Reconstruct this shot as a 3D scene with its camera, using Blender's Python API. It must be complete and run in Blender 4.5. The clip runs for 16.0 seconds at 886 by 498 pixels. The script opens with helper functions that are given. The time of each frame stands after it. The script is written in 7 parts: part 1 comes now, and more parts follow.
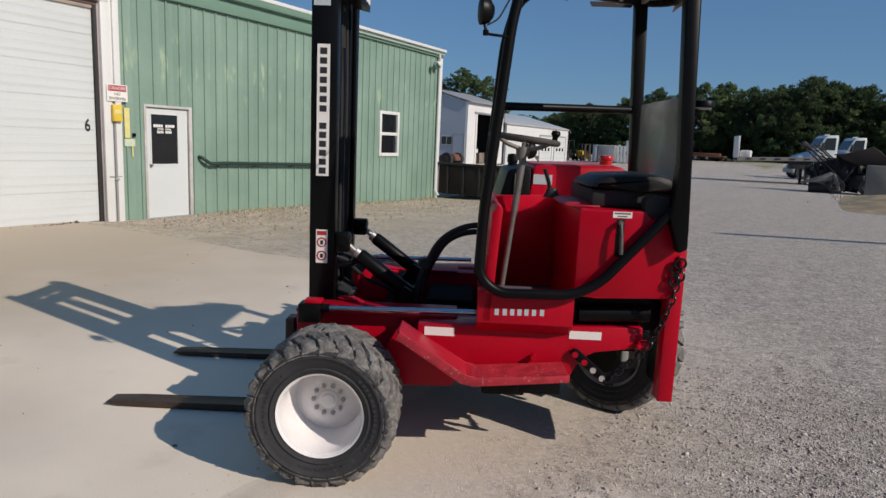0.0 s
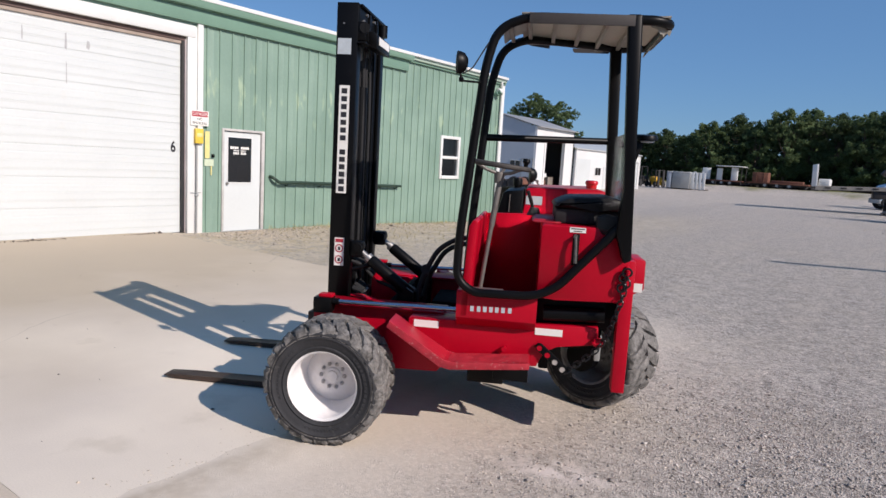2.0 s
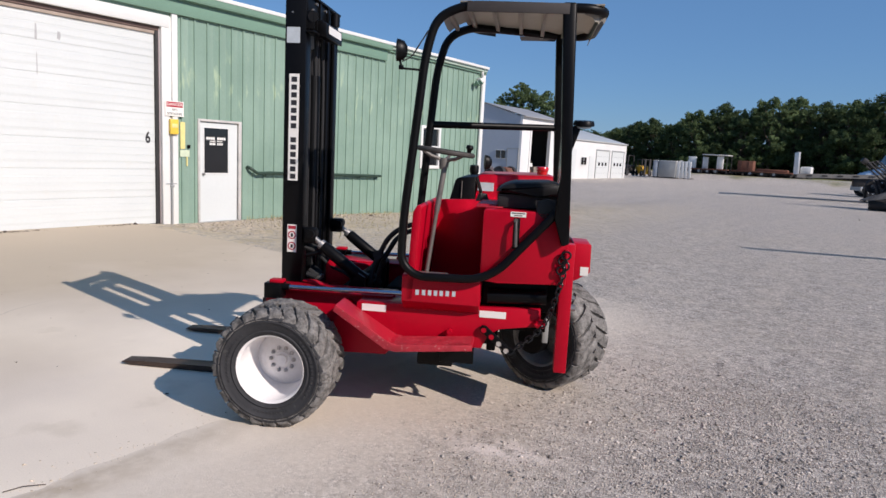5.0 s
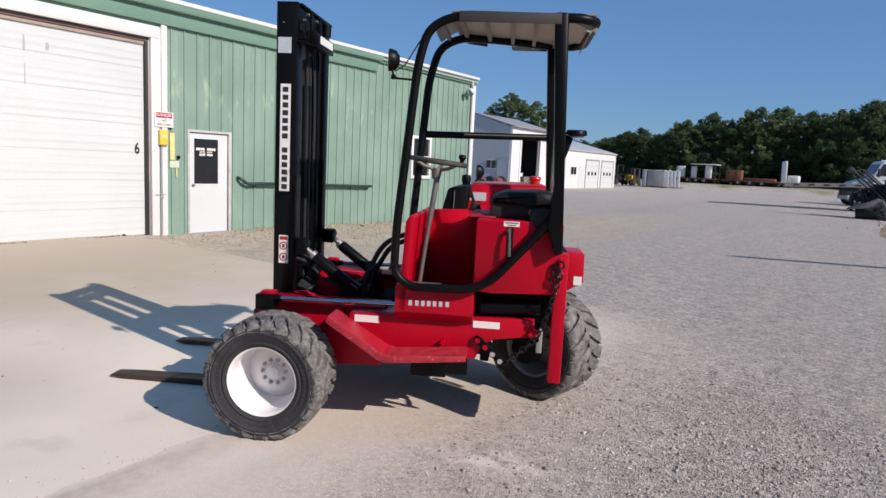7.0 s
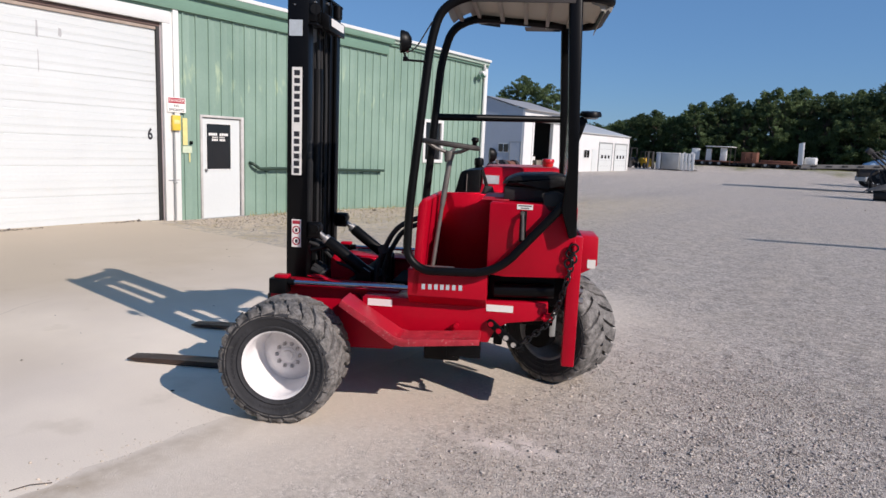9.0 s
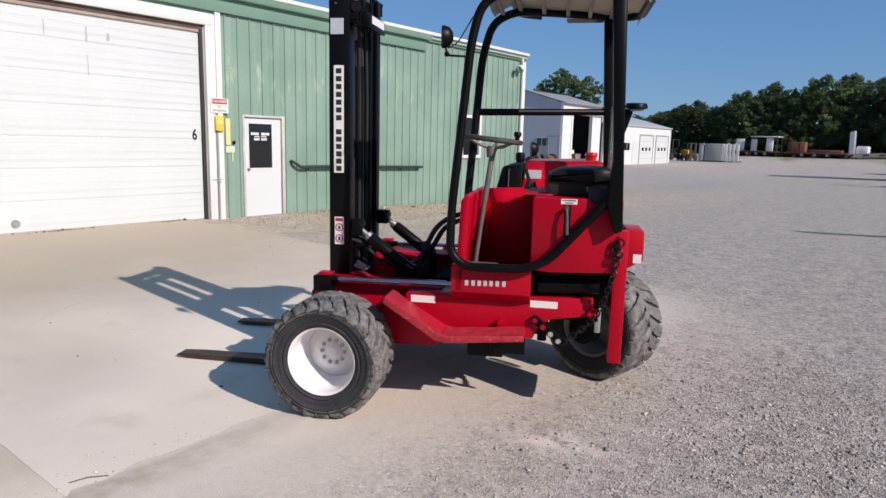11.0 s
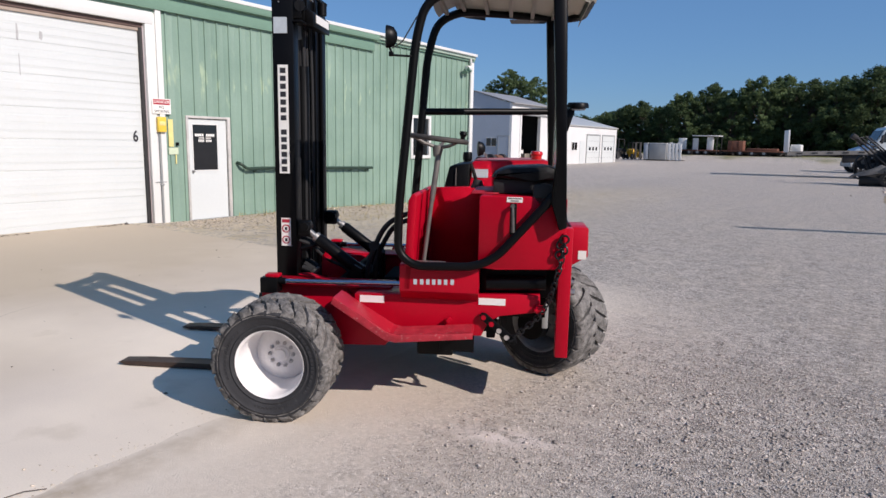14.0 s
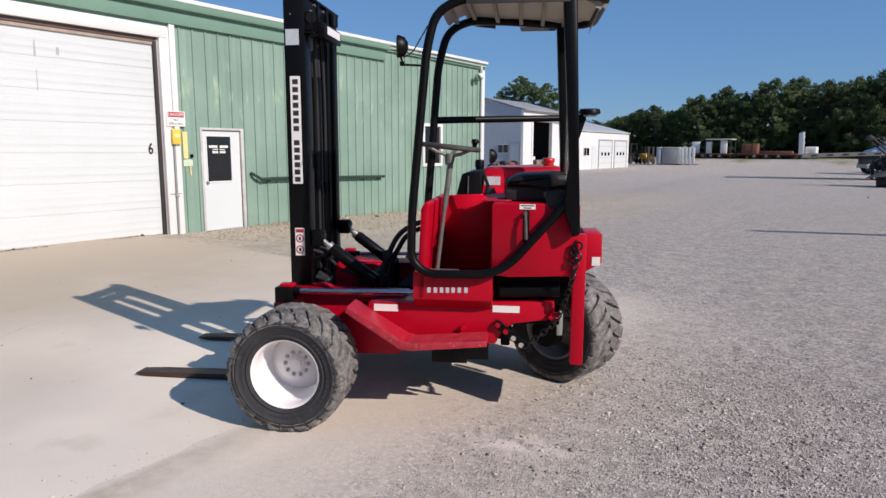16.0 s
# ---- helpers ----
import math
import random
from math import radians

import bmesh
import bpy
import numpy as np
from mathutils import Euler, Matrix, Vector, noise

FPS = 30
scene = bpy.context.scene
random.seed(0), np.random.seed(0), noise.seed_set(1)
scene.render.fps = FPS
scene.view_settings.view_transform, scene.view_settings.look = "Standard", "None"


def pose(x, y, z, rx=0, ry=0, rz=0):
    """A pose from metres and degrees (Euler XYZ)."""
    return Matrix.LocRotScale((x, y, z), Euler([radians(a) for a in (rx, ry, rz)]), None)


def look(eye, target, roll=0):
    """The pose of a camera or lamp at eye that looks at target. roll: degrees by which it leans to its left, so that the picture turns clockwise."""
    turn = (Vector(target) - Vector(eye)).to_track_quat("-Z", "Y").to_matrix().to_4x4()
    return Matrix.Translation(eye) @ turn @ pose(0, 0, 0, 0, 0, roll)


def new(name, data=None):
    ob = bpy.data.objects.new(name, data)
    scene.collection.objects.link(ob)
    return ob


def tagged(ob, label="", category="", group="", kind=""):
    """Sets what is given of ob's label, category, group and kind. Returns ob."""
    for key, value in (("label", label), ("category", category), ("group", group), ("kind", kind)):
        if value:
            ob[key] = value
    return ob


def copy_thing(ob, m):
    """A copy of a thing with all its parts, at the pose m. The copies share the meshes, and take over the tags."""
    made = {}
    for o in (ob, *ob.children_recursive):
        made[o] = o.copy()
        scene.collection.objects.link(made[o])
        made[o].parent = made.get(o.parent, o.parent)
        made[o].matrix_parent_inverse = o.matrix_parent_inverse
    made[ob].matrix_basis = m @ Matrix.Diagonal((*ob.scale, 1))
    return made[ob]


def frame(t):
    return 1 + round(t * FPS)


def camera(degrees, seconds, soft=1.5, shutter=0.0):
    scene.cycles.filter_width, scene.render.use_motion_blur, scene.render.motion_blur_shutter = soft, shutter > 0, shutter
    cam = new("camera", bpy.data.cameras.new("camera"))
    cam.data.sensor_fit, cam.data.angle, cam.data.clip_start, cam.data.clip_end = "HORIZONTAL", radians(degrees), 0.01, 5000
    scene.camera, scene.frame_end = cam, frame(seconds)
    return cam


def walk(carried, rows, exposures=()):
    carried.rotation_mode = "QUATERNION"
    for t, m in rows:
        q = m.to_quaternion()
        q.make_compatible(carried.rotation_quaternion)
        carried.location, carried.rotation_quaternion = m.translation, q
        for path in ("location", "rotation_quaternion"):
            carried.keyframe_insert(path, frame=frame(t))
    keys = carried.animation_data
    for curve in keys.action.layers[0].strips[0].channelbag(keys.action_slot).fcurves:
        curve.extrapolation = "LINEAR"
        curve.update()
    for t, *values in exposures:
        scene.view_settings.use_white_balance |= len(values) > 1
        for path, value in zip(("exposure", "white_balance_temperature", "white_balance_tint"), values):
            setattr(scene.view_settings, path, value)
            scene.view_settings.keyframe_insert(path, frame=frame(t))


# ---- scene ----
cam = camera(68.2, 16.0)
PATH = [
    (0, (-0.776, 0.378, 1.672), (-1.738, 2.101, 1.347), 2.5),
    (0.5, (-0.494, 0.346, 1.69), (-1.562, 2.011, 1.394), 3.3),
    (1, (-0.29, 0.232, 1.697), (-1.398, 1.88, 1.459), -0.1),
    (1.5, (-0.144, 0.089, 1.704), (-1.302, 1.692, 1.406), 2.8),
    (2, (-0.003, 0.06, 1.708), (-1.158, 1.671, 1.441), 3.3),
    (2.5, (0.13, 0.099, 1.711), (-1.002, 1.726, 1.451), 3.8),
    (3, (0.224, 0.149, 1.71), (-0.864, 1.805, 1.437), 3.0),
    (3.5, (0.265, 0.147, 1.706), (-0.833, 1.796, 1.429), 2.6),
    (4, (0.272, 0.139, 1.704), (-0.846, 1.773, 1.421), 3.2),
    (4.2, (0.274, 0.138, 1.705), (-0.849, 1.766, 1.409), 3.1),
    (6.3, (0.249, 0.173, 1.687), (-0.873, 1.804, 1.403), 2.8),
    (6.5, (0.246, 0.173, 1.692), (-0.854, 1.819, 1.413), 2.8),
    (7, (0.246, 0.159, 1.696), (-0.861, 1.804, 1.434), 2.8),
    (7.5, (0.246, 0.162, 1.692), (-0.866, 1.803, 1.423), 2.9),
    (8, (0.24, 0.169, 1.689), (-0.869, 1.81, 1.408), 2.9),
    (8.5, (0.237, 0.168, 1.688), (-0.87, 1.81, 1.408), 2.6),
    (8.7, (0.236, 0.168, 1.688), (-0.882, 1.802, 1.396), 2.5),
    (10.8, (0.208, 0.182, 1.697), (-0.966, 1.763, 1.35), 2.4),
    (11, (0.202, 0.165, 1.688), (-1.022, 1.713, 1.36), 1.4),
    (11.5, (0.203, 0.164, 1.682), (-1.049, 1.69, 1.362), 2.1),
    (12, (0.216, 0.175, 1.685), (-0.954, 1.767, 1.372), 1.9),
    (12.5, (0.226, 0.168, 1.685), (-0.916, 1.782, 1.378), 1.0),
    (13, (0.235, 0.18, 1.679), (-0.866, 1.82, 1.366), 1.4),
    (13.5, (0.238, 0.173, 1.685), (-0.855, 1.82, 1.378), 1.2),
    (14, (0.233, 0.168, 1.682), (-0.874, 1.802, 1.359), 1.1),
    (14.5, (0.229, 0.166, 1.689), (-0.909, 1.787, 1.412), 0.8),
    (15, (0.235, 0.163, 1.689), (-0.912, 1.778, 1.416), 0.5),
    (15.5, (0.238, 0.173, 1.686), (-0.887, 1.801, 1.401), 0.5),
    (16, (0.234, 0.165, 1.686), (-0.908, 1.779, 1.385), 0.2),
]
walk(cam, [(t, look(eye, target, roll)) for t, eye, target, roll in PATH],
     [(0.0, -0.44, 6700, 10), (0.3, -0.23, 6640, 10.5), (0.7, -0.04, 6560, 12.5), (1.1, -0.06, 6500, 13.5), (16.0, -0.07, 6460, 14)])

# ---- sky and sun ----
SUN_UP, SUN_X, SUN_Y = 32.8, 0.995, -0.099
world = bpy.data.worlds.new("sky")
scene.world = world
world.use_nodes = True
wn = world.node_tree
sky = wn.nodes.new("ShaderNodeTexSky")
sky.sky_type = "NISHITA"
sky.sun_disc = False
sky.sun_elevation = radians(SUN_UP)
sky.sun_rotation = math.atan2(SUN_X, SUN_Y)
sky.air_density, sky.dust_density, sky.ozone_density = 1.0, 0.2, 4.0
clear = wn.nodes.new("ShaderNodeVectorMath")
clear.operation = "MULTIPLY"
clear.inputs[1].default_value = (0.80, 1.0, 1.24)
wn.links.new(sky.outputs[0], clear.inputs[0])
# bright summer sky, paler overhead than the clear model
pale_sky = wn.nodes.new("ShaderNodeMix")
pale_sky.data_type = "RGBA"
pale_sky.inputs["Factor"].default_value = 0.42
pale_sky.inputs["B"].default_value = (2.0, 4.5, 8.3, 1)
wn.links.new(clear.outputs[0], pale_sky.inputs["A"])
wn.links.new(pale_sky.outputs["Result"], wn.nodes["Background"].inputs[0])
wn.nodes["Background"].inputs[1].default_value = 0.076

sun_data = bpy.data.lights.new("sun", "SUN")
sun_data.energy, sun_data.angle, sun_data.color = 5.0, radians(0.5), (1.0, 0.91, 0.825)
sun = new("sun", sun_data)
cu = math.cos(radians(SUN_UP))
sun.matrix_world = look((SUN_X * cu * 60, SUN_Y * cu * 60, math.sin(radians(SUN_UP)) * 60), (0, 0, 0))
scene.view_settings.exposure = 0.0


# ---- materials ----
def material(name, color, rough=0.5, metal=0.0, vary=0.12, scale=3.0, fine=60.0, bump=0.0, coat=0.0, tint=None, island=0.0, spec=0.5, wear=0.0, wear_color=(0.3, 0.27, 0.22)):
    """A surface with grain at two scales: vary darkens and lightens in broad patches and fine grain, bump gives relief."""
    m = bpy.data.materials.new(name)
    m.use_nodes = True
    n, l = m.node_tree.nodes, m.node_tree.links
    b = n["Principled BSDF"]
    b.inputs["Roughness"].default_value = rough
    b.inputs["Metallic"].default_value = metal
    b.inputs["Coat Weight"].default_value = coat
    b.inputs["Coat Roughness"].default_value = 0.12
    b.inputs["Specular IOR Level"].default_value = spec
    co = n.new("ShaderNodeTexCoord")
    big = n.new("ShaderNodeTexNoise")
    big.inputs["Scale"].default_value = scale
    big.inputs["Detail"].default_value = 5
    small = n.new("ShaderNodeTexNoise")
    small.inputs["Scale"].default_value = fine
    small.inputs["Detail"].default_value = 3
    l.new(co.outputs["Object"], big.inputs["Vector"])
    l.new(co.outputs["Object"], small.inputs["Vector"])
    add = n.new("ShaderNodeMath")
    add.operation = "MULTIPLY_ADD"
    l.new(small.outputs["Fac"], add.inputs[0])
    add.inputs[1].default_value = 0.5
    l.new(big.outputs["Fac"], add.inputs[2])
    ramp = n.new("ShaderNodeMapRange")
    ramp.inputs["From Min"].default_value, ramp.inputs["From Max"].default_value = 0.45, 1.05
    ramp.inputs["To Min"].default_value, ramp.inputs["To Max"].default_value = 1 - vary, 1 + vary
    l.new(add.outputs[0], ramp.inputs["Value"])
    mul = n.new("ShaderNodeVectorMath")
    mul.operation = "SCALE"
    base = n.new("ShaderNodeRGB")
    base.outputs[0].default_value = (*color, 1)
    src = base.outputs[0]
    if tint:
        mix = n.new("ShaderNodeMix")
        mix.data_type = "RGBA"
        mix.inputs["B"].default_value = (*tint, 1)
        pick = n.new("ShaderNodeMapRange")
        pick.inputs["From Min"].default_value, pick.inputs["From Max"].default_value = 0.4, 0.65
        l.new(big.outputs["Fac"], pick.inputs["Value"])
        l.new(pick.outputs[0], mix.inputs["Factor"])
        l.new(src, mix.inputs["A"])
        src = mix.outputs["Result"]
    if island:
        geo = n.new("ShaderNodeNewGeometry")
        isl = n.new("ShaderNodeMapRange")
        isl.inputs["To Min"].default_value, isl.inputs["To Max"].default_value = 1 - island, 1 + island
        l.new(geo.outputs["Random Per Island"], isl.inputs["Value"])
        mm = n.new("ShaderNodeMath")
        mm.operation = "MULTIPLY"
        l.new(ramp.outputs[0], mm.inputs[0])
        l.new(isl.outputs[0], mm.inputs[1])
        l.new(mm.outputs[0], mul.inputs["Scale"])
    else:
        l.new(ramp.outputs[0], mul.inputs["Scale"])
    l.new(src, mul.inputs[0])
    out = mul.outputs[0]
    if wear:
        worn = n.new("ShaderNodeMapRange")
        worn.inputs["From Min"].default_value, worn.inputs["From Max"].default_value = 0.62, 0.72
        patch = n.new("ShaderNodeTexNoise")
        patch.inputs["Scale"].default_value, patch.inputs["Detail"].default_value = scale * 4.3, 8
        l.new(co.outputs["Object"], patch.inputs["Vector"])
        l.new(patch.outputs["Fac"], worn.inputs["Value"])
        worn.inputs["To Max"].default_value = wear
        wm = n.new("ShaderNodeMix")
        wm.data_type = "RGBA"
        wm.inputs["B"].default_value = (*wear_color, 1)
        l.new(worn.outputs[0], wm.inputs["Factor"])
        l.new(out, wm.inputs["A"])
        out = wm.outputs["Result"]
    l.new(out, b.inputs["Base Color"])
    rr = n.new("ShaderNodeMapRange")
    rr.inputs["To Min"].default_value, rr.inputs["To Max"].default_value = max(0.02, rough - 0.1), min(1, rough + 0.12)
    l.new(big.outputs["Fac"], rr.inputs["Value"])
    l.new(rr.outputs[0], b.inputs["Roughness"])
    if bump:
        bp = n.new("ShaderNodeBump")
        bp.inputs["Strength"].default_value = bump
        bp.inputs["Distance"].default_value = 0.01
        l.new(add.outputs[0], bp.inputs["Height"])
        l.new(bp.outputs[0], b.inputs["Normal"])
    return m


SPILL = (-1.48, 3.35, 0.0)


def gravel_material():
    """Crushed limestone: stones by cells at two sizes, pale dust in broad patches, grass far off beyond the yard."""
    m = bpy.data.materials.new("gravel")
    m.use_nodes = True
    n, l = m.node_tree.nodes, m.node_tree.links
    b = n["Principled BSDF"]
    b.inputs["Roughness"].default_value = 0.95
    b.inputs["Specular IOR Level"].default_value = 0.2
    geo = n.new("ShaderNodeNewGeometry")

    def tex(kind, scale, detail=4):
        t = n.new(kind)
        t.inputs["Scale"].default_value = scale
        if kind == "ShaderNodeTexNoise":
            t.inputs["Detail"].default_value = detail
        l.new(geo.outputs["Position"], t.inputs["Vector"])
        return t

    def ramp(src, a, z, lo=0.0, hi=1.0):
        r = n.new("ShaderNodeMapRange")
        r.inputs["From Min"].default_value, r.inputs["From Max"].default_value = a, z
        r.inputs["To Min"].default_value, r.inputs["To Max"].default_value = lo, hi
        l.new(src, r.inputs["Value"])
        return r.outputs[0]

    def blend(fac, a, c):
        x = n.new("ShaderNodeMix")
        x.data_type = "RGBA"
        l.new(fac, x.inputs["Factor"])
        for key, v in (("A", a), ("B", c)):
            if isinstance(v, tuple):
                x.inputs[key].default_value = (*v, 1)
            else:
                l.new(v, x.inputs[key])
        return x.outputs["Result"]

    def times(a, c):
        x = n.new("ShaderNodeMath")
        x.operation = "MULTIPLY"
        l.new(a, x.inputs[0])
        l.new(c, x.inputs[1])
        return x.outputs[0]

    cell = tex("ShaderNodeTexVoronoi", 92)
    cell2 = tex("ShaderNodeTexVoronoi", 200)
    clump = tex("ShaderNodeTexVoronoi", 27)
    drift = tex("ShaderNodeTexNoise", 4.5, 6)
    grit = tex("ShaderNodeTexNoise", 30, 9)
    grit.inputs["Roughness"].default_value = 0.8
    # wheel tracks run slantwise over the yard
    turned = n.new("ShaderNodeMapping")
    turned.inputs["Rotation"].default_value = (0, 0, radians(-28))
    turned.inputs["Scale"].default_value = (2.2, 0.16, 1)
    l.new(geo.outputs["Position"], turned.inputs["Vector"])
    track = n.new("ShaderNodeTexNoise")
    track.inputs["Scale"].default_value, track.inputs["Detail"].default_value = 1.0, 5
    l.new(turned.outputs[0], track.inputs["Vector"])
    broad, mid, streak = tex("ShaderNodeTexNoise", 0.22, 4), tex("ShaderNodeTexNoise", 1.3, 6), tex("ShaderNodeTexNoise", 9, 5)
    sep = n.new("ShaderNodeSeparateColor")
    l.new(cell.outputs["Color"], sep.inputs[0])
    stone = blend(ramp(sep.outputs["Red"], 0.0, 1.0), (0.20, 0.18, 0.162), (0.82, 0.735, 0.655))
    sep2 = n.new("ShaderNodeSeparateColor")
    l.new(cell2.outputs["Color"], sep2.inputs[0])
    fines = blend(ramp(sep2.outputs["Green"], 0.0, 1.0), (0.29, 0.262, 0.234), (0.75, 0.675, 0.60))
    col = blend(ramp(streak.outputs["Fac"], 0.42, 0.6), stone, fines)
    col = blend(ramp(mid.outputs["Fac"], 0.52, 0.74, 0.0, 0.75), col, (0.55, 0.4875, 0.4163))
    col = blend(ramp(broad.outputs["Fac"], 0.5, 0.7, 0.0, 0.45), col, (0.53, 0.468, 0.398))
    col = blend(ramp(track.outputs["Fac"], 0.5, 0.68, 0.0, 0.5), col, (0.585, 0.515, 0.445))
    rough_mix = n.new("ShaderNodeVectorMath")
    rough_mix.operation = "SCALE"
    l.new(col, rough_mix.inputs[0])
    l.new(ramp(grit.outputs["Fac"], 0.3, 0.7, 0.44, 1.36), rough_mix.inputs["Scale"])
    col = rough_mix.outputs[0]
    # raked clumps of coarser stone
    sep3 = n.new("ShaderNodeSeparateColor")
    l.new(clump.outputs["Color"], sep3.inputs[0])
    lumps = n.new("ShaderNodeVectorMath")
    lumps.operation = "SCALE"
    l.new(col, lumps.inputs[0])
    l.new(times(ramp(sep3.outputs["Red"], 0.0, 1.0, 0.80, 1.16), ramp(drift.outputs["Fac"], 0.3, 0.7, 0.86, 1.10)), lumps.inputs["Scale"])
    col = lumps.outputs[0]
    pos = n.new("ShaderNodeSeparateXYZ")
    l.new(geo.outputs["Position"], pos.inputs[0])
    # tan soil with dry weeds along the green building
    by_wall = times(ramp(pos.outputs["X"], -5.0, -9.0), ramp(pos.outputs["Y"], 30.0, 22.0))
    # pale dust driven over the edge of the concrete
    edge = times(ramp(pos.outputs["X"], -0.4, -2.3), ramp(pos.outputs["Y"], 8.0, 6.8))
    near_slab = ramp(pos.outputs["X"], -6.0, -4.2)
    edge = times(times(edge, near_slab), ramp(streak.outputs["Fac"], 0.30, 0.60, 0.45, 0.95))
    dusty = blend(ramp(grit.outputs["Fac"], 0.34, 0.66), (0.42, 0.36, 0.295), (0.61, 0.535, 0.455))
    col = blend(edge, col, dusty)
    lip = times(times(ramp(pos.outputs["X"], -1.75, -2.65), ramp(pos.outputs["Y"], 8.0, 6.8)), ramp(streak.outputs["Fac"], 0.30, 0.62, 1.0, 0.72))
    lip = times(lip, near_slab)
    col = blend(lip, col, (0.69, 0.61, 0.515))
    # brown silt washed together along the slab's edge
    silt = times(times(ramp(pos.outputs["X"], -2.96, -2.89), ramp(pos.outputs["X"], -2.62, -2.83)), ramp(pos.outputs["Y"], 3.1, 1.6))
    col = blend(times(silt, ramp(streak.outputs["Fac"], 0.36, 0.60, 0.35, 0.95)), col, (0.45, 0.375, 0.29))
    soil = blend(ramp(mid.outputs["Fac"], 0.4, 0.62), (0.66, 0.5655, 0.4209), (0.52, 0.429, 0.2837))
    col = blend(times(by_wall, ramp(streak.outputs["Fac"], 0.40, 0.56, 0.15, 0.95)), col, soil)
    # a spill of pale stone dust
    away = n.new("ShaderNodeVectorMath")
    away.operation = "DISTANCE"
    slant = n.new("ShaderNodeMapping")
    slant.vector_type = "TEXTURE"
    slant.inputs["Location"].default_value = SPILL
    slant.inputs["Rotation"].default_value = (0, 0, radians(14))
    slant.inputs["Scale"].default_value = (1.0, 0.42, 1.0)
    l.new(geo.outputs["Position"], slant.inputs["Vector"])
    l.new(slant.outputs[0], away.inputs[0])
    away.inputs[1].default_value = (0, 0, 0)
    col = blend(times(ramp(away.outputs["Value"], 0.40, 0.10, 0.0, 0.95), ramp(streak.outputs["Fac"], 0.36, 0.54)), col, (0.72, 0.635, 0.57))
    # rough grass beyond the yard
    far = n.new("ShaderNodeMath")
    far.operation = "ADD"
    l.new(pos.outputs["Y"], far.inputs[0])
    wob = n.new("ShaderNodeMath")
    wob.operation = "MULTIPLY"
    l.new(broad.outputs["Fac"], wob.inputs[0])
    wob.inputs[1].default_value = 12.0
    l.new(wob.outputs[0], far.inputs[1])
    grass = blend(ramp(mid.outputs["Fac"], 0.35, 0.65), (0.1, 0.1268, 0.0366), (0.24, 0.2145, 0.0915))
    col = blend(ramp(far.outputs[0], 91, 95), col, grass)
    l.new(col, b.inputs["Base Color"])
    hb = n.new("ShaderNodeMath")
    hb.operation = "ADD"
    l.new(times(ramp(cell.outputs["Distance"], 0.0, 0.6, 1.0, 0.0), ramp(sep.outputs["Blue"], 0.0, 1.0, 0.15, 1.3)), hb.inputs[0])
    l.new(ramp(cell2.outputs["Distance"], 0.0, 0.6, 0.5, 0.0), hb.inputs[1])
    bp = n.new("ShaderNodeBump")
    l.new(ramp(edge, 0.0, 0.8, 1.0, 0.18), bp.inputs["Strength"])
    bp.inputs["Distance"].default_value = 0.0075
    l.new(hb.outputs[0], bp.inputs["Height"])
    bp2 = n.new("ShaderNodeBump")
    l.new(ramp(lip, 0.0, 0.5, 0.5, 0.0), bp2.inputs["Strength"])
    bp2.inputs["Distance"].default_value = 0.05
    l.new(mid.outputs["Fac"], bp2.inputs["Height"])
    l.new(bp.outputs[0], bp2.inputs["Normal"])
    l.new(bp2.outputs[0], b.inputs["Normal"])
    return m


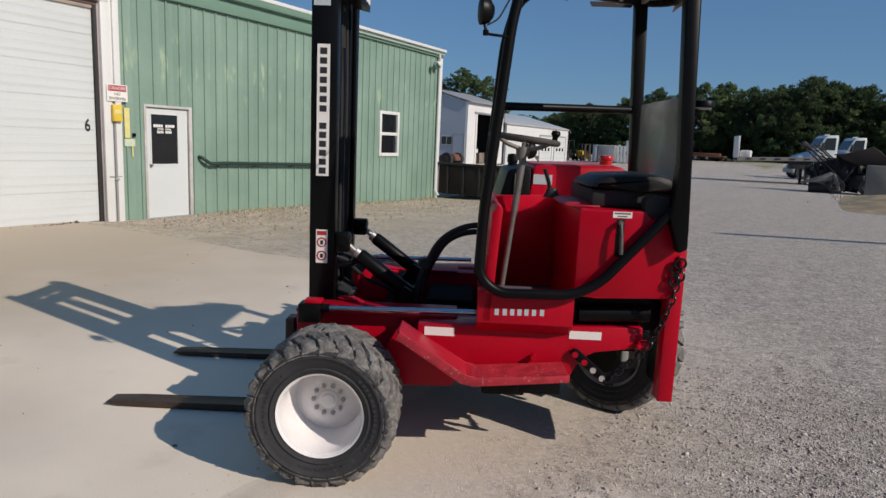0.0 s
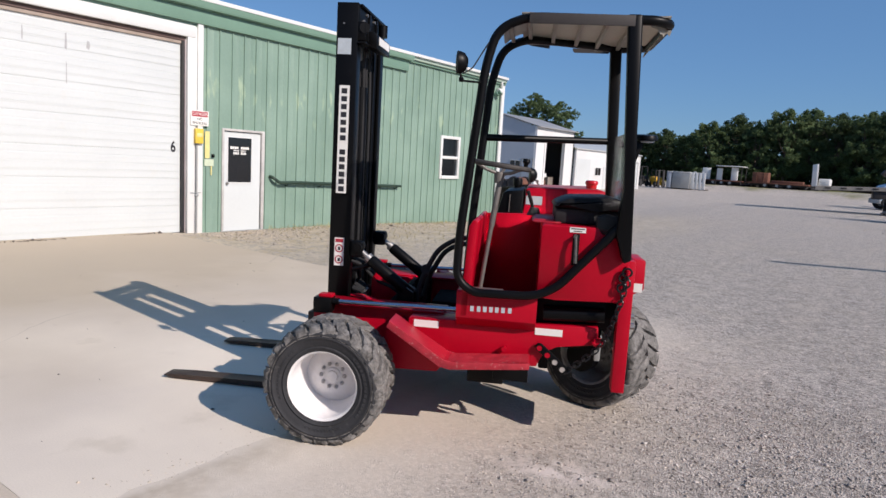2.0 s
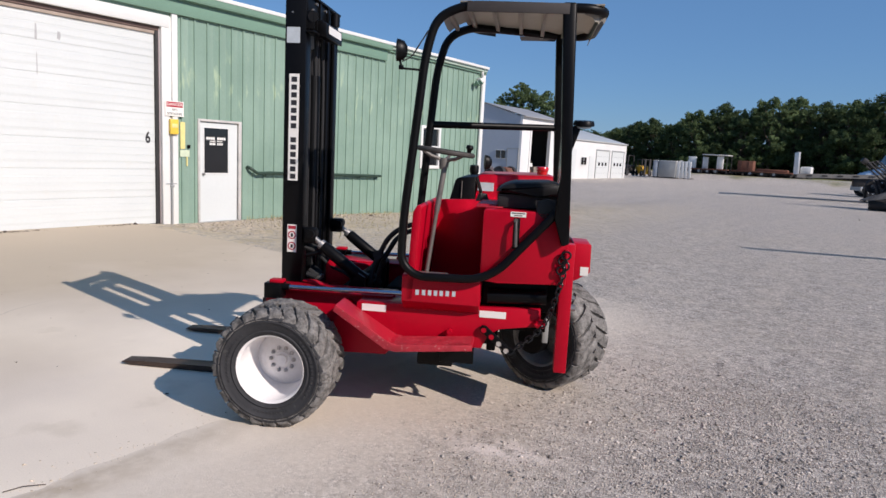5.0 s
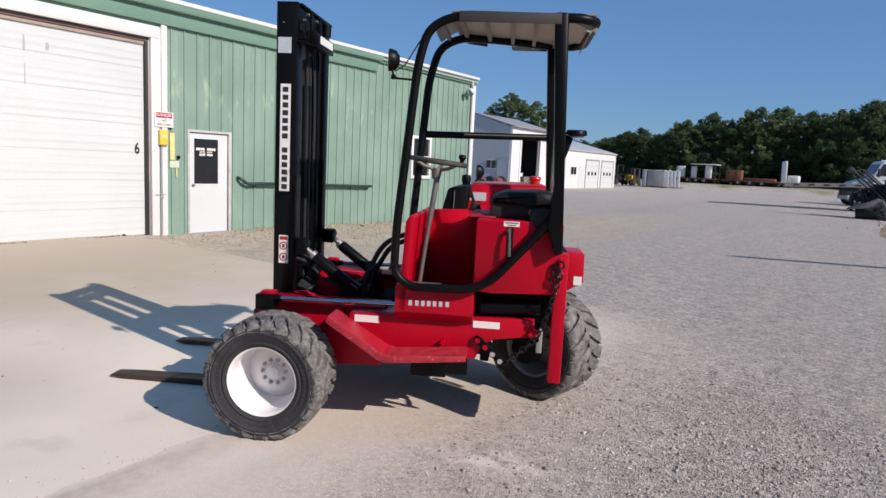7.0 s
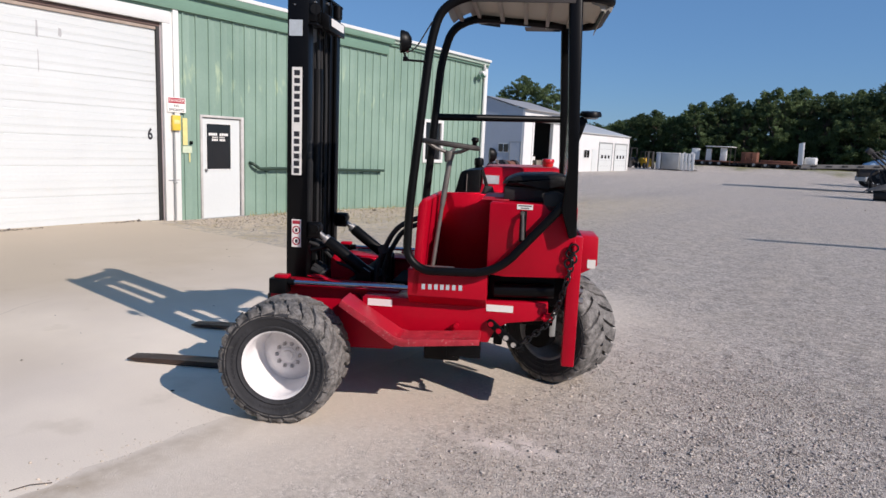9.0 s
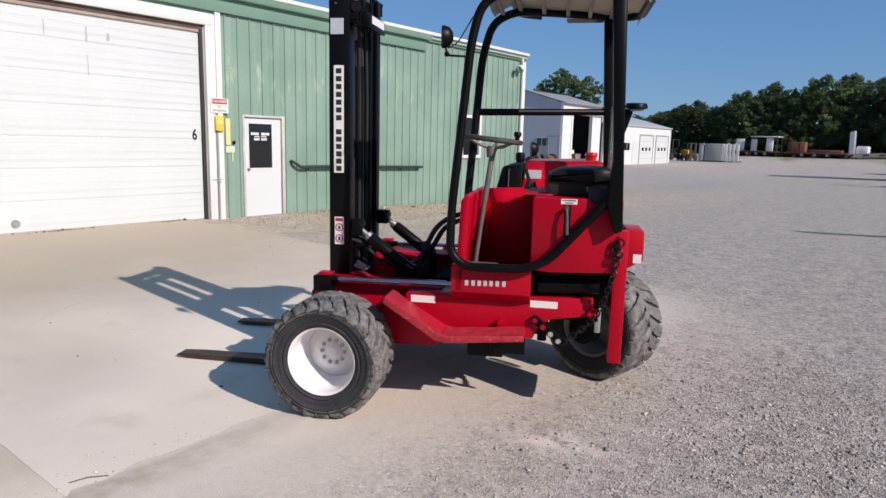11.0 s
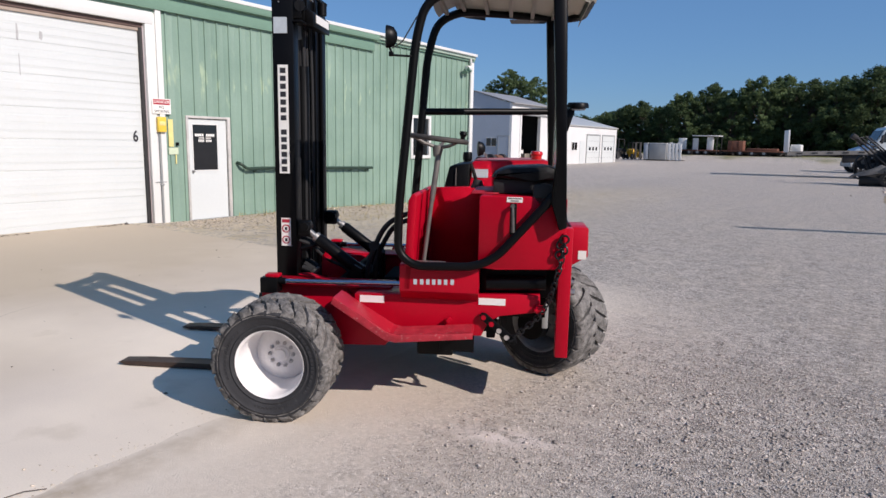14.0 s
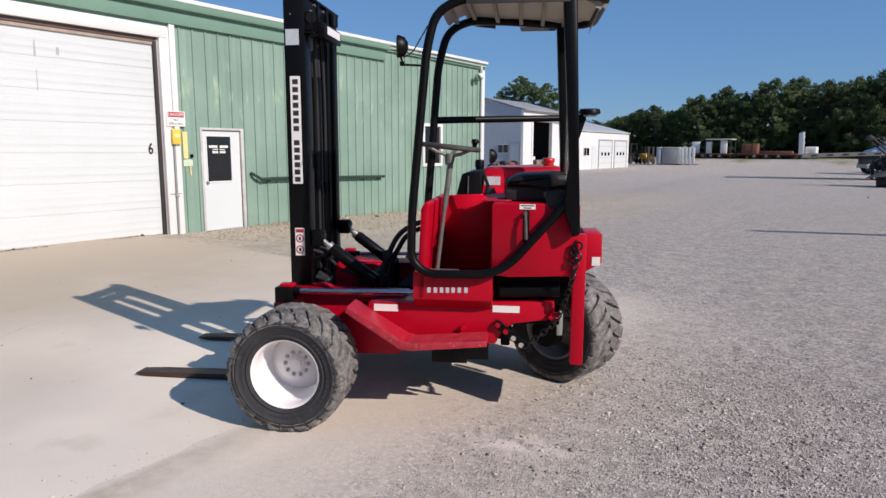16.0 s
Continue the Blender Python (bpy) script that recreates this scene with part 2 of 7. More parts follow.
def concrete_material():
    m = material("concrete", (0.695, 0.612, 0.52), 0.85, vary=0.13, scale=0.55, fine=120, bump=0.12, tint=(0.745, 0.66, 0.55), spec=0.3, wear=0.36, wear_color=(0.5, 0.429, 0.3386))
    # tan tracked-in dirt deepens towards the building
    n, l = m.node_tree.nodes, m.node_tree.links
    b = n["Principled BSDF"]
    src = b.inputs["Base Color"].links[0].from_socket
    geo, sep = n.new("ShaderNodeNewGeometry"), n.new("ShaderNodeSeparateXYZ")
    l.new(geo.outputs["Position"], sep.inputs[0])
    ns = n.new("ShaderNodeTexNoise")
    ns.inputs["Scale"].default_value, ns.inputs["Detail"].default_value = 0.5, 6
    l.new(geo.outputs["Position"], ns.inputs["Vector"])
    ad = n.new("ShaderNodeMath")
    ad.operation = "MULTIPLY_ADD"
    ad.inputs[1].default_value = 5.0
    l.new(ns.outputs["Fac"], ad.inputs[0])
    l.new(sep.outputs["X"], ad.inputs[2])
    mr = n.new("ShaderNodeMapRange")
    mr.inputs["From Min"].default_value, mr.inputs["From Max"].default_value = -1.6, -5.6
    mr.inputs["To Max"].default_value = 0.85
    l.new(ad.outputs[0], mr.inputs["Value"])
    mx = n.new("ShaderNodeMix")
    mx.data_type = "RGBA"
    mx.inputs["B"].default_value = (0.47, 0.388, 0.285, 1)
    l.new(mr.outputs[0], mx.inputs["Factor"])
    l.new(src, mx.inputs["A"])
    vor = n.new("ShaderNodeTexVoronoi")
    vor.feature = "DISTANCE_TO_EDGE"
    vor.inputs["Scale"].default_value = 0.33
    warp = n.new("ShaderNodeVectorMath")
    warp.operation = "MULTIPLY_ADD"
    warp.inputs[1].default_value = (0.8, 0.8, 0.0)
    l.new(ns.outputs["Color"], warp.inputs[0])
    l.new(geo.outputs["Position"], warp.inputs[2])
    l.new(warp.outputs[0], vor.inputs["Vector"])
    line = n.new("ShaderNodeMapRange")
    line.inputs["From Min"].default_value, line.inputs["From Max"].default_value = 0.0035, 0.0
    line.inputs["To Max"].default_value = 0.36
    l.new(vor.outputs["Distance"], line.inputs["Value"])
    some = n.new("ShaderNodeMapRange")
    some.inputs["From Min"].default_value, some.inputs["From Max"].default_value = 0.54, 0.62
    l.new(ns.outputs["Fac"], some.inputs["Value"])
    both = n.new("ShaderNodeMath")
    both.operation = "MULTIPLY"
    l.new(line.outputs[0], both.inputs[0])
    l.new(some.outputs[0], both.inputs[1])
    ck = n.new("ShaderNodeMix")
    ck.data_type = "RGBA"
    ck.inputs["B"].default_value = (0.26, 0.22, 0.18, 1)
    l.new(both.outputs[0], ck.inputs["Factor"])
    l.new(mx.outputs["Result"], ck.inputs["A"])
    l.new(ck.outputs["Result"], b.inputs["Base Color"])
    return m


GRAVEL = gravel_material()
CONCRETE = concrete_material()
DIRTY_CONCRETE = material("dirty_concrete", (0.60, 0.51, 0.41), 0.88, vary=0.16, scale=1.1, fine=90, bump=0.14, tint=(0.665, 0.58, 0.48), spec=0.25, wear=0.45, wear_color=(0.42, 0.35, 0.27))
PEBBLE = material("pebble", (0.50, 0.45, 0.405), 0.9, vary=0.12, scale=9, fine=80, island=0.4, spec=0.2)
PEBBLE_DARK = material("dark_pebble", (0.12, 0.0975, 0.08235), 0.9, vary=0.2, scale=9)
GREEN = material("green_siding", (0.203, 0.303, 0.240), 0.42, vary=0.09, scale=0.8, fine=25, tint=(0.226, 0.326, 0.262), wear=0.10, wear_color=(0.33, 0.4095, 0.2745))


def stain(m, color, low, high):
    """Pale vertical run marks on a wall between two heights."""
    n, l = m.node_tree.nodes, m.node_tree.links
    b = n["Principled BSDF"]
    src = b.inputs["Base Color"].links[0].from_socket
    geo, squeeze, runs, sep = n.new("ShaderNodeNewGeometry"), n.new("ShaderNodeMapping"), n.new("ShaderNodeTexNoise"), n.new("ShaderNodeSeparateXYZ")
    squeeze.inputs["Scale"].default_value = (1, 5.2, 1.5)
    squeeze.inputs["Location"].default_value = (0, 0.35, 0.1)
    l.new(geo.outputs["Position"], squeeze.inputs["Vector"])
    l.new(squeeze.outputs[0], runs.inputs["Vector"])
    runs.inputs["Scale"].default_value, runs.inputs["Detail"].default_value = 1.0, 4
    l.new(geo.outputs["Position"], sep.inputs[0])
    facs = []
    for src2, a, z in ((runs.outputs["Fac"], 0.585, 0.70), (sep.outputs["Z"], low, low + 0.5), (sep.outputs["Z"], high, high - 0.5)):
        r = n.new("ShaderNodeMapRange")
        r.inputs["From Min"].default_value, r.inputs["From Max"].default_value = a, z
        l.new(src2, r.inputs["Value"])
        facs.append(r.outputs[0])
    for a in (1, 2):
        x = n.new("ShaderNodeMath")
        x.operation = "MULTIPLY"
        l.new(facs[0], x.inputs[0])
        l.new(facs[a], x.inputs[1])
        facs[0] = x.outputs[0]
    mix = n.new("ShaderNodeMix")
    mix.data_type = "RGBA"
    mix.inputs["B"].default_value = (*color, 1)
    l.new(facs[0], mix.inputs["Factor"])
    l.new(src, mix.inputs["A"])
    l.new(mix.outputs["Result"], b.inputs["Base Color"])


stain(GREEN, (0.36, 0.46, 0.32), 2.2, 3.7)
GREEN_TRIM = material("green_trim", (0.17, 0.285, 0.215), 0.4, vary=0.08, scale=1.0, fine=25)
PINKISH = material("pinkish_board", (0.42, 0.36, 0.365), 0.7, vary=0.15, scale=3, fine=30)
WHITE = material("white_paint", (0.70, 0.70, 0.675), 0.45, vary=0.05, scale=1.5, fine=30, wear=0.12, wear_color=(0.55, 0.4875, 0.3843))
WHITE_DOOR = material("white_door_steel", (0.615, 0.64, 0.63), 0.4, vary=0.04, scale=0.9, fine=20, wear=0.10, wear_color=(0.62, 0.5655, 0.4575))
WHITE_WALL = material("white_siding", (0.69, 0.685, 0.67), 0.5, vary=0.05, scale=0.5, fine=8)
BLUEGREY = material("blue_grey_siding", (0.38, 0.425, 0.48), 0.5, vary=0.06, scale=0.5, fine=8)
ROOF = material("pale_metal_roof", (0.62, 0.6142, 0.5765), 0.4, metal=0.3, vary=0.06, scale=0.6, fine=10)
RED = material("red_paint", (0.43, 0.0018, 0.016), 0.36, vary=0.10, scale=2.2, fine=35, coat=0.03, spec=0.22, bump=0.02, wear=0.05, wear_color=(0.12, 0.02, 0.02))
DUSTY_FLOOR = material("dusty_tread_plate", (0.10, 0.092, 0.085), 0.8, vary=0.3, scale=7, fine=50, bump=0.15, wear=0.5, wear_color=(0.30, 0.27, 0.24))
RED_WORN = material("worn_red_paint", (0.41, 0.010, 0.026), 0.45, vary=0.16, scale=5, fine=70, bump=0.08, wear=0.25, wear_color=(0.50, 0.20, 0.18))
RED_GRIP = material("gritty_red_step_paint", (0.43, 0.020, 0.036), 0.55, vary=0.35, scale=13, fine=150, bump=0.6, wear=0.75, wear_color=(0.56, 0.24, 0.23))
BLACK = material("black_paint", (0.0035, 0.0035, 0.004), 0.4, vary=0.25, scale=3, fine=40, coat=0.0, bump=0.02, spec=0.16)
BLACK_MATT = material("black_rubber", (0.014, 0.014, 0.015), 0.75, vary=0.25, scale=5, fine=60, bump=0.05)
TYRE = material("tyre_rubber", (0.036, 0.036, 0.039), 0.8, vary=0.3, scale=6, fine=70, bump=0.12, spec=0.3, wear=0.35, wear_color=(0.11, 0.105, 0.10))
TREAD = material("dusty_tread_rubber", (0.165, 0.156, 0.147), 0.95, vary=0.75, scale=16, fine=70, bump=1.0, spec=0.12, wear=0.5, wear_color=(0.27, 0.25, 0.23))
RIM = material("white_rim_paint", (0.78, 0.75, 0.74), 0.45, vary=0.07, scale=6, fine=50, bump=0.03)
CHROME = material("chrome_rod", (0.50, 0.53, 0.60), 0.20, metal=1.0, vary=0.04, scale=8)
STEEL = material("worn_steel", (0.33, 0.32, 0.31), 0.42, metal=0.8, vary=0.2, scale=8, fine=60, bump=0.05)
COLUMN = material("grey_steering_column", (0.14, 0.13, 0.12), 0.55, metal=0.3, vary=0.3, scale=14, fine=60, bump=0.1, wear=0.6, wear_color=(0.07, 0.06, 0.05))
FORK = material("fork_steel", (0.058, 0.038, 0.030), 0.6, metal=0.3, vary=0.35, scale=5, fine=60, bump=0.15, wear=0.5, wear_color=(0.13, 0.08, 0.055))
LABEL_WHITE = material("white_label", (0.8, 0.78, 0.732), 0.45, vary=0.04, scale=20)
LABEL_GREY = material("silver_label", (0.47, 0.52, 0.55), 0.4, vary=0.10, scale=25)
INK = material("black_ink", (0.02, 0.02, 0.025), 0.6)
INK_RED = material("red_ink", (0.38, 0.02, 0.04), 0.6)
YELLOW = material("yellow_plastic", (0.75, 0.52, 0.06), 0.5, vary=0.1, scale=12)
YELLOW_PALE = material("pale_yellow_plastic", (0.70, 0.62, 0.25), 0.6, vary=0.1, scale=12)
YELLOW_MACHINE = material("yellow_machine_paint", (0.65, 0.36, 0.02), 0.45, vary=0.15, scale=2)
GLASS_DARK = material("dark_glass", (0.010, 0.011, 0.013), 0.06, vary=0.0, spec=0.7)
CANOPY = material("grey_canopy_plastic", (0.21, 0.20, 0.18), 0.6, vary=0.14, scale=5, fine=40, bump=0.04)
# thin plastic that lets some of the sun through
glow = CANOPY.node_tree.nodes.new("ShaderNodeBsdfTranslucent")
glow.inputs["Color"].default_value = (0.24, 0.215, 0.175, 1)
join = CANOPY.node_tree.nodes.new("ShaderNodeAddShader")
CANOPY.node_tree.links.new(CANOPY.node_tree.nodes["Principled BSDF"].outputs[0], join.inputs[0])
CANOPY.node_tree.links.new(glow.outputs[0], join.inputs[1])
CANOPY.node_tree.links.new(join.outputs[0], CANOPY.node_tree.nodes["Material Output"].inputs[0])
SEAT = material("black_vinyl", (0.006, 0.006, 0.007), 0.5, vary=0.2, scale=8, fine=90, bump=0.06, spec=0.22)
SCUFF = material("grey_scuff", (0.40, 0.40, 0.40), 0.6, vary=0.15, scale=20)
DOOR_GREY = material("weathered_grey_frame_paint", (0.50, 0.48, 0.455), 0.55, vary=0.2, scale=4, fine=40, wear=0.4, wear_color=(0.24, 0.19, 0.16))
ROUGH_BLACK = material("rough_black", (0.012, 0.011, 0.010), 0.9, vary=0.4, scale=9, fine=60, bump=0.3, spec=0.15)
CANOPY_DARK = material("dark_canopy_plastic", (0.040, 0.034, 0.032), 0.7, vary=0.14, scale=5, fine=40)
BARK = material("bark", (0.10, 0.078, 0.058), 0.9, vary=0.3, scale=3, fine=30, bump=0.4)
RUST = material("rusty_steel", (0.16, 0.065, 0.04), 0.85, vary=0.3, scale=2, fine=20, bump=0.1)
DARK_STEEL = material("dark_machinery", (0.022, 0.020, 0.020), 0.6, vary=0.4, scale=3, fine=20, bump=0.1)
WOOD_DECK = material("weathered_deck_wood", (0.20, 0.17, 0.14), 0.85, vary=0.3, scale=2, fine=18, bump=0.2)
GREY_METAL = material("grey_steel_sheet", (0.33, 0.3412, 0.3386), 0.5, metal=0.2, vary=0.12, scale=1.2, fine=10)
TRUCK_WHITE = material("pale_truck_paint", (0.62, 0.663, 0.6588), 0.3, vary=0.05, scale=1.2, coat=0.4)
TRUCK_BLUE = material("blue_hood_paint", (0.30, 0.40, 0.52), 0.3, vary=0.05, scale=1.2, coat=0.4)
SOIL = material("soil_with_dry_grass", (0.27, 0.215, 0.155), 0.95, vary=0.35, scale=1.4, fine=16, bump=0.5, tint=(0.32, 0.24, 0.12))
DARK_INSIDE = material("dark_interior", (0.03, 0.03, 0.03), 0.9, vary=0.2, scale=1.0)
BARRIER = material("weathered_barrier_concrete", (0.22, 0.205, 0.185), 0.9, vary=0.2, scale=2, fine=20, bump=0.1)
WEED = material("dry_weed", (0.33, 0.27, 0.12), 0.9, vary=0.2, scale=4, island=0.4, spec=0.1)


def leaf_material(name, a, c):
    """Leaves that let some of the light through."""
    m = material(name, a, 0.7, vary=0.20, scale=0.35, fine=3, tint=c, island=0.22, spec=0.08)
    n, l = m.node_tree.nodes, m.node_tree.links
    thin = n.new("ShaderNodeBsdfTranslucent")
    l.new(n["Principled BSDF"].inputs["Base Color"].links[0].from_socket, thin.inputs["Color"])
    mix = n.new("ShaderNodeMixShader")
    mix.inputs[0].default_value = 0.38
    l.new(n["Principled BSDF"].outputs[0], mix.inputs[1])
    l.new(thin.outputs[0], mix.inputs[2])
    l.new(mix.outputs[0], n["Material Output"].inputs[0])
    return m


LEAF = leaf_material("oak_leaf", (0.068, 0.100, 0.049), (0.090, 0.125, 0.058))
LEAF_LIGHT = leaf_material("maple_leaf", (0.104, 0.150, 0.070), (0.134, 0.180, 0.080))


def clear_material():
    m = material("clear_plastic", (0.50, 0.52, 0.52), 0.22, vary=0.1, scale=6, spec=0.2)
    b = m.node_tree.nodes["Principled BSDF"]
    b.inputs["Transmission Weight"].default_value = 1.0
    b.inputs["IOR"].default_value = 1.1
    return m


CLEAR = clear_material()


def red_lens_material():
    m = material("red_lens", (0.55, 0.01, 0.012), 0.15, vary=0.05, scale=10, coat=0.5)
    return m


RED_LENS = red_lens_material()


# ---- building blocks ----
def finish(bm, mesh, smooth):
    bmesh.ops.recalc_face_normals(bm, faces=bm.faces)
    if smooth:
        for e in bm.edges:
            e.smooth = not (len(e.link_faces) != 2 or e.calc_face_angle(0) > 0.62)
        for f in bm.faces:
            f.smooth = True
    bm.to_mesh(mesh)
    bm.free()


def part(name, bm, mat, parent=None, label="", at=None, smooth=True):
    """One mesh object, under a thing or a part."""
    mesh = bpy.data.meshes.new(name)
    finish(bm, mesh, smooth)
    mesh.materials.append(mat)
    ob = new(name, mesh)
    if parent is not None:
        ob.parent = parent
    if at is not None:
        ob.matrix_basis = at
    return tagged(ob, label)


def shared(name, mesh, parent, at, label=""):
    ob = new(name, mesh)
    ob.parent = parent
    ob.matrix_basis = at
    return tagged(ob, label)


def thing(name, label, category, at=None, group="", kind=""):
    ob = new(name)
    ob.empty_display_size = 0.2
    if at is not None:
        ob.matrix_basis = at
    return tagged(ob, label, category, group, kind)


def single(name, bm, mat, label, category="", group="", kind="", at=None, smooth=True):
    ob = part(name, bm, mat, None, label, at, smooth)
    return tagged(ob, label, category, group, kind)


def box(bm, x0, x1, y0, y1, z0, z1, bevel=0.0, m=None, seg=2):
    v = [bm.verts.new((x, y, z)) for x in (x0, x1) for y in (y0, y1) for z in (z0, z1)]
    fs = [bm.faces.new([v[i] for i in q]) for q in ((0, 1, 3, 2), (4, 6, 7, 5), (0, 4, 5, 1), (2, 3, 7, 6), (0, 2, 6, 4), (1, 5, 7, 3))]
    if bevel:
        es = list({e for f in fs for e in f.edges})
        r = bmesh.ops.bevel(bm, geom=es, offset=bevel, segments=seg, affect="EDGES", profile=0.5)
        v = list({q for f in r["faces"] for q in f.verts} | {q for q in v if q.is_valid})
    if m is not None:
        bmesh.ops.transform(bm, matrix=m, verts=[q for q in v if q.is_valid])
    return bm


def prism(bm, pts, a, b, axis="y", bevel=0.0, m=None):
    """A flat outline pushed along an axis from a to b. Points are (x, z) for y, (y, z) for x, (x, y) for z."""
    def at(p, h):
        return {"y": (p[0], h, p[1]), "x": (h, p[0], p[1]), "z": (p[0], p[1], h)}[axis]
    lo, hi = [bm.verts.new(at(p, a)) for p in pts], [bm.verts.new(at(p, b)) for p in pts]
    n = len(pts)
    fs = [bm.faces.new(lo), bm.faces.new(hi[::-1])] + [bm.faces.new((lo[i], hi[i], hi[(i + 1) % n], lo[(i + 1) % n])) for i in range(n)]
    vs = lo + hi
    if bevel:
        r = bmesh.ops.bevel(bm, geom=list({e for f in fs for e in f.edges}), offset=bevel, segments=2, affect="EDGES", profile=0.5)
        vs = list({q for f in r["faces"] for q in f.verts} | {q for q in vs if q.is_valid})
    if m is not None:
        bmesh.ops.transform(bm, matrix=m, verts=[q for q in vs if q.is_valid])
    return bm


def tube(bm, pts, r, n=12, caps=True, radii=None):
    """A round bar along a line of points."""
    pts = [Vector(p) for p in pts]
    rings, side = [], None
    for i, p in enumerate(pts):
        d = (pts[min(i + 1, len(pts) - 1)] - pts[max(i - 1, 0)]).normalized()
        if side is None:
            side = d.orthogonal().normalized()
        else:
            side = (side - d * side.dot(d)).normalized()
        up = d.cross(side)
        rad = radii[i] if radii else r
        rings.append([bm.verts.new(p + rad * (math.cos(k * math.tau / n) * side + math.sin(k * math.tau / n) * up)) for k in range(n)])
    for a, b in zip(rings, rings[1:]):
        for k in range(n):
            bm.faces.new((a[k], a[(k + 1) % n], b[(k + 1) % n], b[k]))
    if caps:
        bm.faces.new(rings[0][::-1])
        bm.faces.new(rings[-1])
    return bm


def rounded(pts, r, n=6, closed=False):
    """A line of points with its corners rounded."""
    pts = [Vector(p) for p in pts]
    out, k = [], len(pts)
    for i, p in enumerate(pts):
        if not closed and i in (0, k - 1):
            out.append(p)
            continue
        a, b = pts[(i - 1) % k], pts[(i + 1) % k]
        rr = min(r, (a - p).length * 0.49, (b - p).length * 0.49)
        s, e = p + (a - p).normalized() * rr, p + (b - p).normalized() * rr
        for j in range(n + 1):
            t = j / n
            out.append((1 - t) ** 2 * s + 2 * t * (1 - t) * p + t * t * e)
    return out


def lathe(bm, profile, n=48, m=None, wrap=False):
    """Rings of (radius, height) turned about y."""
    rings = []
    for r, h in profile:
        rings.append([bm.verts.new((r * math.cos(k * math.tau / n), h, r * math.sin(k * math.tau / n))) for k in range(n)] if r > 1e-6 else [bm.verts.new((0, h, 0))])
    pairs = list(zip(rings, rings[1:])) + ([(rings[-1], rings[0])] if wrap else [])
    for a, b in pairs:
        for k in range(n):
            q = [a[k % len(a)], a[(k + 1) % len(a)], b[(k + 1) % len(b)], b[k % len(b)]]
            q = list(dict.fromkeys(q))
            if len(q) > 2:
                bm.faces.new(q)
    if m is not None:
        bmesh.ops.transform(bm, matrix=m, verts=[v for ring in rings for v in ring])
    return bm


def arc(cx, cz, r, a0, a1, n):
    return [(cx + r * math.cos(radians(a0 + (a1 - a0) * i / n)), cz + r * math.sin(radians(a0 + (a1 - a0) * i / n))) for i in range(n + 1)]


def lettering(name, text, size, mat, parent, at, label="", bold=0.0):
    """Flat raised letters in the built-in font, as a mesh."""
    cv = bpy.data.curves.new(name, "FONT")
    cv.body, cv.size, cv.align_x, cv.align_y, cv.extrude = text, size, "CENTER", "CENTER", 0.0015
    cv.offset = bold
    tmp = bpy.data.objects.new(name, cv)
    scene.collection.objects.link(tmp)
    mesh = bpy.data.meshes.new_from_object(tmp.evaluated_get(bpy.context.evaluated_depsgraph_get()))
    bpy.data.objects.remove(tmp)
    mesh.materials.clear()
    mesh.materials.append(mat)
    ob = new(name, mesh)
    ob.parent, ob.matrix_basis = parent, at
    return tagged(ob, label)


# ---- ground ----
def smooth_step(v, a, b):
    t = min(1.0, max(0.0, (v - a) / (b - a)))
    return t * t * (3 - 2 * t)


BANK = 0.75


def ground_z(x, y):
    wall = 1.0 - smooth_step(x, -11.5, -7.5)
    dip = -0.07 * wall * smooth_step(y, 6.5, 8.5) - 0.17 * wall * smooth_step(y, 11, 19) * (1 - smooth_step(y, 26, 40))
    return -0.012 + dip + BANK * smooth_step(y, 83.0, 87.0)


def build_ground():
    xs = [-2000, -800, -400, -220, -140, -90, -60, -40, -30, -22, -16] + [-13 + 0.5 * i for i in range(18)] + [-4 + 0.06 * i for i in range(42)] + [-1 + 0.5 * i for i in range(19)] + [9, 11, 14, 18, 24, 32, 45, 65, 95, 150, 300, 800, 2000]
    ys = [-2000, -600, -200, -80, -40, -20, -10, -5] + [-3 + 0.5 * i for i in range(6)] + [0.1 * i for i in range(81)] + [8.5 + 0.5 * i for i in range(34)] + [27, 30, 34, 39, 45, 52, 60, 70, 80, 83, 84, 85, 86, 87, 90, 100, 120, 160, 260, 600, 2000]
    bm = bmesh.new()
    grid = []
    for x in xs:
        row = []
        for y in ys:
            z = ground_z(x, y)
            if abs(x) < 12.5 and -3 < y < 26:
                z += 0.005 * noise.noise(Vector((x * 0.6, y * 0.6, 3.0)))
            if -4 < x < -1.5 and y < 9:
                over = smooth_step(x, -3.35, -2.75) * (1 - smooth_step(x, -2.4, -1.6))
                z += over * (0.0155 + 0.005 * noise.noise(Vector((x * 3.0, y * 1.6, 9.0))) + 0.0025 * noise.noise(Vector((x * 14.0, y * 11.0, 5.0))))
            if -12 < x < -2.6 and 6.6 < y < 8:
                z += 0.012 * smooth_step(y, 6.85, 7.25) * (1 + noise.noise(Vector((x * 2.0, y * 4.0, 9.0))))
            row.append(bm.verts.new((x, y, z)))
        grid.append(row)
    for a, b in zip(grid, grid[1:]):
        for j in range(len(ys) - 1):
            bm.faces.new((a[j], b[j], b[j + 1], a[j + 1]))
    return single("ground", bm, GRAVEL, "grey crushed gravel yard running out to grass", "ground", kind="structure")


build_ground()


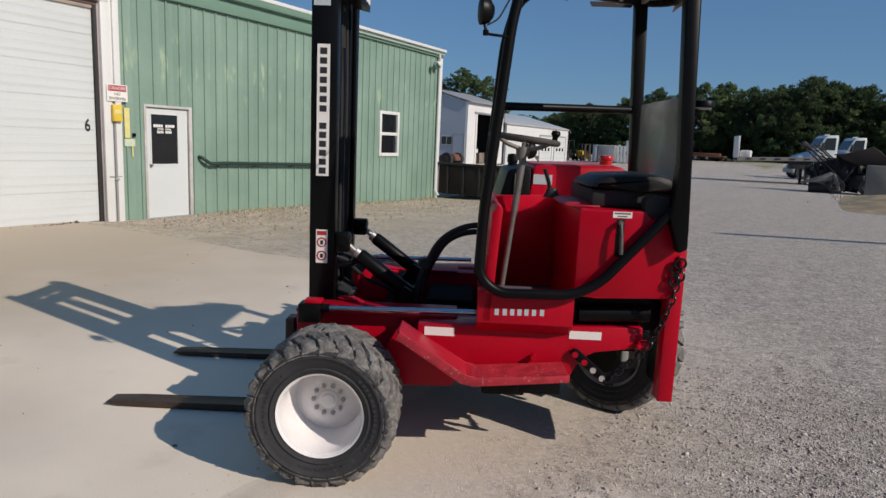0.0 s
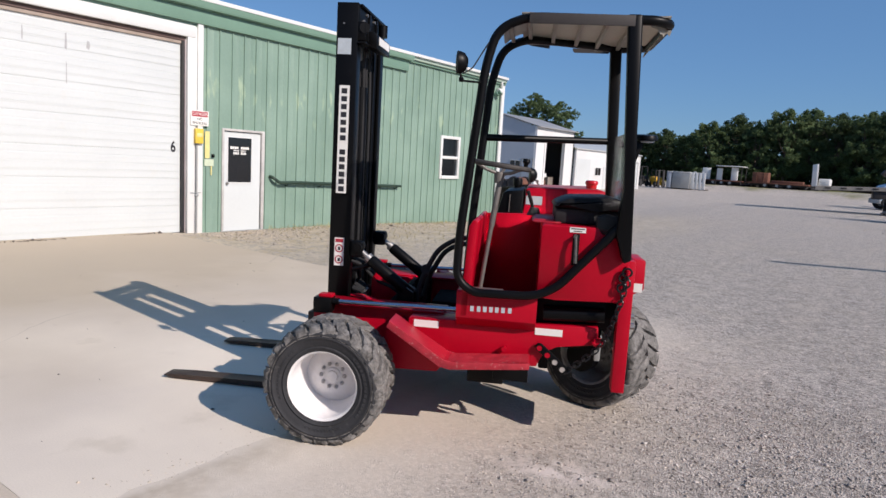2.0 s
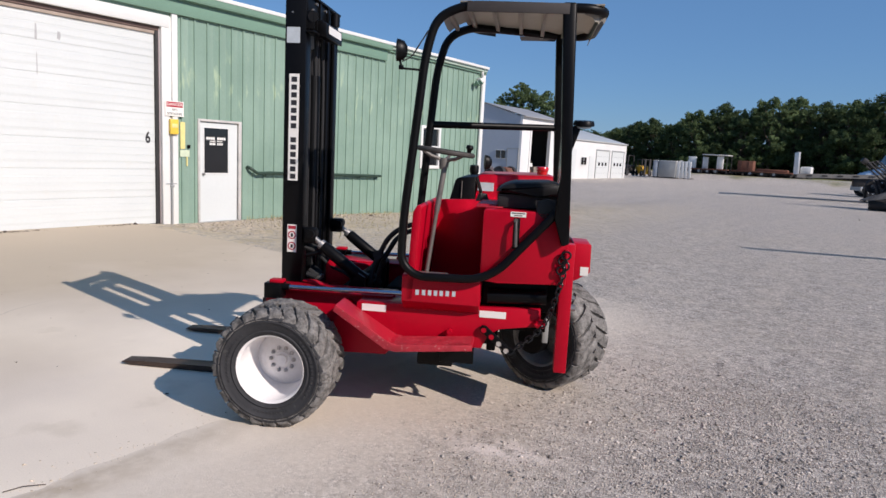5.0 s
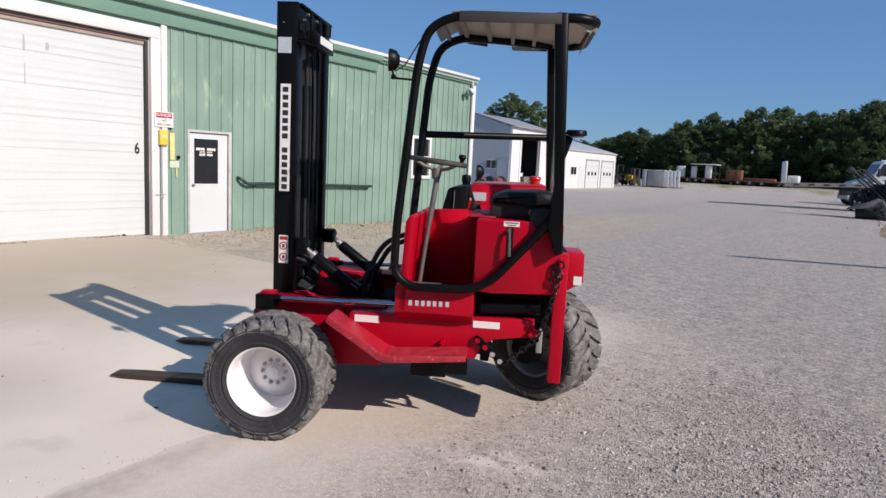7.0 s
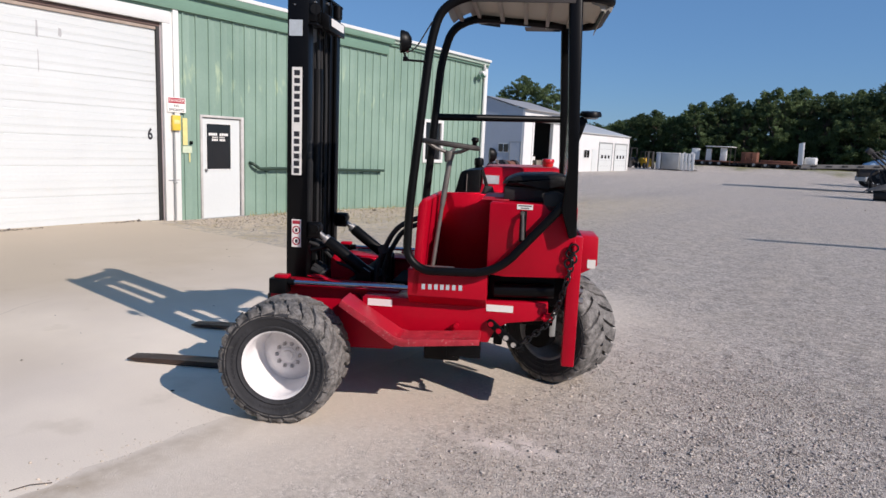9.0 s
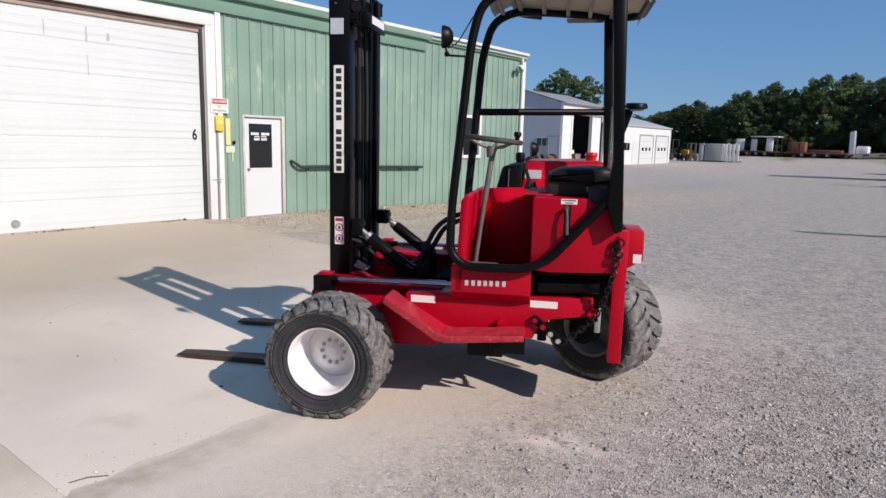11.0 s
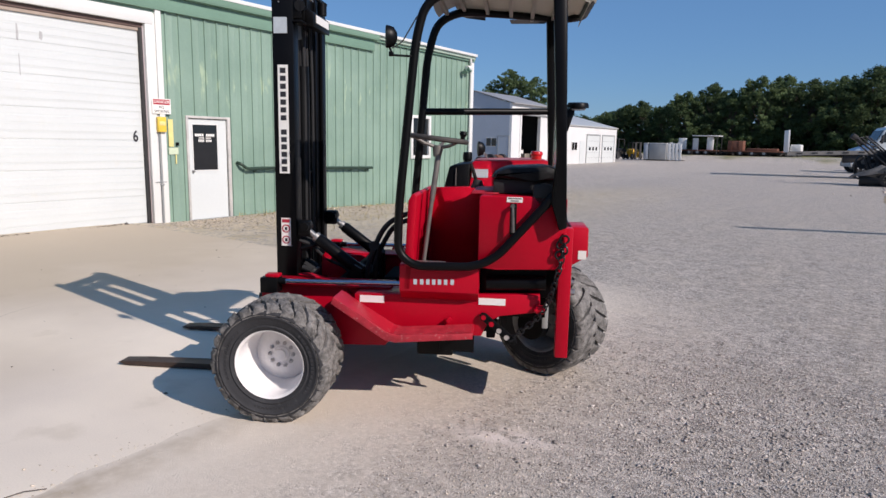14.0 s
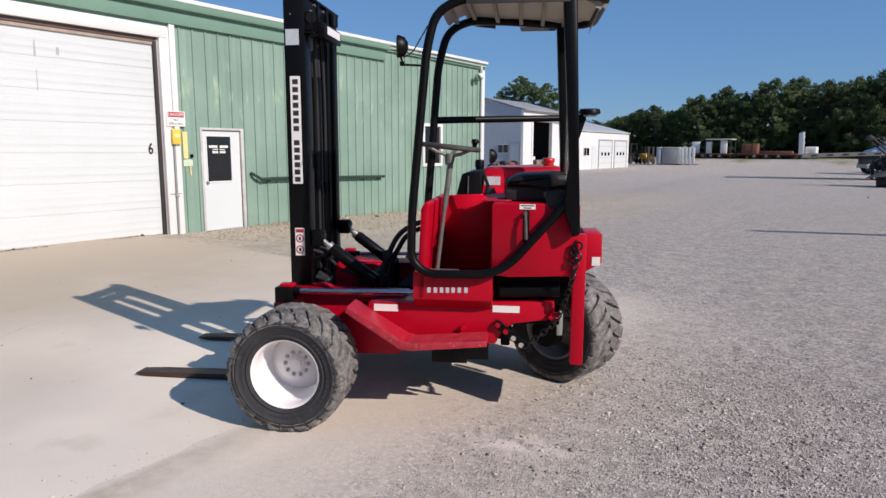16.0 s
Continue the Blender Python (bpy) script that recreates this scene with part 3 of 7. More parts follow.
def build_apron():
    """Concrete slabs in front of the overhead door, with sawn joints between them."""
    root = thing("concrete_apron", "worn pale concrete slabs before the overhead door", "pavement", kind="structure")
    xs, ys = [-12.02, -7.4, -2.8], [-12.0, -7.4, -3.0, 1.3, 7.15]
    for i in range(2):
        for j in range(4):
            bm = bmesh.new()
            x0, x1, y0, y1 = xs[i] + 0.001, xs[i + 1] - 0.001, ys[j] + 0.001, ys[j + 1] - 0.001
            n = 14
            top = []
            for a in range(n + 1):
                row = []
                for c in range(n + 1):
                    x, y = x0 + (x1 - x0) * a / n, y0 + (y1 - y0) * c / n
                    e = 0.02 if i == 1 and a == n else 0.0
                    e2 = 0.02 if j == 3 and c == n else 0.0
                    row.append(bm.verts.new((x + e * noise.noise(Vector((y * 5, 1.7, 0))), y + e2 * noise.noise(Vector((x * 5, 4.1, 0))), 0.0)))
                top.append(row)
            for a in range(n):
                for c in range(n):
                    bm.faces.new((top[a][c], top[a + 1][c], top[a + 1][c + 1], top[a][c + 1]))
            r = bmesh.ops.extrude_face_region(bm, geom=list(bm.faces))
            bmesh.ops.translate(bm, verts=[v for v in r["geom"] if isinstance(v, bmesh.types.BMVert)], vec=(0, 0, -0.12))
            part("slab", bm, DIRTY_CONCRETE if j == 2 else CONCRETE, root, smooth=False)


build_apron()


COARSE = material("coarse_gravel", (0.44, 0.395, 0.36), 0.9, vary=0.12, scale=9, fine=80, island=0.5, spec=0.2)
PEBBLE_TAN = material("tan_pebble", (0.58, 0.50, 0.41), 0.9, vary=0.12, scale=9, fine=80, island=0.3, spec=0.2)


def scatter_stones(name, count, places, size, mat, label, seed):
    """Many small angular stones in one mesh."""
    rng = np.random.default_rng(seed)
    base = np.array([(1, 0, 0), (-1, 0, 0), (0, 1, 0), (0, -1, 0), (0, 0, 1), (0, 0, -0.6)], float)
    tri = np.array([(0, 2, 4), (2, 1, 4), (1, 3, 4), (3, 0, 4), (2, 0, 5), (1, 2, 5), (3, 1, 5), (0, 3, 5)])
    px, py = places(rng, count)
    count = len(px)
    s = size * rng.lognormal(0, 0.4, count)
    shape = base[None] * rng.uniform(0.55, 1.25, (count, 6, 1)) + rng.uniform(-0.25, 0.25, (count, 6, 3))
    shape *= np.stack([s, s * rng.uniform(0.6, 1, count), s * rng.uniform(0.32, 0.65, count)], -1)[:, None]
    a = rng.uniform(0, math.tau, count)
    c, d = np.cos(a)[:, None], np.sin(a)[:, None]
    x, y = shape[..., 0] * c - shape[..., 1] * d, shape[..., 0] * d + shape[..., 1] * c
    pz = np.array([ground_z(u, v) if not (-12 < u < -2.8 and v < 7.15) else 0.0 for u, v in zip(px, py)])
    verts = np.stack([x + px[:, None], y + py[:, None], shape[..., 2] + (pz + 0.25 * s)[:, None]], -1).reshape(-1, 3)
    faces = (tri[None] + 6 * np.arange(count)[:, None, None]).reshape(-1, 3)
    mesh = bpy.data.meshes.new(name)
    mesh.vertices.add(len(verts))
    mesh.vertices.foreach_set("co", verts.ravel())
    mesh.loops.add(faces.size)
    mesh.loops.foreach_set("vertex_index", faces.ravel())
    mesh.polygons.add(len(faces))
    mesh.polygons.foreach_set("loop_start", np.arange(0, faces.size, 3))
    mesh.update(calc_edges=True)
    mesh.materials.append(mat)
    return tagged(new(name, mesh), label, "gravel", kind="stuff")


def near_gravel_even(rng, n):
    r = 2.0 + 11.5 * rng.random(n) ** 1.3
    a = rng.uniform(radians(48), radians(184), n)
    x, y = 0.3 + r * np.cos(a), 0.2 + r * np.sin(a)
    dens = np.array([noise.noise(Vector((u * 0.7, v * 0.7, 0.0))) for u, v in zip(x, y)])
    keep = ~((x < -2.86) & (y < 7.1)) & (x > -8) & (dens + 0.25 * smooth_many(x, -1.8, 0.3) > rng.uniform(-0.35, 0.4, n))
    keep &= np.hypot((x - SPILL[0]) * 0.8, (y - SPILL[1]) * 1.6) > rng.uniform(0.1, 0.45, n)
    # thins out behind the walker and far off
    keep &= rng.random(n) < smooth_many(r, 2.0, 3.3) * (1 - smooth_many(r, 8.5, 13.4)) * smooth_many(a, radians(48), radians(66)) * (1 - smooth_many(a, radians(168), radians(184)))
    return x[keep], y[keep]


def smooth_many(v, a, b):
    t = np.clip((v - a) / (b - a), 0, 1)
    return t * t * (3 - 2 * t)


scatter_stones("loose_gravel", 240000, near_gravel_even, 0.0045, PEBBLE, "small angular grey limestone gravel on the yard", 5)


def churned(rng, n):
    x, y = rng.normal(-0.35, 0.75, n), rng.normal(4.4, 0.8, n)
    return x, y


scatter_stones("coarse_gravel", 8000, churned, 0.0072, COARSE, "churned-up coarse pale and dark gravel", 11)


def slab_side(rng, n):
    x = -2.85 + 1.9 * rng.random(n) ** 0.8
    return x, rng.uniform(0.8, 4.6, n)


scatter_stones("dusty_gravel", 9000, slab_side, 0.0034, PEBBLE_TAN, "fine tan gravel in the dust beside the slab", 14)
scatter_stones("dark_grit", 700, slab_side, 0.0042, PEBBLE_DARK, "dark grit in the dust beside the slab", 15)


def apron_edge(rng, n):
    y = rng.uniform(0.2, 3.2, n)
    x = -2.90 + rng.normal(0, 0.13, n) - 0.3 * rng.random(n) ** 8
    return x, y


scatter_stones("apron_gravel", 900, apron_edge, 0.0040, PEBBLE_TAN, "loose stones strewn over the edge of the concrete", 6)


def apron_specks(rng, n):
    return rng.uniform(-9, -3.1, n), rng.uniform(0, 6.8, n)


scatter_stones("apron_specks", 60, apron_specks, 0.010, PEBBLE_DARK, "dark crumbs of dirt lying on the concrete", 7)


def sill_dirt(rng, n):
    y = np.where(rng.random(n) < 0.5, rng.normal(4.9, 0.35, n), rng.normal(6.9, 0.35, n))
    return -11.86 + 0.10 * rng.random(n), np.clip(y, 3.0, 7.1)


scatter_stones("sill_dirt", 160, sill_dirt, 0.014, PEBBLE_DARK, "dark crumbs of dirt along the overhead door's foot", 17)


def wall_rubble(rng, n):
    x = -12.0 + np.abs(rng.normal(0, 1.2, n))
    y = 7.3 + 12.2 * rng.random(n) ** 1.2
    keep = (y > 8.2) | (x > -11.9)
    return x[keep], y[keep]


scatter_stones("wall_gravel", 9000, wall_rubble, 0.0125, PEBBLE_TAN, "pale rubble and coarse gravel along the building's foot", 8)
scatter_stones("wall_grit", 2500, wall_rubble, 0.012, PEBBLE_DARK, "dark crumbs among the rubble along the building's foot", 18)


def weeds():
    rng = np.random.default_rng(9)
    bm = bmesh.new()
    for _ in range(900):
        x, y = -12.0 + abs(rng.normal(0, 0.25)), rng.uniform(9.7, 19.5)
        if rng.random() < 0.3:
            x, y = rng.uniform(-11.6, -8.2), rng.uniform(9, 17)
        z = ground_z(x, y) - 0.01
        a, h, lean = rng.uniform(0, math.tau), rng.uniform(0.04, 0.14), rng.uniform(-0.08, 0.08, 2)
        dx, dy = 0.008 * math.cos(a), 0.008 * math.sin(a)
        p = [bm.verts.new((x - dx, y - dy, z)), bm.verts.new((x + dx, y + dy, z)), bm.verts.new((x + lean[0], y + lean[1], z + h))]
        bm.faces.new(p)
    return single("dry_weeds", bm, WEED, "sparse dry weeds along the wall foot", "weeds", kind="stuff", smooth=False)


weeds()

# ---- the green workshop ----
WX, Y_END, Y_START = -12.06, 19.95, -12.0
EAVE = 4.56
shop = thing("wall_east", "green ribbed metal wall of the workshop", "wall", kind="structure")
RIB = 0.3048


def rib_panel(y0, y1, z0, z1, rib0):
    """A sheet with raised ribs; the outline across it is pushed upward."""
    pts, y = [(0.0, y0)], rib0 + math.ceil((y0 - rib0 + 0.04) / RIB) * RIB
    while y < y1 - 0.03:
        for dy, dx in ((-0.021, 0), (-0.015, 0.026), (0.015, 0.026), (0.021, 0)):
            if y0 < y + dy < y1:
                pts.append((dx, y + dy))
        mid = y + RIB / 2
        if mid < y1 - 0.03:
            for dy, dx in ((-0.022, 0), (-0.014, 0.004), (0.014, 0.004), (0.022, 0)):
                pts.append((dx, mid + dy))
        y += RIB
    pts.append((0.0, y1))
    bm = bmesh.new()
    lo = [bm.verts.new((WX + dx, y, z0)) for dx, y in pts]
    hi = [bm.verts.new((WX + dx, y, z1)) for dx, y in pts]
    bl, bh = [bm.verts.new((WX - 0.03, y, z)) for z in (z0,) for y in (y0, y1)], [bm.verts.new((WX - 0.03, y, z1)) for y in (y0, y1)]
    for i in range(len(pts) - 1):
        bm.faces.new((lo[i], lo[i + 1], hi[i + 1], hi[i]))
    bm.faces.new((bl[1], bl[0], bh[0], bh[1]))
    bm.faces.new([*hi, bh[1], bh[0]])
    bm.faces.new([*lo[::-1], bl[0], bl[1]])
    bm.faces.new((lo[0], hi[0], bh[0], bl[0]))
    bm.faces.new((hi[-1], lo[-1], bl[1], bh[1]))
    return bm


DOOR_Y, DOOR_Z = (8.625, 9.737), (-0.09, 2.126)
WIN_Y, WIN_Z = (16.41, 17.45), (1.153, 2.478)
G_Y, G_Z = (2.83, 7.71), (-0.05, 3.79)


def build_siding():
    cuts = [8.14]
    while cuts[-1] + 0.914 < Y_END:
        cuts.append(cuts[-1] + 0.914)
    cuts.append(Y_END - 0.02)
    holes = [(*DOOR_Y, -1.0, DOOR_Z[1]), (*WIN_Y, *WIN_Z)]
    for y0, y1 in zip(cuts, cuts[1:]):
        marks = sorted({y0, y1, *(h for a, b, *_ in holes for h in (a, b) if y0 < h < y1)})
        for a, b in zip(marks, marks[1:]):
            spans = [(-0.45, EAVE)]
            for h0, h1, z0, z1 in holes:
                if a >= h0 - 1e-6 and b <= h1 + 1e-6:
                    spans = [s for s in ((-0.45, z0), (z1, EAVE)) if s[1] > s[0]]
            for z0, z1 in spans:
                part("wall_panel", rib_panel(a, b, z0, z1, 8.14 + 0.12), GREEN, shop)
    # wall beyond the overhead door, never seen close
    part("wall_panel", rib_panel(Y_START, G_Y[0] - 0.42, -0.45, EAVE, 0.1), GREEN, shop)
    bm = bmesh.new()
    box(bm, WX - 0.05, WX + 0.005, G_Y[0] - 0.42, 8.14, 4.06, EAVE)
    part("wall_panel", bm, GREEN, shop)
    # inner lining that gives the wall its thickness, cut round the openings
    for a, b, z0, z1 in ((Y_START, G_Y[0], -0.45, EAVE), (G_Y[0], G_Y[1], G_Z[1], EAVE), (G_Y[1], DOOR_Y[0], -0.45, EAVE), (*DOOR_Y, DOOR_Z[1], EAVE),
                         (DOOR_Y[1], WIN_Y[0], -0.45, EAVE), (*WIN_Y, WIN_Z[1], EAVE), (*WIN_Y, -0.45, WIN_Z[0]), (WIN_Y[1], Y_END - 0.01, -0.45, EAVE)):
        bm = bmesh.new()
        box(bm, WX - 0.22, WX - 0.034, a, b, z0, z1)
        part("lining", bm, DARK_INSIDE, shop)


build_siding()


def build_shell():
    for name, x0, x1, y0, y1, label in (("wall_north", -28, WX - 0.03, Y_END - 0.22, Y_END, "blank green end wall of the workshop"),
                                       ("wall_south", -28, WX - 0.03, Y_START, Y_START + 0.2, "blank green end wall of the workshop"),
                                       ("wall_west", -28.2, -28, Y_START, Y_END, "blank green back wall of the workshop")):
        bm = bmesh.new()
        if name == "wall_west":
            box(bm, x0, x1, y0, y1, -0.45, EAVE)
        else:
            prism(bm, [(x0, -0.45), (x1, -0.45), (x1, EAVE), (-20.1, 5.6), (x0, EAVE)], y0, y1, "y")
        single(name, bm, GREEN, label, "wall", kind="structure")
    bm = bmesh.new()
    prism(bm, [(WX + 0.16, 4.585), (WX + 0.16, 4.630), (-20.1, 5.78), (-28.3, 4.630), (-28.3, 4.62), (-20.1, 5.68)], Y_START - 0.1, Y_END - 0.02, "y")
    y = Y_START
    while y < Y_END:
        prism(bm, [(WX + 0.165, 4.628), (WX + 0.165, 4.652), (-20.1, 5.80), (-20.1, 5.77)], y, y + 0.03, "y")
        y += 0.3
    single("roof", bm, WHITE, "pale low-pitched metal roof of the workshop", "roof", kind="structure")
    bm = bmesh.new()
    box(bm, -28, WX - 0.05, Y_START, Y_END, -0.45, -0.06)
    single("floor", bm, CONCRETE, "plain concrete floor inside the workshop", "floor", kind="structure")


build_shell()


def build_trim():
    bm = bmesh.new()
    box(bm, WX - 0.02, WX + 0.085, Y_START, 14.62, 4.13, EAVE - 0.05, 0.006)
    single("trim", bm, GREEN_TRIM, "deep green fascia board under the eave", "fascia", kind="structure")
    bm = bmesh.new()
    box(bm, WX - 0.02, WX + 0.075, 14.62, Y_END, 4.40, EAVE - 0.05, 0.006)
    single("trim", bm, GREEN_TRIM, "narrow green fascia board under the eave", "fascia", kind="structure")
    bm = bmesh.new()
    prism(bm, [(WX + 0.088, 4.410), (WX + 0.19, 4.420), (WX + 0.215, 4.480), (WX + 0.215, 4.598), (WX + 0.20, 4.598), (WX + 0.20, 4.490), (WX + 0.18, 4.435), (WX + 0.096, 4.428), (WX + 0.088, 4.580)], Y_START, 14.7, "y")
    single("gutter", bm, GREEN_TRIM, "green eave gutter under the pale roof edge", "gutter", kind="structure")
    bm = bmesh.new()
    box(bm, WX + 0.216, WX + 0.226, Y_START, Y_END - 0.08, 4.555, 4.635, 0.003)
    single("trim", bm, WHITE, "white roof edge trim above the green gutter", "roof trim", kind="structure")
    bm = bmesh.new()
    prism(bm, [(WX + 0.078, 4.460), (WX + 0.14, 4.470), (WX + 0.175, 4.580), (WX + 0.175, 4.598), (WX + 0.16, 4.598), (WX + 0.16, 4.580), (WX + 0.13, 4.485), (WX + 0.086, 4.478), (WX + 0.078, 4.580)], 14.72, Y_END - 0.08, "y")
    single("gutter", bm, material("pale_green_gutter", (0.42, 0.52, 0.44), 0.45, vary=0.08, scale=1.5), "pale green eave gutter ending at the corner downspout", "gutter", kind="structure")
    # white corner and downspout
    bm = bmesh.new()
    box(bm, WX - 0.12, WX + 0.03, Y_END - 0.10, Y_END + 0.02, -0.45, 4.5, 0.004)
    single("corner_trim", bm, WHITE, "white metal corner trim of the workshop", "trim", kind="structure")
    bm = bmesh.new()
    pts = rounded([(WX + 0.10, Y_END - 0.33, 4.48), (WX + 0.10, Y_END - 0.33, 4.42), (WX + 0.075, Y_END - 0.24, 4.28), (WX + 0.075, Y_END - 0.24, 0.0), (WX + 0.2, Y_END - 0.24, -0.16)], 0.06)
    tube(bm, pts, 0.045, 8)
    single("downspout", bm, WHITE, "white downspout at the workshop's corner", "downspout", kind="structure")


build_trim()


def build_overhead_door():
    root = thing("door_2", "closed white sectional overhead door with a bay number", "overhead door", kind="structure")
    z = G_Z[0]
    heights = [0.548] * 7
    for h in heights:
        bm = bmesh.new()
        box(bm, WX - 0.13, WX - 0.085, G_Y[0], G_Y[1] + 0.045, z + 0.0005, z + h - 0.0005, 0.003)
        for g in range(4):
            zz = z + h * (g + 0.5) / 4
            box(bm, WX - 0.087, WX - 0.0838, G_Y[0] + 0.03, G_Y[1] + 0.015, zz - 0.05, zz + 0.05, 0.005, seg=1)
        part("door_panel", bm, WHITE_DOOR, root)
        z += h
    bm = bmesh.new()
    box(bm, WX - 0.125, WX - 0.07, G_Y[0], G_Y[1] - 0.01, G_Z[0] - 0.03, G_Z[0] + 0.003, 0.004)
    part("bottom_seal", bm, BLACK_MATT, root, "black rubber seal")
    bm = bmesh.new()
    box(bm, WX - 0.084, WX - 0.031, G_Y[1] + 0.033, G_Y[1] + 0.068, G_Z[0], G_Z[1] - 0.035, 0.004)
    part("weather_strip", bm, DARK_STEEL, root, "dark side seal")
    bm = bmesh.new()
    box(bm, WX - 0.14, WX - 0.024, G_Y[1] + 0.070, G_Y[1] + 0.089, G_Z[0], G_Z[1] + 0.02, 0.004)
    part("stop_board", bm, PINKISH, root, "pinkish stop board")
    bm = bmesh.new()
    box(bm, WX - 0.084, WX - 0.029, G_Y[0], G_Y[1] + 0.066, G_Z[1] - 0.030, G_Z[1] + 0.048, 0.004)
    part("weather_strip", bm, material("stained_brown_seal", (0.13, 0.085, 0.075), 0.8, vary=0.2, scale=3), root, "brown stained head seal")
    # tan strip paints the shade that the header throws on the door's top
    bm = bmesh.new()
    box(bm, WX - 0.084, WX - 0.050, G_Y[0], G_Y[1] + 0.030, G_Z[1] - 0.095, G_Z[1] - 0.032, 0.004)
    part("head_shade", bm, material("tan_head_shade", (0.36, 0.29, 0.24), 0.8, vary=0.2, scale=3, fine=30), root, "tan strip standing in for the shade under the header")
    lettering("bay_number", "6", 0.30, INK, root, Matrix(((0, 0, 1, WX - 0.0795), (0.72, 0, 0, 7.56), (0, 1, 0, 1.67), (0, 0, 0, 1))), "black bay number", 0.008)
    # oval vent port low on the door
    bm = bmesh.new()
    lathe(bm, [(0.0, 0.012), (0.045, 0.012), (0.05, 0.0), (0.062, 0.004), (0.067, 0.012), (0.07, -0.01)], 24, pose(WX - 0.079, 4.23, 0.13, 0, 0, -90))
    part("vent_port", bm, GREY_METAL, root, "grey round exhaust port")
    # scuffs
    rng = random.Random(3)
    for y, z, w, h in ((4.88, 3.40, 0.03, 0.22), (5.56, 3.37, 0.04, 0.25), (5.935, 3.36, 0.07, 0.13), (5.56, 2.87, 0.02, 0.35)):
        bm = bmesh.new()
        prism(bm, [(y + w * c[0] * rng.uniform(0.7, 1.1), z + h * c[1] * rng.uniform(0.8, 1.1)) for c in ((-0.5, -0.5), (0.2, -0.6), (0.5, -0.2), (0.35, 0.5), (-0.3, 0.55))], WX - 0.0842, WX - 0.0825, "x")
        part("scuff", bm, SCUFF, root, "grey rubbed scuff mark")
    # white boarding round the opening
    surround = thing("trim", "white painted boards round the overhead door", "door surround", kind="structure")
    for name, y0, y1, z0, z1, dx in (("jamb", 7.80, 7.965, -0.10, 4.05, 0.05), ("jamb", 8.02, 8.14, -0.14, 4.16, 0.06), ("jamb", 2.45, 2.74, -0.10, 4.05, 0.05), ("header", 2.45, 7.965, 3.84, 4.07, 0.055)):
        bm = bmesh.new()
        if name == "jamb" and z1 == 4.05:
            z1 = 3.838
        box(bm, WX - 0.06, WX + dx, y0, y1, z0, z1, 0.006)
        part(name, bm, WHITE, surround)
    bm = bmesh.new()
    box(bm, WX - 0.06, WX + 0.01, 7.965, 8.02, -0.14, 4.06)
    part("batten", bm, WHITE, surround)
    bm = bmesh.new()
    tube(bm, [(WX + 0.055, 7.995, -0.12), (WX + 0.055, 7.995, 1.75)], 0.014, 8)
    part("conduit", bm, GREY_METAL, surround, "grey electrical conduit")
    bm = bmesh.new()
    box(bm, WX + 0.04, WX + 0.085, 7.955, 8.035, 0.70, 0.735, 0.004)
    box(bm, WX + 0.045, WX + 0.07, 7.86, 8.10, 0.76, 0.775, 0.003)
    part("conduit_strap", bm, GREY_METAL, surround)


build_overhead_door()


def plate_on_wall(name, y0, y1, z0, z1, x, mat, parent, label="", t=0.006, bevel=0.002):
    bm = bmesh.new()
    box(bm, x - t, x, y0, y1, z0, z1, bevel, seg=1)
    return part(name, bm, mat, parent, label)


TO_WALL = Matrix(((0, 0, 1, 0), (1, 0, 0, 0), (0, 1, 0, 0), (0, 0, 0, 1)))


def build_signs():
    root = thing("warning_sign", "white and red danger sign on the door jamb", "sign")
    plate_on_wall("plate", 7.85, 8.26, 2.13, 2.43, WX + 0.074, LABEL_WHITE, root)
    plate_on_wall("heading", 7.875, 8.235, 2.31, 2.415, WX + 0.076, INK_RED, root, "red heading panel", 0.0025, 0)
    lettering("heading_text", "DANGER", 0.085, LABEL_WHITE, root, Matrix.Translation((WX + 0.077, 8.055, 2.363)) @ TO_WALL)
    lettering("notice_text", "NO", 0.075, INK, root, Matrix.Translation((WX + 0.0755, 8.055, 2.258)) @ TO_WALL)
    lettering("notice_text", "SMOKING", 0.075, INK, root, Matrix.Translation((WX + 0.0755, 8.055, 2.178)) @ TO_WALL)
    box_thing = thing("alarm_box", "yellow plastic control box on the jamb", "control box")
    bm = bmesh.new()
    box(bm, WX + 0.062, WX + 0.13, 7.93, 8.11, 1.77, 2.07, 0.012)
    part("case", bm, YELLOW, box_thing)
    bm = bmesh.new()
    box(bm, WX + 0.129, WX + 0.136, 7.955, 8.085, 1.90, 1.98, 0.003)
    part("cover", bm, YELLOW_PALE, box_thing, "pale yellow cover")
    strip = thing("height_strip", "pale yellow measuring strip on green siding", "sign")
    plate_on_wall("strip", 8.21, 8.32, 1.48, 2.03, WX + 0.028, YELLOW_PALE, strip)
    tag = thing("notice", "small cream notice tag on green siding", "sign")
    plate_on_wall("card", 8.20, 8.42, 1.32, 1.46, WX + 0.028, material("cream_card", (0.55, 0.62, 0.45), 0.6, vary=0.1, scale=20), tag)
    plate_on_wall("pointer", 8.35, 8.378, 1.13, 1.32, WX + 0.027, YELLOW_PALE, tag, "yellow pointer strip")
    bell = thing("door_bell", "small black bell push beside the door", "bell")
    bm = bmesh.new()
    box(bm, WX + 0.018, WX + 0.05, 8.37, 8.43, 1.50, 1.57, 0.008)
    part("case", bm, BLACK, bell)


build_signs()


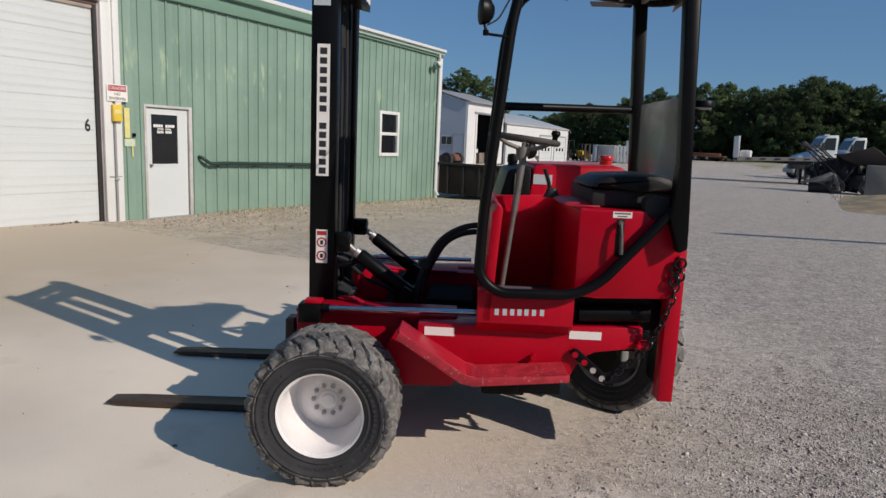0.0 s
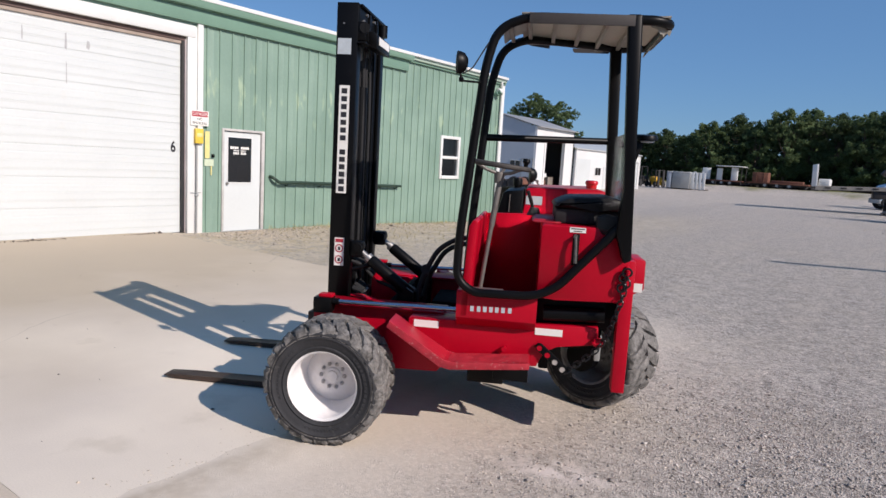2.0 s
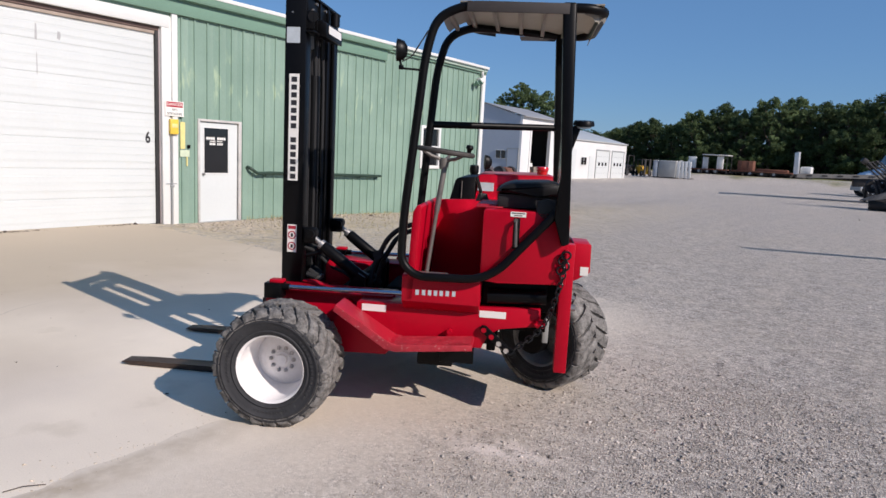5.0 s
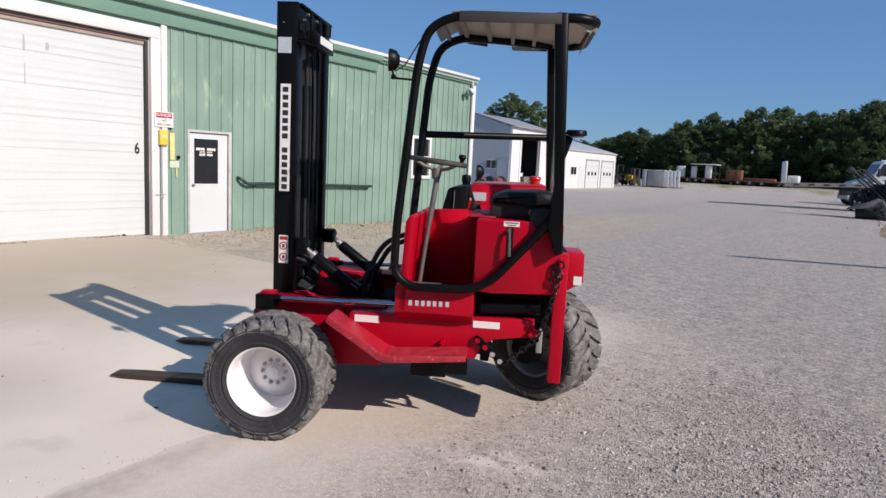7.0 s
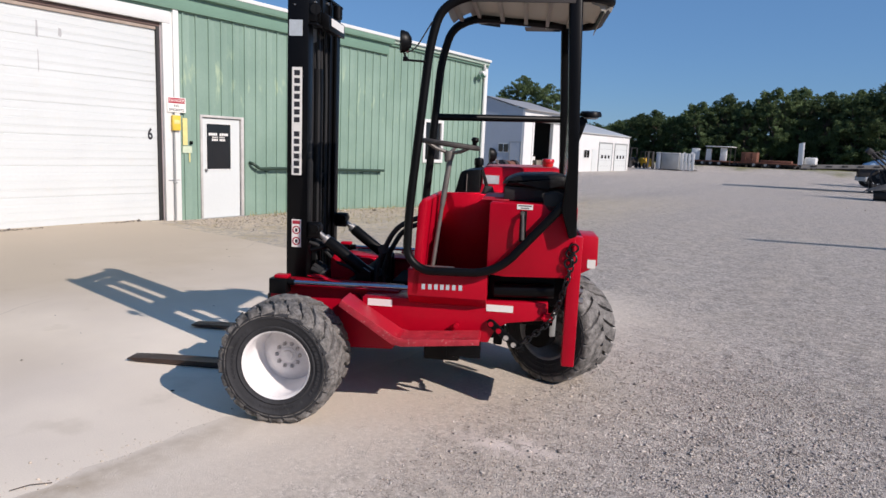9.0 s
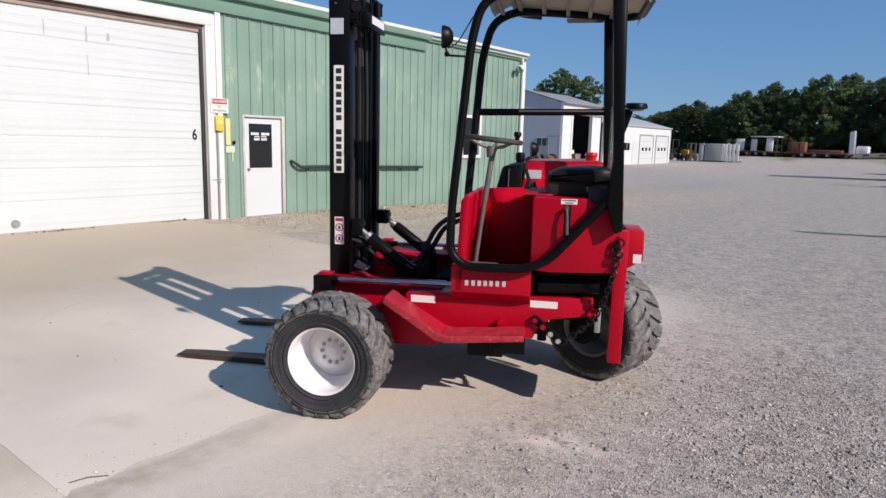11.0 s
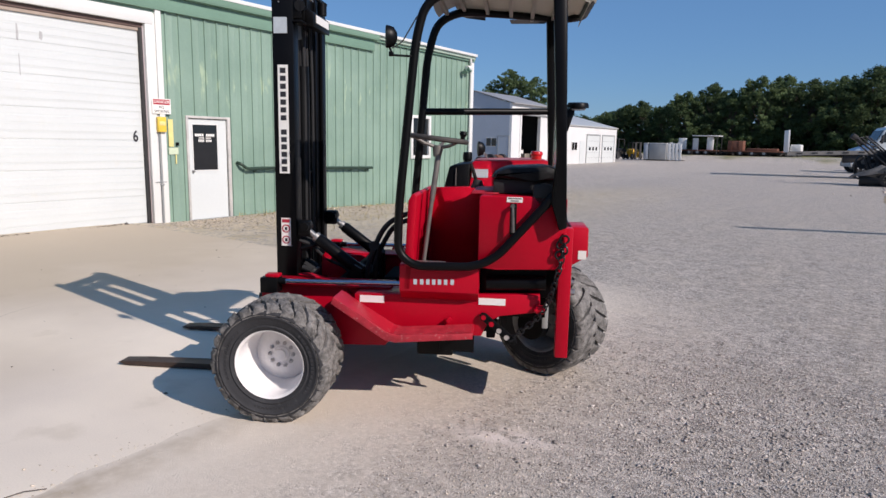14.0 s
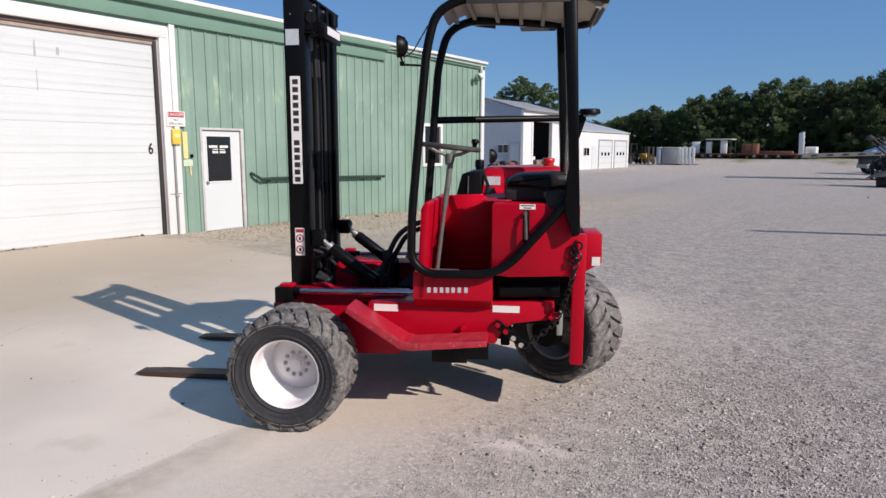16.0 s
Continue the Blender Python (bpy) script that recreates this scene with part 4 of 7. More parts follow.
def build_walk_door():
    root = thing("door_1", "closed white steel entrance door with a dark window", "door", kind="structure")
    y0, y1, z0, z1 = *DOOR_Y, *DOOR_Z
    for name, a, b, c, d in (("door_frame", y0, y0 + 0.05, z0, z1), ("door_frame", y1 - 0.075, y1, z0, z1), ("door_frame", y0 + 0.05, y1 - 0.075, z1 - 0.05, z1)):
        bm = bmesh.new()
        box(bm, WX - 0.10, WX + 0.032, a, b, c, d, 0.005)
        part(name, bm, DOOR_GREY, root, "weathered grey steel frame")
    gy0, gy1, gz0, gz1 = 8.80, 9.405, 0.985, 1.945
    a, b, c, d = y0 + 0.055, y1 - 0.09, z0 + 0.02, z1 - 0.062
    bm = bmesh.new()
    for q in ((a, b, c, gz0), (a, b, gz1, d), (a, gy0, gz0, gz1), (gy1, b, gz0, gz1)):
        box(bm, WX - 0.06, WX - 0.016, *q)
    part("leaf", bm, WHITE_DOOR, root, smooth=False)
    bm = bmesh.new()
    for q in ((gy0 - 0.025, gy1 + 0.025, gz0 - 0.025, gz0), (gy0 - 0.025, gy1 + 0.025, gz1, gz1 + 0.025), (gy0 - 0.025, gy0, gz0, gz1), (gy1, gy1 + 0.025, gz0, gz1)):
        box(bm, WX - 0.014, WX - 0.006, *q, 0.002, seg=1)
    part("glazing_bead", bm, WHITE, root)
    plate_on_wall("glass", gy0, gy1, gz0, gz1, WX - 0.03, GLASS_DARK, root, "dark tinted glass", 0.008, 0)
    for u, v, w, h in ((8.86, 9.35, 1.70, 1.755), (8.95, 9.27, 1.655, 1.68), (8.94, 9.28, 1.585, 1.635)):
        n = 9
        for i in range(n):
            if i in (4,):
                continue
            s = (v - u) / n
            plate_on_wall("text_bar", u + i * s + 0.006, u + (i + 1) * s - 0.004, w, h, WX - 0.0275, LABEL_WHITE, root, "", 0.002, 0)
    bm = bmesh.new()
    lathe(bm, [(0.0, 0.055), (0.022, 0.052), (0.028, 0.035), (0.012, 0.02), (0.012, 0.008), (0.03, 0.006), (0.03, 0.0)], 16, pose(WX - 0.016, 8.775, 0.96, 0, 0, -90))
    part("door_handle", bm, STEEL, root, "steel door knob")
    bm = bmesh.new()
    box(bm, WX - 0.12, WX + 0.05, y0 - 0.01, y1 + 0.01, z0 - 0.05, z0 + 0.018, 0.006)
    part("threshold", bm, GREY_METAL, root, "grey metal threshold")


build_walk_door()


def build_window():
    root = thing("window_1", "white single-hung window in green siding", "window", kind="structure")
    y0, y1, z0, z1 = *WIN_Y, *WIN_Z
    zm = (z0 + z1) / 2
    for name, a, b, c, d, dx in (("window_frame", y0, y0 + 0.10, z0, z1, 0.045), ("window_frame", y1 - 0.10, y1, z0, z1, 0.045), ("window_frame", y0 + 0.10, y1 - 0.10, z1 - 0.09, z1, 0.044),
                                 ("window_sill", y0 + 0.10, y1 - 0.10, z0, z0 + 0.10, 0.06), ("meeting_rail", y0 + 0.10, y1 - 0.10, zm - 0.045, zm + 0.045, 0.03)):
        bm = bmesh.new()
        box(bm, WX - 0.08, WX + dx, a, b, c, d, 0.006)
        part(name, bm, WHITE, root)
    for c, d, x in ((z0 + 0.10, zm - 0.045, -0.03), (zm + 0.045, z1 - 0.09, -0.015)):
        plate_on_wall("pane", y0 + 0.10, y1 - 0.10, c, d, WX + x, GLASS_DARK, root, "dark window pane", 0.006, 0)


build_window()


def build_handrail():
    root = thing("wall_handrail", "dark green pipe handrail bracketed to the wall", "handrail")
    pts = rounded([(WX + 0.02, 9.90, 1.13), (WX + 0.12, 9.93, 1.10), (WX + 0.13, 10.10, 0.99), (WX + 0.13, 10.5, 1.0), (WX + 0.13, 14.46, 0.925)], 0.06)
    bm = bmesh.new()
    tube(bm, pts, 0.036, 10)
    mat = material("dark_green_pipe", (0.022, 0.045, 0.03), 0.5, vary=0.2, scale=5)
    part("rail", bm, mat, root)
    for y in (10.35, 11.4, 12.6, 13.6, 14.3):
        z = 1.0 - (y - 10.5) * 0.017
        bm = bmesh.new()
        tube(bm, rounded([(WX + 0.13, y, z), (WX + 0.12, y, z - 0.07), (WX + 0.01, y, z - 0.08)], 0.03), 0.012, 6)
        part("bracket", bm, mat, root)


build_handrail()


def build_flood_light():
    root = thing("flood_light", "green and white flood light under the eave", "wall light")
    bm = bmesh.new()
    box(bm, WX + 0.0, WX + 0.16, 19.42, 19.70, 4.10, 4.24, 0.015)
    part("housing", bm, WHITE, root)
    for y, z in ((19.14, 3.96), (19.36, 4.02)):
        bm = bmesh.new()
        lathe(bm, [(0.0, -0.02), (0.03, -0.02), (0.05, 0.05), (0.10, 0.14), (0.105, 0.16), (0.0, 0.15)], 16, pose(WX + 0.10, y, z, 35, 0, -70))
        part("lamp_head", bm, GREEN_TRIM, root)
    bm = bmesh.new()
    tube(bm, rounded([(WX + 0.07, 19.5, 4.12), (WX + 0.08, 19.36, 4.05), (WX + 0.08, 19.14, 3.99)], 0.04), 0.018, 8)
    part("lamp_arm", bm, GREEN_TRIM, root)


build_flood_light()


# ---- a plain building closes the yard behind ----
bm = bmesh.new()
box(bm, -28, 22, -16.3, -16.0, -0.3, 7.5)
single("wall_south", bm, material("dull_brown_siding", (0.16, 0.13, 0.11), 0.7, vary=0.12, scale=0.6, fine=8), "plain dull brown wall closing the yard", "wall", kind="structure")


# ---- far buildings ----
def far_wall(name, parent, mat, x0, x1, y0, y1, z0, z1):
    bm = bmesh.new()
    box(bm, x0, x1, y0, y1, z0, z1)
    return part(name, bm, mat, parent)


def build_barn():
    root = thing("barn", "blue-grey and white metal barn with an open door", "building")
    X, XB, Y0, Y1 = -24.2, -31.0, 45.3, 52.0
    E, PX, PZ = 4.72, -27.6, 5.66
    bm = bmesh.new()
    prism(bm, [(XB, -0.3), (X - 0.2, -0.3), (X - 0.2, E), (PX, PZ), (XB, E)], Y0, Y0 + 0.15, "y")
    part("gable_wall", bm, BLUEGREY, root, "blue-grey metal end wall", smooth=False)
    for a, b, c, d in ((Y0, 46.75, -0.3, E), (46.75, 50.3, 3.88, E), (50.3, Y1, -0.3, E)):
        far_wall("side_wall", root, WHITE_WALL, X - 0.2, X, a, b, c, d)
    far_wall("back_wall", root, WHITE_WALL, XB, X, Y1 - 0.15, Y1, -0.3, E)
    far_wall("side_wall", root, WHITE_WALL, XB, XB + 0.2, Y0 + 0.15, Y1 - 0.15, -0.3, E)
    far_wall("floor_slab", root, CONCRETE, XB, X, Y0, Y1, -0.3, -0.005)
    far_wall("lining", root, DARK_INSIDE, XB + 0.2, X - 0.3, Y1 - 0.35, Y1 - 0.17, -0.1, E - 0.2)
    far_wall("inner_floor", root, DARK_INSIDE, XB + 0.2, X - 0.3, Y0 + 0.2, Y1 - 0.36, -0.004, 0.004)
    far_wall("shelf", root, RUST, -28.6, -26.4, Y1 - 1.0, Y1 - 0.4, 1.2, 1.3)
    far_wall("stacked_crate", root, BARRIER, -27.9, -26.9, Y1 - 1.0, Y1 - 0.4, 1.3, 2.1)
    far_wall("stacked_crate", root, RUST, -26.6, -25.6, Y1 - 1.2, Y1 - 0.4, 0.0, 0.9)
    far_wall("work_bench", root, WOOD_DECK, -25.9, -24.9, 49.0, 49.9, 0.0, 0.85)
    far_wall("stacked_crate", root, WHITE, -25.7, -25.3, 49.1, 49.5, 0.85, 1.15)
    far_wall("stacked_crate", root, RUST, -25.3, -24.6, 47.4, 48.0, 0.0, 0.6)
    for y in (46.75, 50.3):
        far_wall("door_post", root, WHITE, X - 0.22, X + 0.06, y - 0.12, y + 0.12, -0.3, 3.88)
    far_wall("door_track", root, GREY_METAL, X, X + 0.12, 46.4, 51.9, 3.90, 4.02)
    bm = bmesh.new()
    prism(bm, [(X + 0.30, E - 0.04), (X + 0.30, E + 0.01), (PX, PZ + 0.09), (XB - 0.3, E + 0.01), (XB - 0.3, E - 0.04), (PX, PZ + 0.04)], Y0 - 0.12, Y1 + 0.15, "y")
    part("roof", bm, material("dull_grey_metal_roof", (0.36, 0.355, 0.35), 0.55, metal=0.2, vary=0.1, scale=0.6, fine=10), root, "dull grey metal roof")
    w = far_wall("window", root, WHITE, -26.42, -25.46, Y0 - 0.05, Y0 + 0.02, 1.4, 2.1)
    for x in (-26.37, -25.9):
        far_wall("pane", w, GLASS_DARK, x, x + 0.4, Y0 - 0.07, Y0 - 0.05, 1.45, 2.05)
    door = far_wall("door", root, BLUEGREY, -25.32, -24.42, Y0 - 0.06, Y0 + 0.02, -0.1, 2.2)
    for x in (-25.38, -24.42):
        far_wall("door_trim", door, GREY_METAL, x, x + 0.06, Y0 - 0.07, Y0 + 0.02, -0.1, 2.26)
    far_wall("door_trim", door, GREY_METAL, -25.32, -24.42, Y0 - 0.07, Y0 + 0.02, 2.2, 2.26)


build_barn()


def build_garage():
    root = thing("garage", "low white garage with two white overhead doors", "building")
    X, Y0, Y1, E = -24.0, 52.2, 67.95, 3.36
    far_wall("front_wall", root, WHITE_WALL, X - 0.2, X, Y0, Y1, -0.3, E)
    bm = bmesh.new()
    prism(bm, [(X - 9, -0.3), (X, -0.3), (X, E), (X - 5, 4.55), (X - 9, E)], Y1 - 0.1, Y1, "y")
    part("end_wall", bm, WHITE_WALL, root)
    bm = bmesh.new()
    prism(bm, [(X + 0.15, E - 0.02), (X + 0.15, E + 0.06), (X - 5, 4.74), (X - 9.5, E + 0.06), (X - 9.5, E - 0.02), (X - 5, 4.62)], Y0 - 0.2, Y1 + 0.10, "y")
    part("roof", bm, ROOF, root, "pale grey metal roof")
    for y in (59.95, 64.0):
        d = far_wall("overhead_door", root, WHITE_DOOR, X - 0.01, X + 0.03, y, y + 3.25, -0.1, 2.56)
        bm = bmesh.new()
        for a, b, c, e in ((y - 0.12, y, -0.1, 2.68), (y + 3.25, y + 3.37, -0.1, 2.68), (y, y + 3.25, 2.56, 2.68)):
            box(bm, X, X + 0.06, a, b, c, e)
        part("door_trim", bm, GREY_METAL, d)
        for k in range(1, 5):
            far_wall("panel_joint", d, GREY_METAL, X + 0.02, X + 0.034, y, y + 3.25, -0.1 + k * 0.53, -0.08 + k * 0.53)
        for k in range(3):
            far_wall("pane", d, GLASS_DARK, X + 0.02, X + 0.036, y + 0.55 + k * 0.85, y + 1.0 + k * 0.85, 1.15, 1.45)
    far_wall("overhead_door", root, WHITE_DOOR, X - 0.01, X + 0.03, 52.35, 55.26, -0.1, 2.57)
    far_wall("walk_door", root, WHITE_DOOR, X - 0.01, X + 0.04, 58.3, 59.5, -0.1, 2.0)
    w = far_wall("window", root, WHITE, X, X + 0.05, 56.3, 57.65, 1.12, 1.93)
    for y in (56.38, 57.01):
        far_wall("pane", w, GLASS_DARK, X + 0.05, X + 0.06, y, y + 0.55, 1.19, 1.86)
    far_wall("corner_trim", root, WHITE, X, X + 0.03, Y1 - 0.15, Y1, -0.3, E)


build_garage()


# ---- trees ----
def leaf_cloud(rng, centres, extents, weights, n, size):
    """Small leaf sprays on the skins of many clumps, each facing roughly outward; corners of n triangles."""
    pick = rng.choice(len(centres), n, p=weights / weights.sum())
    d = rng.normal(size=(n, 3))
    d[:, 2] += 0.25
    d /= np.linalg.norm(d, axis=1)[:, None]
    p = centres[pick] + d * extents[pick] * (1.0 - 0.75 * rng.random(n) ** 1.6)[:, None]
    face = d + 0.85 * rng.normal(size=(n, 3))
    face /= np.linalg.norm(face, axis=1)[:, None]
    u = np.cross(face, rng.normal(size=(n, 3)))
    u /= np.linalg.norm(u, axis=1)[:, None] + 1e-9
    v = np.cross(face, u)
    k = (size * rng.lognormal(0, 0.4, n))[:, None]
    return np.stack([p - u * k, p + u * k * 0.8 + v * k * 0.5, p - u * k * 0.1 + v * k * 1.5], 1).reshape(-1, 3)


def leaf_object(name, corners, mat):
    n = len(corners) // 3
    mesh = bpy.data.meshes.new(name)
    mesh.vertices.add(len(corners))
    mesh.vertices.foreach_set("co", corners.ravel())
    mesh.loops.add(len(corners))
    mesh.loops.foreach_set("vertex_index", np.arange(len(corners)))
    mesh.polygons.add(n)
    mesh.polygons.foreach_set("loop_start", np.arange(0, len(corners), 3))
    mesh.update(calc_edges=True)
    mesh.materials.append(mat)
    return new(name, mesh)


def make_tree(name, seed, height, spread, mat, n_leaf, low):
    """Trunk, boughs that fork into clumps, and a crown of leaf sprays with gaps between the clumps."""
    rng = np.random.default_rng(seed)
    root = thing(name, "tall broadleaf tree in full green leaf", "tree")
    bm = bmesh.new()
    top = height * 0.66
    line = [(0.25 * math.sin(k * 1.3 + seed), 0.25 * math.cos(k * 0.9 + seed), top * k / 6) for k in range(7)]
    line[0] = (0, 0, -0.3)
    tube(bm, line, 0.2, 8, radii=[0.030 * height * (1 - 0.12 * k) * 0.6 for k in range(7)])
    centres, extents = [], []
    for k in range(34):
        a = k * 2.4 + rng.uniform(-0.5, 0.5)
        h = low + (0.88 - low) * (k + 0.5) / 34
        reach = spread * (0.74 * math.sin(math.pi * (0.22 + 0.70 * h)) + 0.10) * (0.18 + 0.82 * rng.random() ** 0.7)
        c = np.array([math.cos(a) * reach, math.sin(a) * reach, height * h])
        s = line[min(6, 2 + k // 9)]
        midp = [(s[i] * 0.5 + c[i] * 0.5) for i in range(3)]
        midp[2] -= 0.05 * height
        tube(bm, [s, midp, tuple(c)], 0.1, 5, radii=[0.009 * height, 0.005 * height, 0.0015 * height])
        big = spread * rng.uniform(0.26, 0.46) * (1.1 - 0.4 * h)
        for _ in range(12):
            off = rng.normal(size=3)
            off /= np.linalg.norm(off)
            r = big * rng.uniform(0.14, 0.42)
            centres.append(c + off * big * np.array([0.9, 0.9, 0.62]) * rng.uniform(0.2, 1.0) ** 0.6)
            extents.append((r, r, r * rng.uniform(0.55, 0.85)))
    # leaders that break the top's outline
    for k in range(30):
        a, r = rng.uniform(0, 6.28), spread * abs(rng.normal(0, 0.26))
        z = height * (0.955 - 0.30 * min(1.0, r / spread) ** 1.6 - rng.uniform(0, 0.09))
        q = spread * rng.uniform(0.04, 0.13)
        centres.append(np.array([math.cos(a) * r, math.sin(a) * r, z]))
        extents.append((q, q, q * rng.uniform(0.6, 1.1)))
    part("trunk", bm, BARK, root, "brown bark trunk and limbs")
    centres, extents = np.array(centres), np.array(extents)
    ob = leaf_object("crown", leaf_cloud(rng, centres, extents, extents[:, 0] ** 1.5, n_leaf, 0.0080 * height), mat)
    ob.parent = root
    return root


def plant():
    rng = random.Random(21)
    kinds = [make_tree("tree", 1, 12.0, 4.6, LEAF, 32000, 0.14), make_tree("tree", 2, 12.0, 3.9, LEAF_LIGHT, 28000, 0.16), make_tree("tree", 3, 12.0, 5.2, LEAF, 34000, 0.12), make_tree("tree", 4, 12.0, 3.5, LEAF_LIGHT, 26000, 0.18)]
    spots = []
    # crowns rise towards the right of the yard, with gaps between the tallest
    outline = [(-60, 6.5), (-46, 7.4), (-40.4, 6.8), (-38, 7.7), (-33, 9.7), (-30, 9.4), (-28.8, 8.6), (-24.5, 10.2), (-22.6, 11.9), (-21.2, 11.5), (-19.5, 10.8), (-17.2, 11.8), (-15.8, 12.0), (-14.4, 11.2), (-13.4, 12.2), (-10.5, 11.5), (-7.8, 12.2), (-5.0, 11.6), (-3.5, 11.1), (-2.0, 12.8), (0.2, 13.6), (1.8, 11.6), (2.6, 9.8), (4.0, 11.1), (6, 10.5), (9, 12.5), (13, 14.0), (20, 14.5), (42, 14)]

    def top_at(x):
        for (a, h), (b, k) in zip(outline, outline[1:]):
            if a <= x <= b:
                return h + (k - h) * (x - a) / (b - a)
        return 12.0

    x = -58.0
    while x < 42:
        spots.append((x, 103 + rng.uniform(-2.0, 2.0), top_at(x) * rng.uniform(0.90, 1.04)))
        x += rng.uniform(2.4, 3.8)
    x = -57.0
    while x < 42:
        spots.append((x, 112 + rng.uniform(-3, 3), top_at(x * 103 / 112) * 1.05 * rng.uniform(0.84, 1.0)))
        x += rng.uniform(3.6, 5.2)
    spots += [(-36.9, 68.0, 10.3), (-34.1, 69.0, 9.4), (-39.0, 67.0, 8.6)]
    used = set()
    for i, (x, y, h) in enumerate(spots):
        k = rng.randrange(4) if i < len(spots) - 3 else 1
        m = pose(x, y, 0, 0, 0, rng.uniform(0, 360)) @ Matrix.Diagonal((h / 12 * rng.uniform(0.9, 1.15), h / 12 * rng.uniform(0.9, 1.15), h / 12, 1))
        if k not in used:
            used.add(k)
            kinds[k].matrix_basis = m
            tagged(kinds[k], group="trees along the yard")
        else:
            made = copy_thing(kinds[k], Matrix.Identity(4))
            made.matrix_basis = m
            tagged(made, group="trees along the yard")
    # thicket under the crowns, and deep woods behind them, too thick to see through
    r = np.random.default_rng(33)
    n = 1100
    px = r.uniform(-62, 44, n)
    c = np.stack([px, 103.5 + r.uniform(0, 6, n), r.uniform(0.2, 1.0, n) * np.clip(2.2 + 1.4 * np.sin(px * 0.37) + np.sin(px * 1.13), 1.2, 4.5)], -1)
    e = r.uniform(0.5, 1.2, (n, 1)) * np.array([[1.0, 1.0, 0.7]])
    tagged(leaf_object("undergrowth", leaf_cloud(r, c, e, e[:, 0] ** 1.5, 80000, 0.14), LEAF), "dense green bushes at the foot of the woods", "bushes", kind="stuff")
    n = 900
    px = r.uniform(-75, 60, n)
    tops = np.array([top_at(a * 103 / 119) for a in px])
    c = np.stack([px, 116 + r.uniform(0, 6, n), r.uniform(0.05, 1, n) * tops * 0.86], -1)
    e = r.uniform(0.9, 2.0, (n, 1)) * np.array([[1.0, 1.0, 0.7]])
    tagged(leaf_object("far_woods", leaf_cloud(r, c, e, e[:, 0] ** 1.5, 80000, 0.26), LEAF), "dense dark green woods behind the yard", "woods", kind="stuff")


plant()


# ---- the forklift ----
# x forward, y to the operator's left, z up; origin on the ground under the front axle
TRUCK = pose(-3.245, 3.742, 0, 0, 0, 208.1)
lift = thing("truck_mounted_forklift", "red three-wheeled truck-mounted forklift with black mast and guard", "forklift", TRUCK)
R = 0.394


def tyre_mesh(width, tread_r):
    """The carcass, bead to shoulder, with raised rings round the sidewall."""
    h = width / 2
    prof = [(0.207, h * 0.40), (0.213, h * 0.70), (0.2225, h * 0.86), (0.238, h * 0.90), (0.247, h * 0.935), (0.252, h * 0.93), (0.256, h * 0.905), (0.262, h * 0.92), (0.29, h * 0.96), (0.306, h * 0.985), (0.310, h * 1.005), (0.317, h * 1.005), (0.320, h * 0.97),
            (0.326, h * 0.97), (0.330, h * 1.0), (0.343, h * 0.985), (0.350, h * 0.95)]
    prof = prof + [(r, -y) for r, y in prof[::-1]]
    bm = bmesh.new()
    lathe(bm, prof, 72)
    return bm


def lug_mesh(width, lugs, base_r, top_r, seed, sweep, fill, chip):
    """The tread band with slanting bars, alternately from either shoulder to the middle, worn and chipped."""
    rng = random.Random(seed)
    h = width / 2
    bm = bmesh.new()
    band = [(0.346, h * 0.965), (0.356, h * 0.90), (base_r - 0.006, h * 0.70), (base_r, h * 0.3), (base_r, -h * 0.3), (base_r - 0.006, -h * 0.70), (0.356, -h * 0.90), (0.346, -h * 0.965)]
    lathe(bm, band, 72)
    for side in (-1, 1):
        for k in range(lugs):
            a0 = math.tau * (k + (0.5 if side > 0 else 0)) / lugs
            half = math.tau / lugs * fill
            rows = []
            for f in (-0.05, 0.12, 0.3, 0.48, 0.65, 0.78, 0.88, 0.945, 0.985):
                y = side * h * f
                mid = a0 + sweep * (1 - max(f, 0)) ** 1.25 + rng.uniform(-1, 1) * chip
                w = half * (0.90 + 0.14 * max(f, 0)) * rng.uniform(1 - 3 * chip, 1 + 3 * chip)
                fall = 0.0 if f < 0.7 else 0.004 if f < 0.8 else 0.009 if f < 0.9 else 0.018 if f < 0.95 else 0.036
                row = []
                low = base_r - 0.014 - fall * 0.8
                row.append((low, y, mid - w * 1.06))
                for c in (-0.94, -0.45, 0.1, 0.55, 0.94):
                    row.append((top_r - fall - rng.uniform(0, chip) * (1.0 if abs(c) < 0.9 else 1.5), y + side * rng.uniform(-0.3, 0.3) * chip, mid + w * c + rng.uniform(-1, 1) * chip * 0.25))
                row.append((low, y, mid + w * 1.06))
                rows.append(row)
            vs = [[bm.verts.new((r * math.cos(a), y, r * math.sin(a))) for r, y, a in row] for row in rows]
            for p, q in zip(vs, vs[1:]):
                for i in range(6):
                    bm.faces.new((p[i], p[i + 1], q[i + 1], q[i]))
            bm.faces.new(vs[0])
            bm.faces.new(vs[-1][::-1])
    return bm


def sidewall_bars(width, s):
    """Raised moulded lettering that cannot be read: a ring of plain bars."""
    rng = random.Random(6)
    bm = bmesh.new()
    for start, count in ((0.5, 13), (2.6, 9), (3.9, 15)):
        a = start
        for _ in range(count):
            w = rng.uniform(0.012, 0.024)
            box(bm, -w / 2, w / 2, -0.002, 0.003, -0.011, 0.011, 0.0, pose(0, 0, 0, 0, math.degrees(a), 0) @ pose(0, s * width * 0.473, 0.284))
            a += (w + 0.010) / 0.284
    return bm


